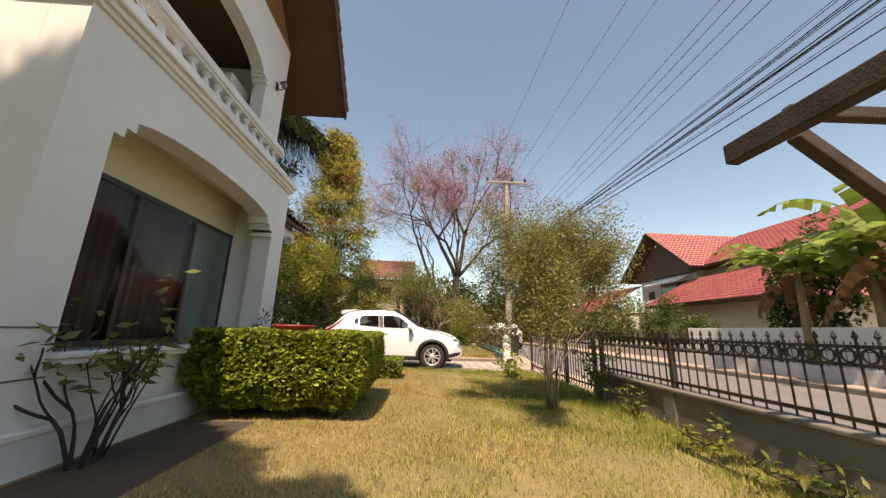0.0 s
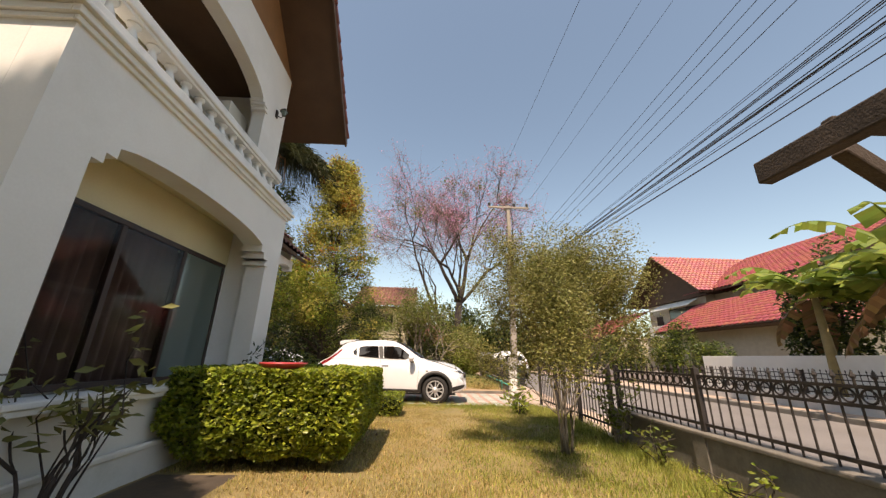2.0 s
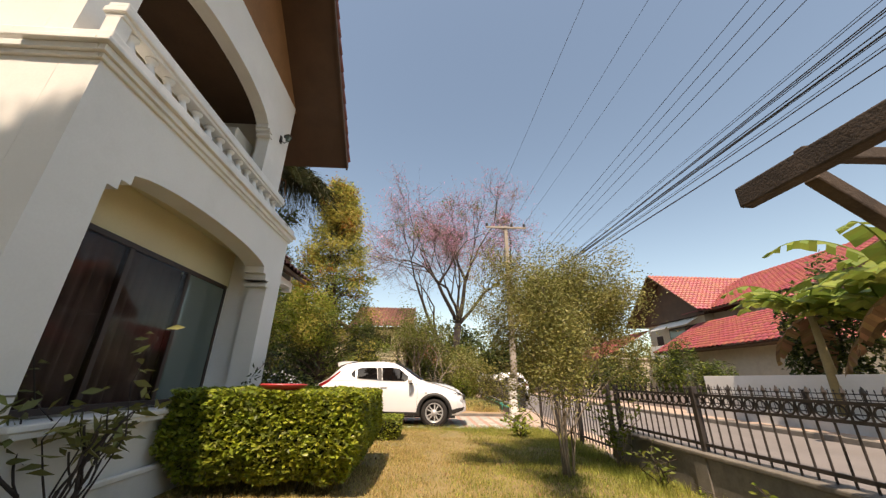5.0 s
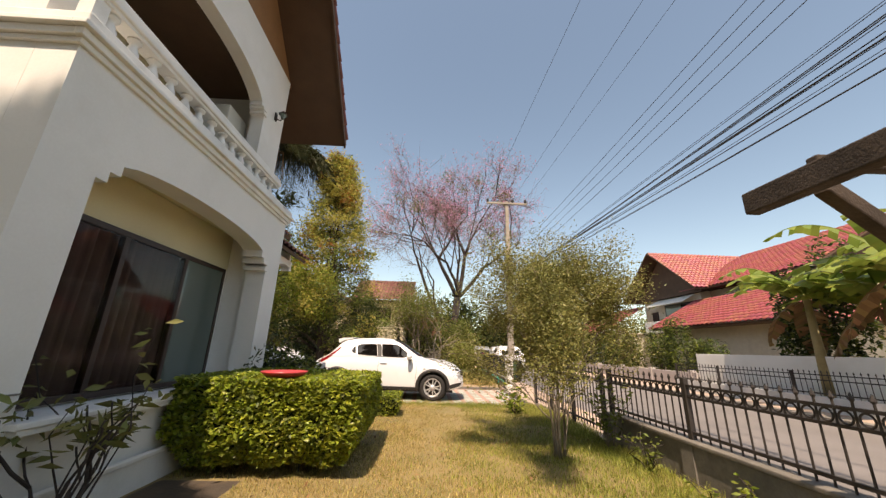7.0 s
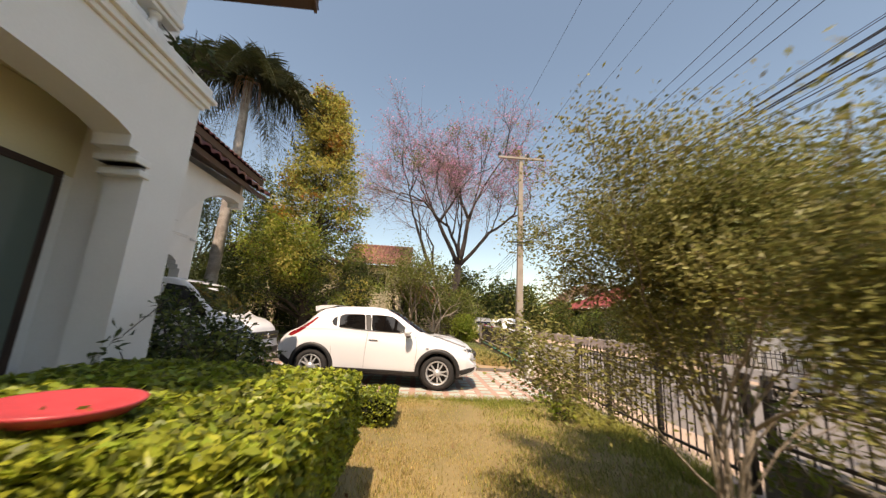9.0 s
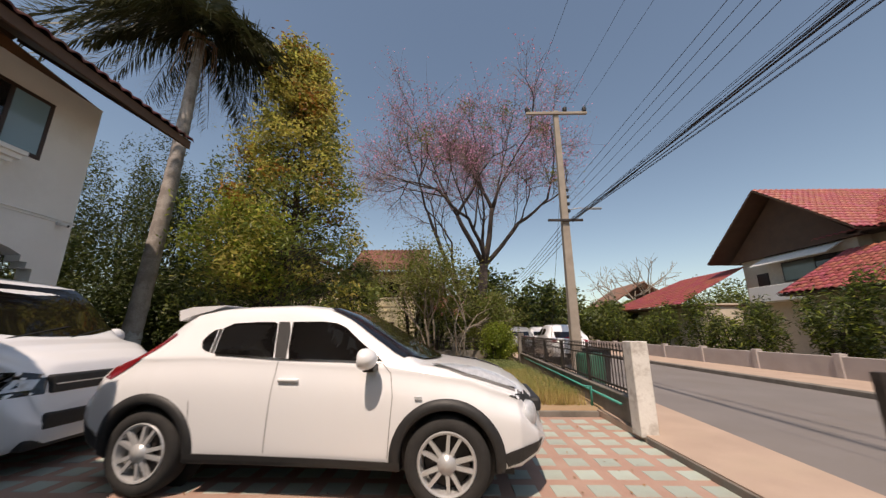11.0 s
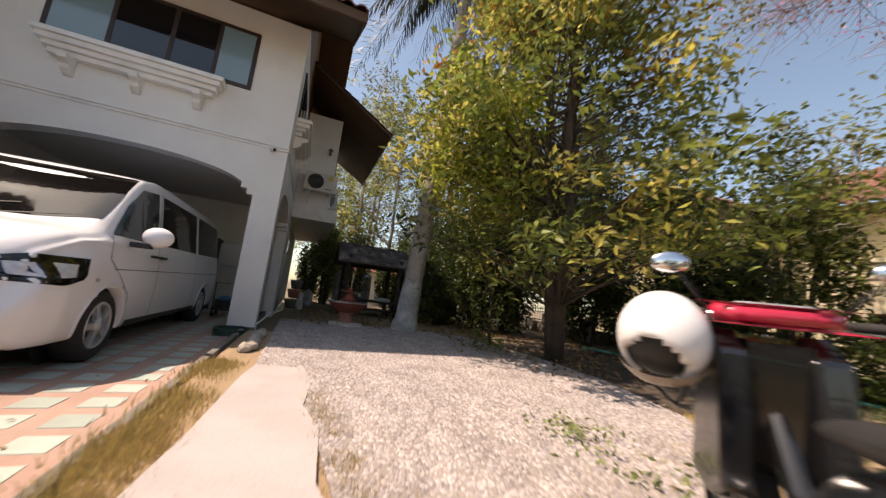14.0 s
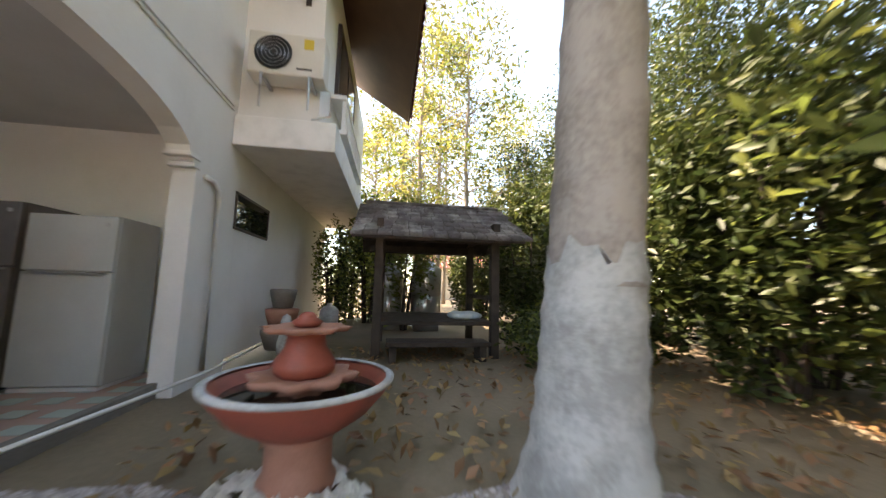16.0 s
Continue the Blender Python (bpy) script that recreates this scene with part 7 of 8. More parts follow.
def small_suv(at, rz):
    c = thing("car", at, "white compact SUV with tinted windows parked on the driveway", "car", "", rz)
    s = juke_shape
    ax = (0.80, 3.33)
    part("body", s.shell(ax, 0.405, 0.345, 190), CAR_WHITE, c, "glossy white bodywork", True)
    part("underside", nbox(0.35, 3.85, -0.62, 0.62, 0.2, 0.75), PLASTIC, c)
    for side in (1, -1):
        for x in ax:
            part("wheel_arch", arch_ring(x, 0.345, 0.368, 0.448, s.y_at, 0.014, side), PLASTIC, c, "black wheel-arch moulding", True)
            part("wheel_liner", nlathe([(0.40, 0), (0.40, 0.01)], 32), PLASTIC, c).matrix_basis = pose(x, side * 0.60, 0.345, 90, 0, 0)
            wheel_parts(c, x, side * 0.872, 0.335, 0.335, 0.2, 0.225, 5, side)
        part("side_sill", s.side_patch([(1.17, 0.255), (2.97, 0.255), (2.97, 0.335), (1.17, 0.345)], side, 0.02), PLASTIC, c, "black side sill")
        part("window", s.side_patch([(2.80, 1.055), (2.58, 1.21), (2.42, 1.335), (2.33, 1.375), (2.2, 1.39), (1.91, 1.388), (1.955, 1.075)], side), CAR_GLASS, c, "tinted window")
        part("window", s.side_patch([(1.83, 1.085), (1.765, 1.385), (1.6, 1.388), (1.34, 1.375), (1.25, 1.33), (1.28, 1.115)], side), CAR_GLASS, c, "tinted window")
        part("window", s.side_patch([(1.235, 1.125), (1.205, 1.325), (1.15, 1.30), (1.11, 1.22), (1.15, 1.15)], side), CAR_GLASS, c, "tinted quarter window")
        part("pillar", s.side_patch([(1.948, 1.075), (1.90, 1.388), (1.775, 1.388), (1.838, 1.085)], side), PLASTIC, c)
        part("pillar", s.side_patch([(1.272, 1.12), (1.242, 1.33), (1.214, 1.325), (1.242, 1.125)], side), CHROME, c)
        part("window_trim", ribbon(s, [(2.80, 1.05), (2.4, 1.062), (1.9, 1.072), (1.3, 1.108)], side, 0.012, 0.009), CHROME, c)
        for line in ([(1.885, 1.06), (1.85, 0.36)], [(2.74, 1.10), (2.87, 0.97), (2.90, 0.80), (2.87, 0.36)], [(1.17, 0.74), (1.20, 0.42)]):
            part("seam", ribbon(s, line, side, 0.006), SEAM, c)
        h = s.y_at(2.0, 0.91)
        part("door_handle", nbox(1.92, 2.10, min(side * h, side * (h + 0.03)), max(side * h, side * (h + 0.03)), 0.895, 0.925, bevel=0.012), CAR_WHITE, c, "white door handle", True)
        part("headlamp", hood_patch(s, [(3.22, 0.645, 0.66), (3.28, 0.585, 0.70), (3.36, 0.545, 0.735), (3.48, 0.52, 0.745), (3.60, 0.515, 0.725), (3.72, 0.525, 0.685), (3.82, 0.54, 0.64), (3.90, 0.555, 0.58)], side, 0.022), LENS_CLEAR, c, "slim clear boomerang lamp", True)
        part("lamp_surround", hood_patch(s, [(3.19, 0.64, 0.67), (3.27, 0.575, 0.715), (3.36, 0.533, 0.75), (3.48, 0.508, 0.757), (3.60, 0.503, 0.737), (3.72, 0.513, 0.697), (3.82, 0.53, 0.65), (3.93, 0.555, 0.585)], side, 0.014), SEAM, c, "grey lamp surround", True)
        part("grille_wing", s.side_patch([(3.82, 0.80), (3.98, 0.80), (4.07, 0.70), (4.05, 0.66), (3.93, 0.75)], side, 0.004), PLASTIC, c)
        part("round_lamp", nlathe([(0.115, -0.02), (0.11, 0.02), (0.085, 0.045), (0.04, 0.06), (0.0, 0.062)], 24), LENS_CLEAR, c, "round headlamp", True).matrix_basis = pose(3.99, side * 0.56, 0.63, 0, 90, side * 26)
        part("tail_lamp", s.side_patch([(0.24, 0.90), (0.34, 0.99), (0.52, 1.09), (0.78, 1.30), (0.80, 1.27), (0.64, 1.09), (0.50, 0.98), (0.34, 0.89)], side, 0.008), LENS_RED, c, "red boomerang tail lamp")
        part("indicator", nbox(3.08, 3.14, min(side * 0.875, side * 0.889), max(side * 0.875, side * 0.889), 0.78, 0.81, bevel=0.006), LENS_CLEAR, c)
        mirror_part(c, 2.70, 0.975, 1.09, side, CAR_WHITE, 0.095, 0.112, 0.082)
        part("bumper_corner", s.side_patch([(3.78, 0.30), (4.06, 0.38), (4.10, 0.46), (3.9, 0.44), (3.76, 0.40)], side, 0.008), PLASTIC, c)
        part("bumper_corner", s.side_patch([(0.10, 0.40), (0.36, 0.30), (0.38, 0.42), (0.12, 0.56)], side, 0.008), PLASTIC, c)
    part("windscreen", s.top_patch([(3.20, 2.96, 0.745), (3.08, 2.88, 0.725), (2.97, 2.80, 0.705), (2.82, 2.68, 0.68), (2.65, 2.54, 0.645), (2.48, 2.40, 0.61), (2.26, 2.22, 0.57)], 0.016), CAR_GLASS, c, "tinted windscreen", True)
    part("rear_window", s.top_patch([(0.36, 0.40, 0.53), (0.46, 0.48, 0.53), (0.58, 0.60, 0.53), (0.72, 0.74, 0.52)]), CAR_GLASS, c, "tinted rear window", True)
    part("spoiler", nprism([(0.66, 1.50), (0.80, 1.535), (1.15, 1.55), (1.0, 1.50), (0.80, 1.45), (0.68, 1.40)], "y", -0.56, 0.56), CAR_WHITE, c)
    part("grille", nbox(4.02, 4.125, -0.42, 0.42, 0.62, 0.74, bevel=0.03), PLASTIC, c)
    part("number_plate", nbox(4.12, 4.135, -0.2, 0.2, 0.46, 0.57), PLATE, c)
    part("aerial", ntube([(0.78, 0, 1.51), (0.62, 0, 1.64)], 0.004, 0.003, 5), PLASTIC, c)
    return c


CS = 1 / K * 0.9998
_h = math.radians(-4.6)
_lx, _ly = 0.80 * CS, -0.872 * CS
_suv = small_suv((0, 0, 0), 0)
_suv.matrix_basis = pose(-2.49 - (_lx * math.cos(_h) - _ly * math.sin(_h)), 10.99 - (_lx * math.sin(_h) + _ly * math.cos(_h)), -0.112, 0, 0, -4.6) @ Matrix.Scale(CS, 4)

van_shape = CarShape(4.89,
    top=[(0, 1.1), (0.04, 1.55), (0.10, 1.78), (0.22, 1.90), (0.5, 1.95), (2.5, 1.96), (3.1, 1.945), (3.38, 1.89), (3.6, 1.74), (3.9, 1.45), (4.12, 1.26), (4.22, 1.215), (4.45, 1.165), (4.65, 1.09), (4.78, 0.99), (4.85, 0.84), (4.89, 0.62)],
    bottom=[(0, 0.34), (0.3, 0.26), (4.3, 0.24), (4.7, 0.22), (4.89, 0.28)],
    belt=[(0, 1.02), (0.2, 1.18), (2.0, 1.16), (3.3, 1.14), (4.0, 1.12), (4.4, 1.08), (4.7, 0.92), (4.89, 0.52)],
    wide=[(0, 0.82), (0.08, 0.90), (0.25, 0.945), (1.0, 0.952), (3.9, 0.952), (4.3, 0.945), (4.55, 0.91), (4.75, 0.83), (4.85, 0.74), (4.89, 0.64)],
    wbelt=[(0, 0.78), (0.1, 0.87), (0.3, 0.91), (3.5, 0.915), (4.1, 0.90), (4.4, 0.86), (4.7, 0.74), (4.85, 0.64), (4.89, 0.56)],
    wtop=[(0, 0.66), (0.15, 0.76), (0.4, 0.79), (3.0, 0.79), (3.4, 0.77), (3.9, 0.80), (4.15, 0.80), (4.45, 0.76), (4.7, 0.64), (4.85, 0.54), (4.89, 0.44)])


def passenger_van(at, rz):
    c = thing("van", at, "white passenger van with dark windows, parked nose out in the carport", "van", "", rz)
    s = van_shape
    ax = (0.98, 3.98)
    part("body", s.shell(ax, 0.375, 0.34), CAR_WHITE, c, "white bodywork", True)
    part("underside", nbox(0.35, 4.6, -0.68, 0.68, 0.2, 0.8), PLASTIC, c)
    for side in (1, -1):
        for x in ax:
            part("wheel_arch", arch_ring(x, 0.34, 0.362, 0.385, s.y_at, 0.004, side), CAR_WHITE, c, "", True)
            part("wheel_liner", nlathe([(0.39, 0), (0.39, 0.01)], 32), PLASTIC, c).matrix_basis = pose(x, side * 0.66, 0.34, 90, 0, 0)
            wheel_parts(c, x, side * 0.925, 0.33, 0.33, 0.21, 0.215, 5, side, twin=False)
        part("window", s.side_patch([(4.0, 1.185), (3.72, 1.52), (3.42, 1.76), (3.05, 1.80), (3.02, 1.18)], side), CAR_GLASS, c, "dark door window")
        part("window", s.side_patch([(2.90, 1.19), (2.92, 1.80), (1.75, 1.81), (1.74, 1.20)], side), CAR_GLASS, c, "dark side window")
        part("window", s.side_patch([(1.66, 1.20), (1.67, 1.81), (0.42, 1.79), (0.28, 1.70), (0.25, 1.22)], side), CAR_GLASS, c, "dark side window")
        for line in ([(2.96, 1.82), (2.97, 1.15), (2.95, 0.34)], [(4.02, 1.17), (4.08, 0.95), (3.62, 0.60), (3.58, 0.34)], [(1.70, 1.16), (1.66, 0.34)], [(4.0, 0.86), (0.3, 0.88)]):
            part("seam", ribbon(s, line, side, 0.008), INK, c)
        for x in (3.08, 2.80):
            h = s.y_at(x, 1.03)
            part("door_handle", nbox(x - 0.02, x + 0.16, min(side * h, side * (h + 0.035)), max(side * h, side * (h + 0.035)), 1.02, 1.05, bevel=0.012), PLASTIC, c, "black door handle")
        part("headlamp", s.side_patch([(4.36, 0.93), (4.70, 0.93), (4.83, 0.88), (4.84, 0.72), (4.60, 0.70), (4.40, 0.76)], side, 0.006), CAR_GLASS, c, "dark rectangular headlamp")
        part("lamp_reflector", s.side_patch([(4.48, 0.875), (4.62, 0.875), (4.62, 0.76), (4.50, 0.775)], side, 0.012), LENS_CLEAR, c)
        part("lamp_reflector", s.side_patch([(4.70, 0.865), (4.79, 0.855), (4.79, 0.765), (4.70, 0.76)], side, 0.012), LENS_CLEAR, c)
        part("indicator", nbox(4.23, 4.29, min(side * 0.945, side * 0.956), max(side * 0.945, side * 0.956), 0.74, 0.77), LENS_CLEAR, c)
        part("side_skirt", s.side_patch([(1.42, 0.25), (3.52, 0.25), (3.52, 0.33), (1.42, 0.33)], side, 0.008), PLASTIC, c)
        mirror_part(c, 3.72, 1.13, 1.23, side, CAR_WHITE, 0.09, 0.14, 0.11)
        part("tail_lamp", s.side_patch([(0.03, 0.95), (0.10, 0.95), (0.11, 1.5), (0.06, 1.5)], side, 0.01), LENS_RED, c)
    part("windscreen", s.top_patch([(4.17, 4.02, 0.77), (4.05, 3.92, 0.77), (3.85, 3.75, 0.765), (3.65, 3.58, 0.75), (3.45, 3.40, 0.73)]), CAR_GLASS, c, "dark windscreen", True)
    part("grille", nbox(4.70, 4.882, -0.58, 0.58, 0.72, 0.89, bevel=0.02), PLASTIC, c, "black grille")
    part("grille_strip", nbox(4.80, 4.888, -0.56, 0.56, 0.80, 0.812), CHROME, c)
    part("badge", nlathe([(0.062, 0), (0.058, 0.012), (0.0, 0.014)], 24), CHROME, c, "round chrome badge", True).matrix_basis = pose(4.884, 0, 0.81, 0, 90, 0)
    part("air_intake", nbox(4.66, 4.903, -0.60, 0.60, 0.40, 0.55, bevel=0.02), PLASTIC, c)
    part("lower_lip", nbox(4.6, 4.885, -0.72, 0.72, 0.24, 0.34, bevel=0.03), PLASTIC, c)
    part("number_plate", nbox(4.884, 4.895, -0.22, 0.22, 0.46, 0.57), PLATE, c)
    part("wiper", ntube([(4.17, -0.5, 1.225), (4.02, 0.2, 1.36)], 0.011, 0.007, 5), PLASTIC, c)
    part("wiper", ntube([(4.18, 0.1, 1.225), (4.03, 0.62, 1.33)], 0.011, 0.007, 5), PLASTIC, c)
    return c


def lengthen(car, by, x0, x1):
    """Draws out the body between x0 and x1 and carries what lies behind x0 along."""
    def back(x):
        return by * min(1.0, max(0.0, (x1 - x) / (x1 - x0)))

    for ob in car.children:
        if ob.matrix_basis.translation.length > 1e-6:
            ob.matrix_basis = Matrix.Translation((-back(ob.matrix_basis.translation.x), 0, 0)) @ ob.matrix_basis
        elif ob.type == "MESH":
            for v in ob.data.vertices:
                v.co.x -= back(v.co.x)


van = passenger_van((0, 0, 0), 0)
lengthen(van, 0.4, 1.5, 2.7)
van.matrix_basis = pose(-9.25, 12.06, -0.109, 0, 0, 0) @ Matrix.Scale(CS, 4)


def street_car(at, rz, paint, label, glass=CAR_GLASS):
    c = thing("car", at, label, "car", "", rz)
    s = juke_shape
    ax = (0.80, 3.33)
    part("body", s.shell(ax, 0.36, 0.33, 50), paint, c, "", True)
    for side in (1, -1):
        for x in ax:
            wheel_parts(c, x, side * 0.86, 0.32, 0.32, 0.2, 0.2, 5, side)
        part("window", s.side_patch([(2.80, 1.055), (2.42, 1.335), (2.2, 1.39), (1.91, 1.388), (1.955, 1.075)], side), glass, c)
        part("window", s.side_patch([(1.83, 1.085), (1.765, 1.385), (1.34, 1.375), (1.11, 1.22), (1.15, 1.13)], side), glass, c)
        part("tail_lamp", s.side_patch([(0.06, 0.80), (0.22, 0.90), (0.24, 1.04), (0.10, 0.95)], side, 0.006), LENS_RED, c)
    part("windscreen", s.top_patch([(3.06, 2.86, 0.66), (2.8, 2.68, 0.64), (2.38, 2.34, 0.56)]), glass, c, "", True)
    part("rear_window", s.top_patch([(0.20, 0.25, 0.52), (0.36, 0.40, 0.53), (0.56, 0.58, 0.52)]), glass, c, "", True)
    part("number_plate", nbox(-0.01, 0.02, -0.2, 0.2, 0.62, 0.74), PLATE, c)
    return c


for _at, _p, _lab in (((5.6, 23.0, -0.065), CAR_WHITE, "white hatchback parked at the roadside beyond the fence"), ((5.0, 30.5, -0.065), CAR_GREY, "dark grey car parked further up the street"), ((6.6, 31.0, -0.065), CAR_WHITE, "white car parked further up the street")):
    street_car((0, 0, 0), 0, _p, _lab).matrix_basis = pose(*_at, 0, 0, 86) @ Matrix.Scale(CS, 4)

# motorbike
def motorbike(at, rz):
    """Underbone motorbike; local x points forwards, the rear wheel touches the ground at the origin."""
    b = thing("motorbike", at, "red and black underbone motorbike leaning on its stand, white number plate", "motorbike", "", rz)
    R = 0.285

    def bike_wheel(x, w):
        g = new("wheel")
        g.parent = b
        g.matrix_basis = pose(x, 0, R, 90, 0, 0)
        part("tyre", nlathe([(R - 0.06, -w), (R - 0.02, -w), (R, -w * 0.3), (R, w * 0.3), (R - 0.02, w), (R - 0.06, w), (R - 0.065, 0)], 40, caps=False), RUBBER, g, "", True)
        bm = bmesh.new()
        for k in range(10):
            a = 2 * math.pi * k / 10
            tube(bm, [(0.03 * math.cos(a), 0.03 * math.sin(a), 0), ((R - 0.05) * math.cos(a + 0.15), (R - 0.05) * math.sin(a + 0.15), 0)], 0.009, 0.008, 5)
        lathe(bm, [(R - 0.07, -0.02), (R - 0.055, -0.024), (R - 0.055, 0.024), (R - 0.07, 0.02)], 36, caps=False)
        lathe(bm, [(0.06, -0.05), (0.06, 0.05)], 16)
        part("rim", bm, STEEL, g, "", True)
    bike_wheel(0, 0.045)
    bike_wheel(1.22, 0.04)
    # tail, seat, legshield
    tail = bmesh.new()
    secs = [(-0.28, 0.70, 0.05, 0.03), (-0.2, 0.70, 0.10, 0.06), (0.0, 0.66, 0.135, 0.09), (0.25, 0.60, 0.14, 0.12), (0.45, 0.54, 0.12, 0.13), (0.6, 0.46, 0.09, 0.11)]
    rings = []
    for x, z, w, h in secs:
        rings.append([tail.verts.new((x, w * math.cos(a), z + h * math.sin(a))) for a in [2 * math.pi * k / 14 for k in range(14)]])
    for a, c in zip(rings, rings[1:]):
        for k in range(14):
            tail.faces.new((a[k], a[(k + 1) % 14], c[(k + 1) % 14], c[k]))
    tail.faces.new(rings[0])
    tail.faces.new(rings[-1][::-1])
    bmesh.ops.recalc_face_normals(tail, faces=tail.faces)
    part("tail_fairing", tail, BLACK_PAINT, b, "glossy black tail fairing", True)
    for s in (1, -1):
        bm = bmesh.new()
        prism(bm, [(-0.24, 0.70), (0.1, 0.64), (0.42, 0.58), (0.40, 0.50), (0.05, 0.54), (-0.2, 0.64)], "y", 0.115, 0.142)
        if s < 0:
            bmesh.ops.scale(bm, vec=(1, -1, 1), verts=bm.verts)
            bmesh.ops.recalc_face_normals(bm, faces=bm.faces)
        part("side_panel", bm, LENS_RED, b, "dark red side panel")
    bm = bmesh.new()
    secs = [(-0.26, 0.775, 0.09, 0.02), (-0.15, 0.79, 0.13, 0.035), (0.1, 0.77, 0.14, 0.045), (0.3, 0.735, 0.12, 0.045), (0.5, 0.72, 0.10, 0.035), (0.56, 0.71, 0.06, 0.02)]
    rings = []
    for x, z, w, h in secs:
        rings.append([bm.verts.new((x, w * math.cos(a), z + h * math.sin(a))) for a in [2 * math.pi * k / 14 for k in range(14)]])
    for a, c in zip(rings, rings[1:]):
        for k in range(14):
            bm.faces.new((a[k], a[(k + 1) % 14], c[(k + 1) % 14], c[k]))
    bm.faces.new(rings[0])
    bm.faces.new(rings[-1][::-1])
    bmesh.ops.recalc_face_normals(bm, faces=bm.faces)
    part("seat", bm, PLASTIC, b, "black vinyl seat", True)
    part("grab_rail", ntube([(0.0, 0.15, 0.74), (-0.22, 0.14, 0.80), (-0.33, 0.05, 0.81), (-0.33, -0.05, 0.81), (-0.22, -0.14, 0.80), (0.0, -0.15, 0.74)], 0.012, 0.012, 8), PLASTIC, b, "", True)
    part("tail_lamp", nbox(-0.31, -0.22, -0.075, 0.075, 0.655, 0.725, bevel=0.02), LENS_RED, b, "red tail lamp", True)
    for s in (1, -1):
        part("indicator", nbox(-0.29, -0.2, min(s * 0.07, s * 0.14), max(s * 0.07, s * 0.14), 0.675, 0.715, bevel=0.015), LENS_CLEAR, b)
    bm = nprism([(-0.30, 0.62), (-0.20, 0.62), (-0.34, 0.33), (-0.37, 0.34)], "y", -0.08, 0.08)
    part("rear_mudguard", bm, PLASTIC, b)
    pl = part("number_plate", nbox(-0.004, 0.004, -0.105, 0.105, -0.085, 0.085, bevel=0.002), PLATE, b, "white number plate")
    pl.matrix_basis = pose(-0.355, 0, 0.52, 0, 12, 0)
    for y0, y1, z0, z1 in ((-0.06, -0.035, 0.03, 0.062), (-0.02, 0.005, 0.03, 0.062), (0.02, 0.045, 0.03, 0.062), (-0.035, 0.035, 0.0, 0.009), (-0.075, -0.05, -0.062, -0.03), (-0.03, -0.005, -0.062, -0.03), (0.01, 0.035, -0.062, -0.03), (0.05, 0.072, -0.062, -0.03)):
        part("bar", nbox(-0.0065, -0.004, y0, y1, z0, z1), SEAM, pl)
    part("mudguard_flap", nprism([(-0.06, 0.0), (0.06, 0.0), (0.045, -0.13), (0.0, -0.16), (-0.045, -0.13)], "x", -0.006, 0.006), material("grey_plastic", (0.16, 0.16, 0.17), rough=0.5, bump=0.02), b).matrix_basis = pose(-0.37, 0, 0.425, 0, 10, 0)
    part("engine", nbox(0.42, 0.75, -0.12, 0.12, 0.22, 0.45, bevel=0.04), STEEL, b, "", True)
    part("silencer", ntube([(0.5, -0.15, 0.25), (0.1, -0.17, 0.27), (-0.32, -0.18, 0.36)], 0.05, 0.062, 14), PLASTIC, b, "black silencer", True)
    part("silencer_cap", ntube([(-0.32, -0.18, 0.36), (-0.35, -0.181, 0.365)], 0.05, 0.03, 14), STEEL, b, "", True)
    for s in (1, -1):
        part("swing_arm", ntube([(0.5, s * 0.09, 0.33), (0.0, s * 0.09, 0.29)], 0.02, 0.018, 8), IRON, b, "", True)
        part("shock", ntube([(0.05, s * 0.11, 0.32), (0.16, s * 0.11, 0.58)], 0.026, 0.026, 8), CHROME, b, "", True)
        part("fork", ntube([(1.22, s * 0.07, 0.28), (1.05, s * 0.07, 0.72)], 0.022, 0.022, 8), PLASTIC, b, "", True)
        part("footpeg", ntube([(0.42, s * 0.1, 0.28), (0.42, s * 0.26, 0.28)], 0.016, 0.018, 8), RUBBER, b, "", True)
        part("handgrip", ntube([(0.92, s * 0.2, 0.985), (0.87, s * 0.34, 0.985)], 0.017, 0.018, 10), RUBBER, b, "", True)
        part("handlebar", ntube([(0.95, s * 0.05, 0.97), (0.93, s * 0.2, 0.985)], 0.012, 0.012, 8), STEEL, b, "", True)
        part("mirror_stalk", ntube([(0.94, s * 0.18, 0.99), (0.93, s * 0.26, 1.10), (0.90, s * 0.30, 1.15)], 0.006, 0.005, 6), PLASTIC, b, "", True)
        m = bmesh.new()
        bmesh.ops.create_uvsphere(m, u_segments=18, v_segments=10, radius=1, matrix=Matrix.Translation((0.90, s * 0.32, 1.165)) @ Matrix.Diagonal((0.018, 0.068, 0.042, 1)))
        part("mirror", m, CHROME, b, "oval mirror", True)
        part("brake_lever", ntube([(0.95, s * 0.17, 0.97), (0.95, s * 0.33, 0.965)], 0.005, 0.005, 5), STEEL, b, "", True)
    for s in (1, -1):
        bm = nprism([(1.14, 0.38), (0.95, 0.35), (0.82, 0.42), (0.86, 0.86), (0.98, 0.94), (1.07, 0.88)], "y", 0.085, 0.18)
        if s < 0:
            bmesh.ops.scale(bm, vec=(1, -1, 1), verts=bm.verts)
            bmesh.ops.recalc_face_normals(bm, faces=bm.faces)
        bmesh.ops.bevel(bm, geom=bm.edges[:], offset=0.012, segments=1, affect="EDGES")
        part("legshield", bm, BLACK_PAINT, b, "black legshield")
    part("front_fairing", nprism([(1.06, 0.40), (0.90, 0.50), (0.88, 0.90), (1.04, 0.92), (1.12, 0.70)], "y", -0.086, 0.086), BLACK_PAINT, b, "black front fairing")
    bm = bmesh.new()
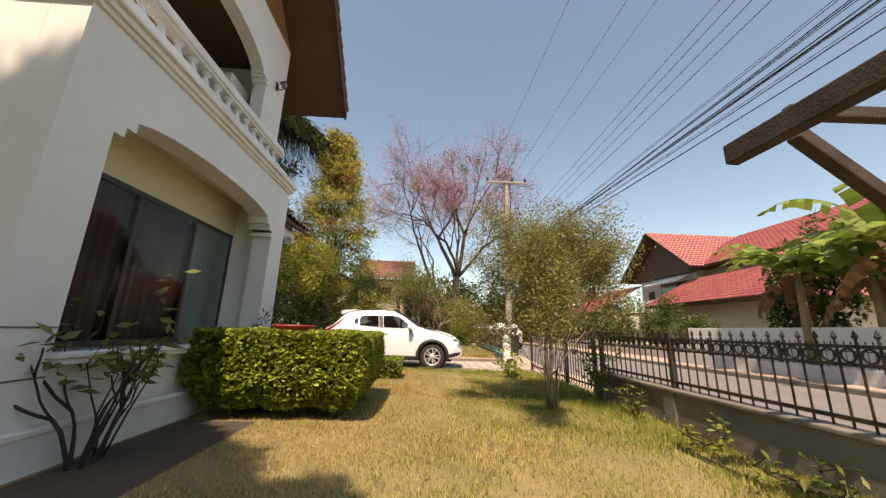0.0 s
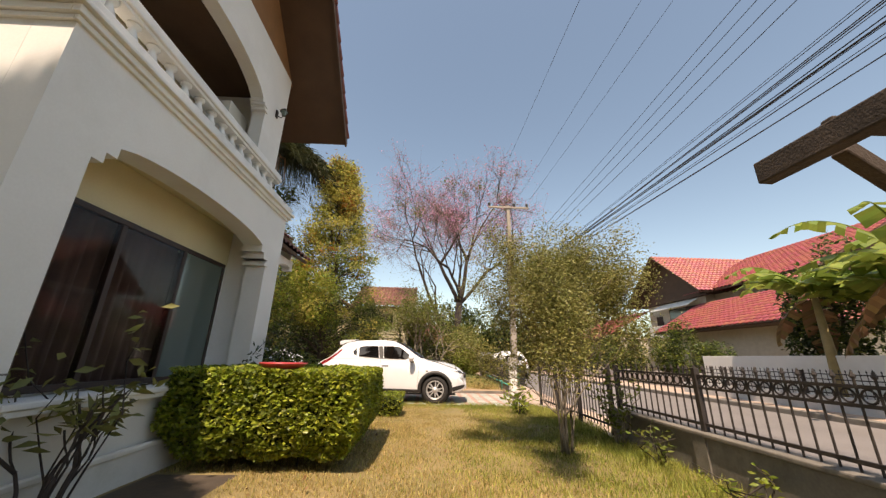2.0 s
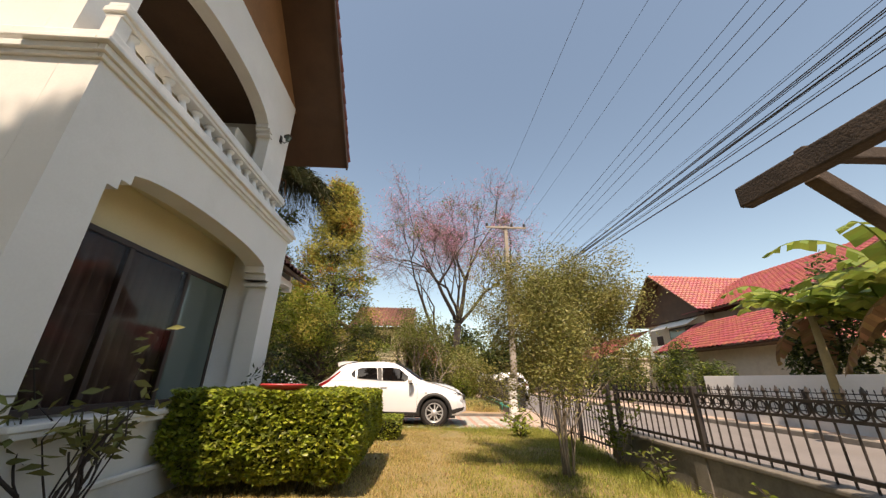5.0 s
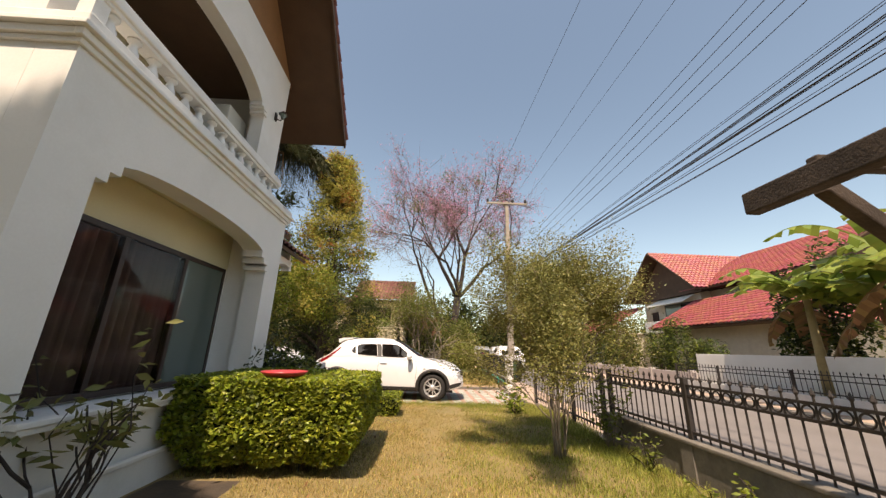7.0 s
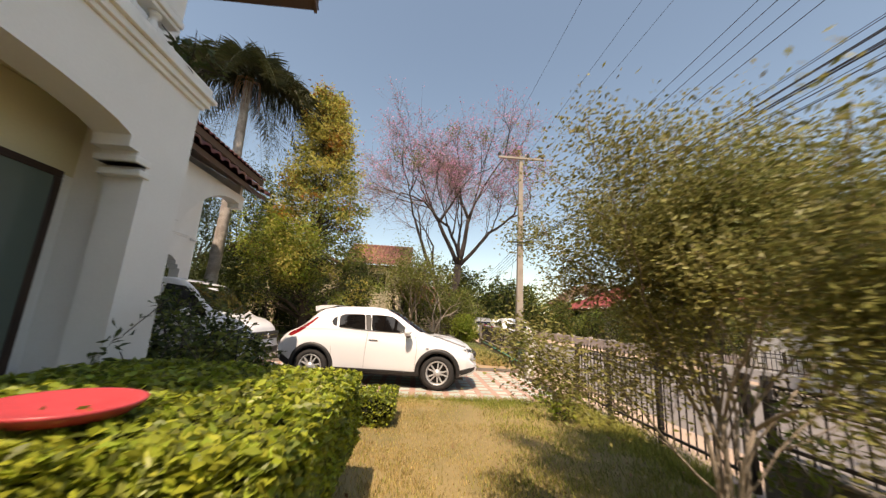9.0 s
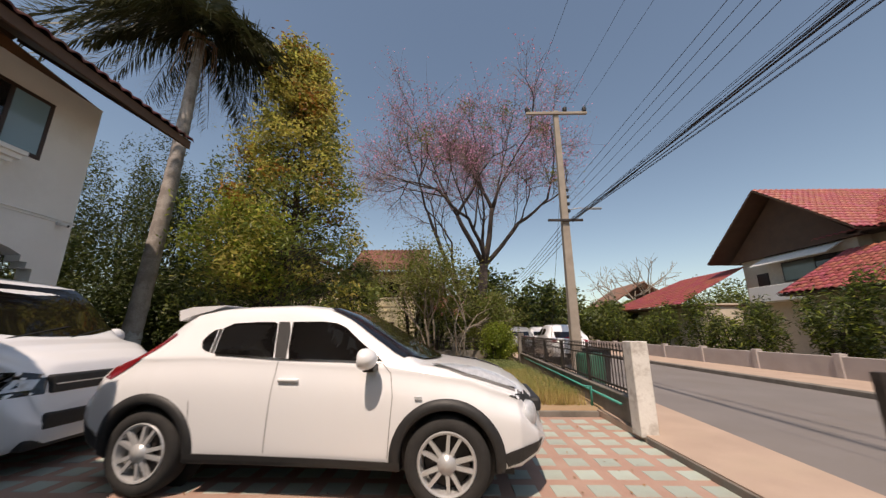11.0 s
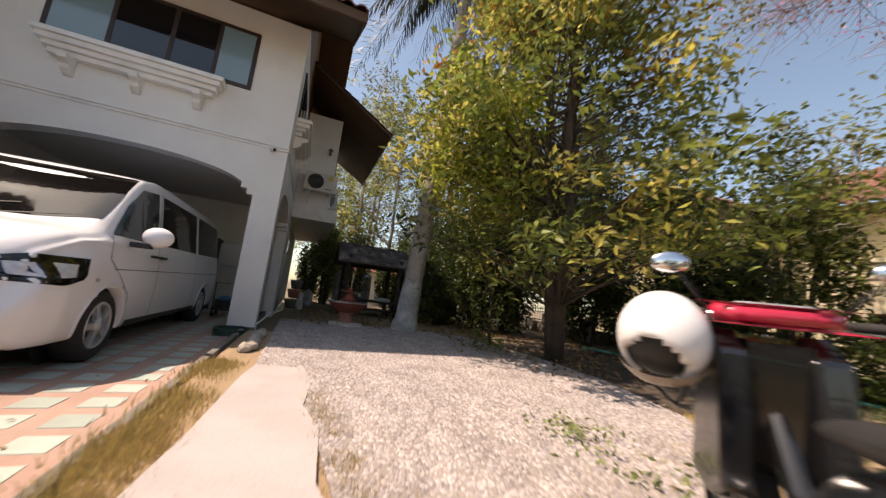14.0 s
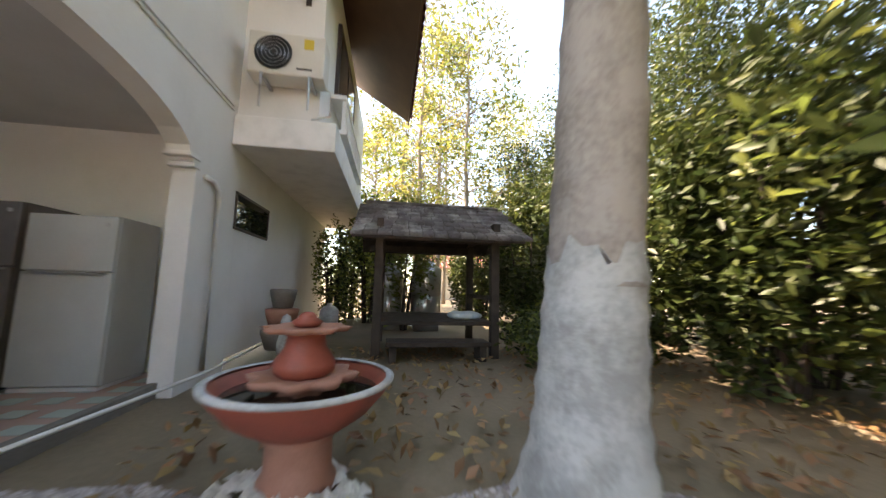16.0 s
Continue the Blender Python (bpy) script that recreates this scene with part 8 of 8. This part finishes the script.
    prism(bm, [(0.86, -0.10), (0.88, -0.17), (0.95, -0.185), (1.10, -0.09), (1.13, 0.0), (1.10, 0.09), (0.95, 0.185), (0.88, 0.17), (0.86, 0.10)], "z", 0.955, 1.03)
    bmesh.ops.bevel(bm, geom=bm.edges[:], offset=0.014, segments=2, affect="EDGES")
    part("handlebar_cowl", bm, RED_PAINT, b, "pinkish red handlebar cowl", True)
    part("speedometer", nprism([(0.87, -0.08), (0.90, -0.115), (0.98, -0.10), (1.01, 0.0), (0.98, 0.10), (0.90, 0.115), (0.87, 0.08)], "z", 1.028, 1.037), LENS_CLEAR, b, "clear speedometer window")
    part("front_mudguard", nprism([(1.10, 0.585), (1.24, 0.60), (1.42, 0.50), (1.44, 0.46), (1.24, 0.57), (1.08, 0.555)], "y", -0.06, 0.06), RED_PAINT, b)
    part("stand", ntube([(0.42, 0.1, 0.28), (0.35, 0.24, 0.02), (0.28, 0.26, 0.012)], 0.010, 0.010, 6), IRON, b)
    part("frame_tube", ntube([(0.98, 0, 0.75), (0.78, 0, 0.45), (0.6, 0, 0.45)], 0.035, 0.035, 8), BLACK_PAINT, b)
    return b


BX, BY, BRZ, BSC = -0.27, 15.83, 136.5, 0.98
bike = motorbike((BX, BY, 0.03), BRZ)
_M = pose(BX, BY, 0.03, 0, 0, BRZ) @ Matrix.Scale(BSC, 4)
bike.matrix_basis = _M
# helmet on the left grip
helmet = thing("helmet", _M @ Vector((0.90, 0.34, 0.90)), "white open-face helmet with a clear visor hung on the handlebar", "helmet", "", -62)
_tilt = pose(0, 0, -0.02, 0, 25, 0)
_face = Vector((0.93, -0.10, -0.36)).normalized()


def helmet_shell(radius, keep):
    bm = bmesh.new()
    bmesh.ops.create_uvsphere(bm, u_segments=36, v_segments=24, radius=radius)
    for v in list(bm.verts):
        if not keep(v.co.normalized()):
            bm.verts.remove(v)
    for v in bm.verts:
        v.co.x *= 1.12
        v.co.z *= 1.10
    return bm


_bm = helmet_shell(0.152, lambda n: n.dot(_face) < 0.80 and n.z > -0.82)
bmesh.ops.solidify(_bm, geom=_bm.faces[:], thickness=0.02)
part("shell", _bm, HELMET, helmet, "glossy white shell", True).matrix_basis = _tilt
part("liner", helmet_shell(0.128, lambda n: n.z > -0.80), PLASTIC, helmet, "dark padded liner", True).matrix_basis = _tilt
part("visor", helmet_shell(0.166, lambda n: n.x > 0.25 and -0.72 < n.z < -0.36), material("smoked_visor", (0.30, 0.25, 0.20), rough=0.2, bump=0.0), helmet, "smoked visor", True).matrix_basis = _tilt
part("strap", ntube([(0.0, 0.1, -0.14), (0.02, 0.05, -0.25), (0.0, -0.02, -0.20)], 0.008, 0.008, 5), PLASTIC, helmet)

# terracotta fountain on white stones
fo = thing("fountain", (-9.12, 16.06, 0.02), "terracotta bowl fountain with a tiered centrepiece", "fountain")
fo.scale = (0.97, 0.97, 0.88)
part("foot", nlathe([(0.20, 0), (0.20, 0.05), (0.175, 0.10), (0.17, 0.26), (0.21, 0.33)], 32), TERRACOTTA_PALE, fo, "worn terracotta foot", True)
part("bowl", nlathe([(0.12, 0.32), (0.24, 0.34), (0.36, 0.43), (0.44, 0.53), (0.475, 0.585), (0.485, 0.60), (0.47, 0.615), (0.445, 0.60), (0.42, 0.56), (0.33, 0.46), (0.2, 0.40), (0.0, 0.39)], 48), TERRACOTTA, fo, "red terracotta bowl", True)
part("rim", nlathe([(0.455, 0.598), (0.492, 0.60), (0.495, 0.62), (0.475, 0.63), (0.45, 0.622)], 48, caps=False), PALM_WHITE, fo, "pale worn rim", True)
part("water", nlathe([(0.0, 0.535), (0.405, 0.535), (0.405, 0.54), (0.0, 0.54)], 40), WATER, fo)
part("lower_tier", nlathe([(0.16, 0.50), (0.12, 0.56), (0.25, 0.60), (0.27, 0.64), (0.23, 0.645), (0.10, 0.625)], 40, wob=0.13, lobes=8), TERRACOTTA_PALE, fo, "fluted lower basin", True)
part("urn", nlathe([(0.10, 0.61), (0.16, 0.66), (0.165, 0.71), (0.11, 0.80), (0.10, 0.86), (0.12, 0.89)], 32), TERRACOTTA, fo, "red urn", True)
part("upper_tier", nlathe([(0.07, 0.875), (0.20, 0.895), (0.22, 0.92), (0.195, 0.925), (0.06, 0.915)], 40, wob=0.12, lobes=8), TERRACOTTA_PALE, fo, "fluted upper basin", True)
part("finial", nlathe([(0.06, 0.92), (0.085, 0.95), (0.05, 0.975), (0.05, 0.985), (0.03, 1.005), (0.0, 1.01)], 24), TERRACOTTA, fo, "", True)
pebbles("white_stones", 360, (-9.4, -8.3, 15.6, 16.5), [(-9.2, 15.7), (-8.7, 15.6), (-8.42, 15.9), (-8.5, 16.35), (-9.0, 16.42), (-9.3, 16.2)], 0.045, 0.04, PEBBLE_WHITE, "white rounded stones round the fountain foot", 8)

# timber pavilion with a daybed
gz = thing("pavilion", (-13.2, 17.22, -0.03), "old dark timber pavilion with a mossy shingle roof", "pavilion")
for _x in (-0.85, 0.85):
    for _y in (-0.9, 0.9):
        part("post", nbox(_x - 0.065, _x + 0.065, _y - 0.065, _y + 0.065, 0, 1.95, bevel=0.008), DARKWOOD, gz)
part("deck", nbox(-0.9, 0.9, -0.88, 0.88, 0.52, 0.58, bevel=0.008), DARKWOOD, gz)
part("step", nbox(0.75, 1.2, -0.75, 0.75, 0.25, 0.31, bevel=0.008), DARKWOOD, gz)
for _y in (-0.65, 0.65):
    part("deck_leg", nbox(0.8, 1.15, _y - 0.05, _y + 0.05, 0, 0.25), DARKWOOD, gz)
for _y in (-0.9, 0.9):
    part("beam", nbox(-1.0, 1.0, _y - 0.05, _y + 0.05, 1.95, 2.1), DARKWOOD, gz)
    part("side_rail", nbox(-0.85, 0.85, _y - 0.03, _y + 0.03, 0.9, 0.97), DARKWOOD, gz)
for _x in (-0.85, 0.85):
    part("beam", nbox(_x - 0.05, _x + 0.05, -1.15, 1.15, 1.78, 1.9), DARKWOOD, gz)
# shingles: rows on the two slopes, ridge along y
for _s in (1, -1):
    _V, _F = [], []
    _rr = random.Random(3 + _s)
    for _j in range(7):
        _y = -1.32
        while _y < 1.3:
            _w = _rr.uniform(0.16, 0.26)
            _f0, _f1 = _j / 7 - 0.02, (_j + 1.12) / 7
            _k = len(_V)
            for _f, _l in ((_f0, 0.03), (_f1, 0.0)):
                _xx, _zz = 1.15 * (1 - _f), 1.84 + 0.72 * _f
                for _yy in (_y + 0.008, _y + _w - 0.008):
                    _V.append((_s * _xx, _yy * (1 - 0.12 * _f), _zz + _l + _rr.uniform(0, 0.012)))
            for _yy in (_y + 0.008, _y + _w - 0.008):
                _V.append((_s * 1.15 * (1 - _f0), _yy, 1.84 + 0.72 * _f0 - 0.01))
            _F += [(_k, _k + 1, _k + 3, _k + 2), (_k, _k + 4, _k + 5, _k + 1)]
            _y += _w
    mesh_np("shingle_cover", _V, _F, TILE_OLD, gz)["label"] = "mossy grey shingles with white patches"
    part("roof_board", nprism([(_s * 1.15, 1.81), (0, 2.54), (0, 2.51), (_s * 1.15, 1.78)], "y", -1.3, 1.3), DARKWOOD, gz)
part("ridge_cap", nbox(-0.09, 0.09, -1.2, 1.2, 2.53, 2.59, bevel=0.02), TILE_OLD, gz)
# clutter on and behind the pavilion
for _i, (_x, _y, _r, _h, _m, _lab) in enumerate(((-15.9, 16.5, 0.33, 1.25, STEEL, "tall stainless steel water tank"), (-15.8, 17.4, 0.38, 1.35, STEEL, "tall stainless steel water tank"), (-15.0, 15.2, 0.2, 0.6, PALM_WHITE, "pale round garden urn"))):
    _t = thing("water_tank" if _m is STEEL else "garden_urn", (_x, _y, 0), _lab, "tank" if _m is STEEL else "urn")
    if _m is STEEL:
        part("stand", nbox(-_r * 0.8, _r * 0.8, -_r * 0.8, _r * 0.8, 0, 0.35, bevel=0.01), CONCRETE, _t)
    _z = 0.35 if _m is STEEL else 0
    part("body", nlathe([(_r * 0.9, _z), (_r, _z + 0.05), (_r, _z + _h * 0.35), (_r * 0.96, _z + _h * 0.36), (_r, _z + _h * 0.37), (_r, _z + _h * 0.85), (_r * 0.5, _z + _h), (_r * 0.3, _z + _h), (_r * 0.3, _z + _h + 0.06), (0, _z + _h + 0.06)], 28), _m, _t, "", True)
_t = thing("cloth_bundle", (-12.9, 17.75, 0.55), "pale blue and white cloths heaped on the deck", "cloth")
_bm = bmesh.new()
for _k in range(7):
    bmesh.ops.create_icosphere(_bm, subdivisions=2, radius=1, matrix=Matrix.Translation((random.uniform(-0.2, 0.2), random.uniform(-0.25, 0.25), 0.05)) @ Matrix.Diagonal((0.14, 0.16, 0.07, 1)))
part("cloth", _bm, material("pale_blue_cloth", (0.45, 0.58, 0.62), (0.66, 0.68, 0.66), rough=0.9, scale=6, fine=40, bump=0.2), _t, "", True)
# stone planter stack by the house wall
_t = thing("planter_stack", (-13.2, 14.75, 0), "stack of dark stone planters and pots beside the wall", "planter")
for _z, _r in ((0.0, 0.30), (0.34, 0.25), (0.66, 0.2)):
    part("pot", nlathe([(_r * 0.75, _z), (_r, _z + 0.22), (_r * 1.05, _z + 0.3), (_r * 0.9, _z + 0.31), (0.02, _z + 0.28)], 20), CONCRETE if _z != 0.34 else TERRACOTTA_PALE, _t, "", True)
_t = thing("garden_figure", (-12.75, 14.95, 0), "small pale weathered garden ornament", "ornament")
part("body", nlathe([(0.11, 0), (0.12, 0.15), (0.08, 0.32), (0.05, 0.38), (0.085, 0.47), (0.06, 0.56), (0, 0.6)], 18), PALM_WHITE, _t, "", True)

# air conditioner on the rear wing
ac = thing("air_conditioner", (-11.92, 14.97, 3.40), "off-white air conditioner outdoor unit on steel brackets", "air conditioner")
part("casing", nbox(-0.17, 0.17, -0.5, 0.5, 0.48, 1.09, bevel=0.02), AC_WHITE, ac)
part("fan_grille", nlathe([(0.24, 0), (0.245, 0.012), (0.225, 0.016), (0.22, 0.004), (0.0, 0.004)], 36), PLASTIC, ac, "dark round fan grille", True).matrix_basis = pose(0.172, -0.17, 0.785, 0, 90, 0)
for _k in range(4):
    _bm = bmesh.new()
    _n = 32
    _r = 0.05 + 0.05 * _k
    tube(_bm, [(0, _r * math.cos(2 * math.pi * i / _n), _r * math.sin(2 * math.pi * i / _n)) for i in range(_n + 1)], 0.004, 0.004, 4)
    part("grille_ring", _bm, STEEL, ac).location = (0.186, -0.17, 0.785)
part("sticker", nbox(0.170, 0.174, 0.22, 0.35, 0.88, 1.03), YELLOW_STICKER, ac, "yellow energy label")
part("brand_bar", nbox(0.170, 0.174, 0.14, 0.34, 0.57, 0.595), INK, ac)
for _y in (-0.3, 0.32):
    part("bracket", nbox(-0.25, 0.2, _y - 0.02, _y + 0.02, 0.44, 0.478), STEEL, ac)
    part("bracket_leg", ntube([(0.2, _y, 0.46), (0.17, _y, 0.0)], 0.015, 0.015, 6), STEEL, ac)
part("pipe", ntube([(-0.1, 0.46, 0.5), (-0.1, 0.56, 0.45), (-0.15, 0.56, 0.1), (-0.15, 0.3, 0.03)], 0.02, 0.02, 8), TRIM, ac, "", True)

# carport corner: fridges, trolley, hose
def fridge(at, w, d, h, split, mat, label):
    f = thing("fridge", at, label, "fridge")
    part("body", nbox(-d, -0.05, -w / 2, w / 2, 0.04, h, bevel=0.012), mat, f)
    part("door", nbox(-0.045, 0.0, -w / 2, w / 2, 0.06, split - 0.006, bevel=0.014), mat, f)
    part("door", nbox(-0.045, 0.0, -w / 2, w / 2, split + 0.006, h - 0.005, bevel=0.014), mat, f)
    part("handle", nbox(-0.002, 0.02, -w / 2 + 0.05, w / 2 - 0.05, split - 0.035, split - 0.012, bevel=0.006), STEEL, f)
    part("plinth", nbox(-d, -0.03, -w / 2 + 0.02, w / 2 - 0.02, 0, 0.04), PLASTIC if mat is not FRIDGE else PLATE, f)
    part("badge", nbox(0.0, 0.004, w / 2 - 0.12, w / 2 - 0.08, h - 0.12, h - 0.08), STEEL, f)
    return f


fridge((-11.32, 13.1, -0.109), 0.85, 0.7, 1.86, 1.24, FRIDGE, "grey-white two-door fridge in the carport")
fridge((-11.35, 12.15, -0.109), 0.85, 0.7, 1.98, 1.28, material("brown_grey_enamel", (0.17, 0.15, 0.14), (0.13, 0.115, 0.11), rough=0.35, bump=0.02), "dark grey two-door fridge in the carport")
tr = thing("hand_trolley", (-9.95, 13.3, -0.109), "dark platform hand trolley with a folded tubular handle", "trolley")
part("platform", nbox(-0.3, 0.3, -0.25, 0.25, 0.16, 0.2, bevel=0.015), PLASTIC, tr)
part("handle", ntube([(0.28, -0.2, 0.2), (0.36, -0.2, 0.8), (0.36, 0.2, 0.8), (0.28, 0.2, 0.2)], 0.014, 0.014, 8), IRON, tr, "", True)
for _x in (-0.22, 0.22):
    for _y in (-0.2, 0.2):
        part("castor", nlathe([(0.0, -0.02), (0.065, -0.02), (0.07, 0), (0.065, 0.02), (0, 0.02)], 18), RUBBER, tr, "", True).matrix_basis = pose(_x, _y, 0.08, 90, 0, 0)
        part("castor_fork", nbox(_x - 0.03, _x + 0.03, _y - 0.028, _y + 0.028, 0.09, 0.16), STEEL, tr)
_t = thing("crate", (-10.0, 13.3, 0.091), "dark crate with a blue plastic bag on a trolley", "crate")
part("box", nbox(-0.22, 0.22, -0.2, 0.2, 0, 0.2, bevel=0.015), PLASTIC, _t)
_bm = bmesh.new()
bmesh.ops.create_icosphere(_bm, subdivisions=3, radius=1, matrix=Matrix.Translation((0, 0, 0.22)) @ Matrix.Diagonal((0.2, 0.18, 0.07, 1)))
part("bag", _bm, BLUE_PLASTIC, _t, "crumpled blue plastic bag", True)


def hose_coil(at, r, turns, mat, label):
    t = thing("hose", at, label, "hose")
    pts = [(r * (1 - 0.06 * math.sin(i * 0.7)) * math.cos(i * 0.35), r * math.sin(i * 0.35) * 0.9, 0.02 + 0.012 * (i % 18) / 18 + 0.022 * (i // 18)) for i in range(turns * 18)]
    part("coil", ntube(pts, 0.014, 0.014, 6), mat, t, "", True)


hose_coil((-7.1, 13.95, -0.105), 0.3, 5, material("dark_green_hose", (0.02, 0.06, 0.04), (0.015, 0.045, 0.03), rough=0.5, bump=0.05), "coiled dark green garden hose at the column foot")
hp("wall_foot", nbox(-7.5, -7.46, 13.78, 14.26, -0.12, 0.0), CONCRETE)
# security camera and sconces
cc = thing("security_camera", (-7.47, 13.97, 3.40), "small white security camera under the belt course", "camera")
part("mount", nbox(0, 0.05, -0.03, 0.03, -0.04, 0.04, bevel=0.01), TRIM, cc)
part("body", ntube([(0.05, 0, 0), (0.16, 0.06, -0.04)], 0.035, 0.04, 12), TRIM, cc, "", True)
part("lens", ntube([(0.16, 0.06, -0.04), (0.17, 0.065, -0.043)], 0.03, 0.026, 12), PLASTIC, cc)


def sconce(at, rz, label="black lantern wall lamp"):
    s = thing("wall_lamp", at, label, "lamp", "", rz)
    part("backplate", nbox(0, 0.02, -0.04, 0.04, -0.08, 0.08, bevel=0.008), IRON, s)
    part("arm", ntube([(0.02, 0, -0.03), (0.10, 0, -0.08), (0.14, 0, -0.03)], 0.010, 0.010, 6), IRON, s, "", True)
    part("lantern", nlathe([(0.035, -0.03), (0.06, 0.05), (0.065, 0.06)], 8, (0.14, 0, 0)), GLASS_GREEN, s)
    part("cap", nlathe([(0.085, 0.06), (0.05, 0.10), (0.015, 0.13), (0, 0.15)], 8, (0.14, 0, 0)), IRON, s)
    return s


sconce((-2.998, 6.12, 5.5), 0)
sconce((-12.148, 15.1, 5.35), 0)

# hose along the boundary and pipes by the fence
_t = thing("garden_hose", (-6.9, 22.3, 0), "teal green hose lying along the ground", "hose")
_pts = [(-0.5, -0.3, 0.06), (0.0, 0, 0.07), (1.0, 0.22, 0.07), (2.0, 0.32, 0.07), (3.4, 0.75, 0.08), (4.8, 1.1, 0.07), (6.2, 1.5, 0.07), (8.2, 1.9, 0.07)]
part("tube", ntube(_pts, 0.028, 0.028, 8), HOSE_GREEN, _t, "", True)
_t = thing("water_pipe", (2.88, 13.2, 0), "teal water pipe fixed along the fence wall", "pipe", "", -3.2)
part("run", ntube([(0, 0, 0.26), (0, 4, 0.27), (0, 9, 0.27)], 0.022, 0.022, 8), HOSE_GREEN, _t, "", True)
part("riser", ntube([(-0.03, 1.2, 0.0), (-0.03, 1.2, 0.33), (-0.14, 1.2, 0.33)], 0.022, 0.022, 8), HOSE_GREEN, _t, "", True)
_t = thing("tap_stand", (-3.2, 21.4, 0), "thin grey standpipe with a tap", "tap")
part("pipe", ntube([(0, 0, -0.02), (0, 0, 0.95)], 0.02, 0.02, 8), CONCRETE, _t, "", True)
part("tap", nbox(-0.06, 0.03, -0.02, 0.02, 0.9, 0.96, bevel=0.008), CHROME, _t)
# wheeled bin and green drum by the road
_t = thing("wheelie_bin", (4.4, 17.6, -0.06), "dark grey rubbish bin at the roadside", "bin")
part("body", nprism([(-0.22, 0), (0.22, 0), (0.28, 0.85), (-0.28, 0.85)], "y", -0.25, 0.25), PLASTIC, _t)
part("lid", nbox(-0.31, 0.31, -0.28, 0.28, 0.855, 0.93, bevel=0.02), PLASTIC, _t)
_t = thing("green_drum", (3.9, 16.8, -0.02), "dark green plastic drum behind the fence", "drum")
part("body", nlathe([(0.3, 0), (0.33, 0.1), (0.34, 0.4), (0.33, 0.75), (0.3, 0.8), (0, 0.8)], 24), material("dark_green_plastic", (0.03, 0.12, 0.08), (0.025, 0.09, 0.06), rough=0.5, bump=0.05), _t, "", True)
# red dish on the hedge
_t = thing("dish", (-1.55, 4.62, 0.965), "shallow red glazed dish resting on the hedge", "dish")
part("bowl", nlathe([(0.05, 0.0), (0.20, 0.02), (0.245, 0.055), (0.25, 0.07), (0.235, 0.068), (0.19, 0.04), (0.03, 0.02)], 36), DISH_RED, _t, "", True)
# rocks along the drive edge
for _i in range(9):
    _t = thing("rock", (-5.2 - 0.19 * _i + random.uniform(-0.05, 0.05), 14.42 + random.uniform(-0.05, 0.05), 0.0), "rough grey edging stone", "rock", "edging stones")
    _bm = bmesh.new()
    bmesh.ops.create_icosphere(_bm, subdivisions=2, radius=1, matrix=Matrix.Translation((0, 0, 0.04)) @ Matrix.Diagonal((0.10 + random.uniform(-0.02, 0.04), 0.09, 0.07, 1)))
    for _v in _bm.verts:
        _v.co += _v.co.normalized() * 0.03 * noise.noise(_v.co * 9 + Vector((_i, 0, 0)))
    part("stone", _bm, ROCK, _t)


# square pavers set in the drive
def paver_mesh(h=0.116):
    bm = nbox(-h, h, -h, h, 0, 0.012)
    top = [f for f in bm.faces if f.normal.z > 0.5]
    for f in top:
        for v in f.verts:
            v.co.x *= 0.955
            v.co.y *= 0.955
    me = bpy.data.meshes.new("paver")
    bm.to_mesh(me)
    bm.free()
    me.materials.append(TILE_GREEN)
    return me


_pm = paver_mesh()
_far = bmesh.new()
_rr = random.Random(8)
PITCH = 0.355
for _j in range(12):
    _y = 9.82 + PITCH * _j
    for _i in range(42):
        _x = 2.43 + PITCH - PITCH * _i
        if _x > 2.8 or _x < -12.3:
            continue
        if _x > -6.2:
            _o = new("paver", _pm)
            _o.parent = drive
            _o.matrix_basis = pose(_x + _rr.uniform(-0.006, 0.006), _y + _rr.uniform(-0.006, 0.006), -0.1185 + _rr.uniform(-0.001, 0.0015), _rr.uniform(-0.4, 0.4), _rr.uniform(-0.4, 0.4), _rr.uniform(-1.2, 1.2))
        else:
            box(_far, _x - 0.1, _x + 0.1, _y - 0.1, _y + 0.1, -0.117, -0.107)
_o = part("paver_field", _far, TILE_GREEN, drive)
_o["kind"] = "stuff"

# the plan is drawn in units of K metres
for _o in list(scene.objects):
    if _o.parent is None and _o is not cam and _o.type != "LIGHT":
        _o.matrix_basis = Matrix.Scale(K, 4) @ _o.matrix_basis
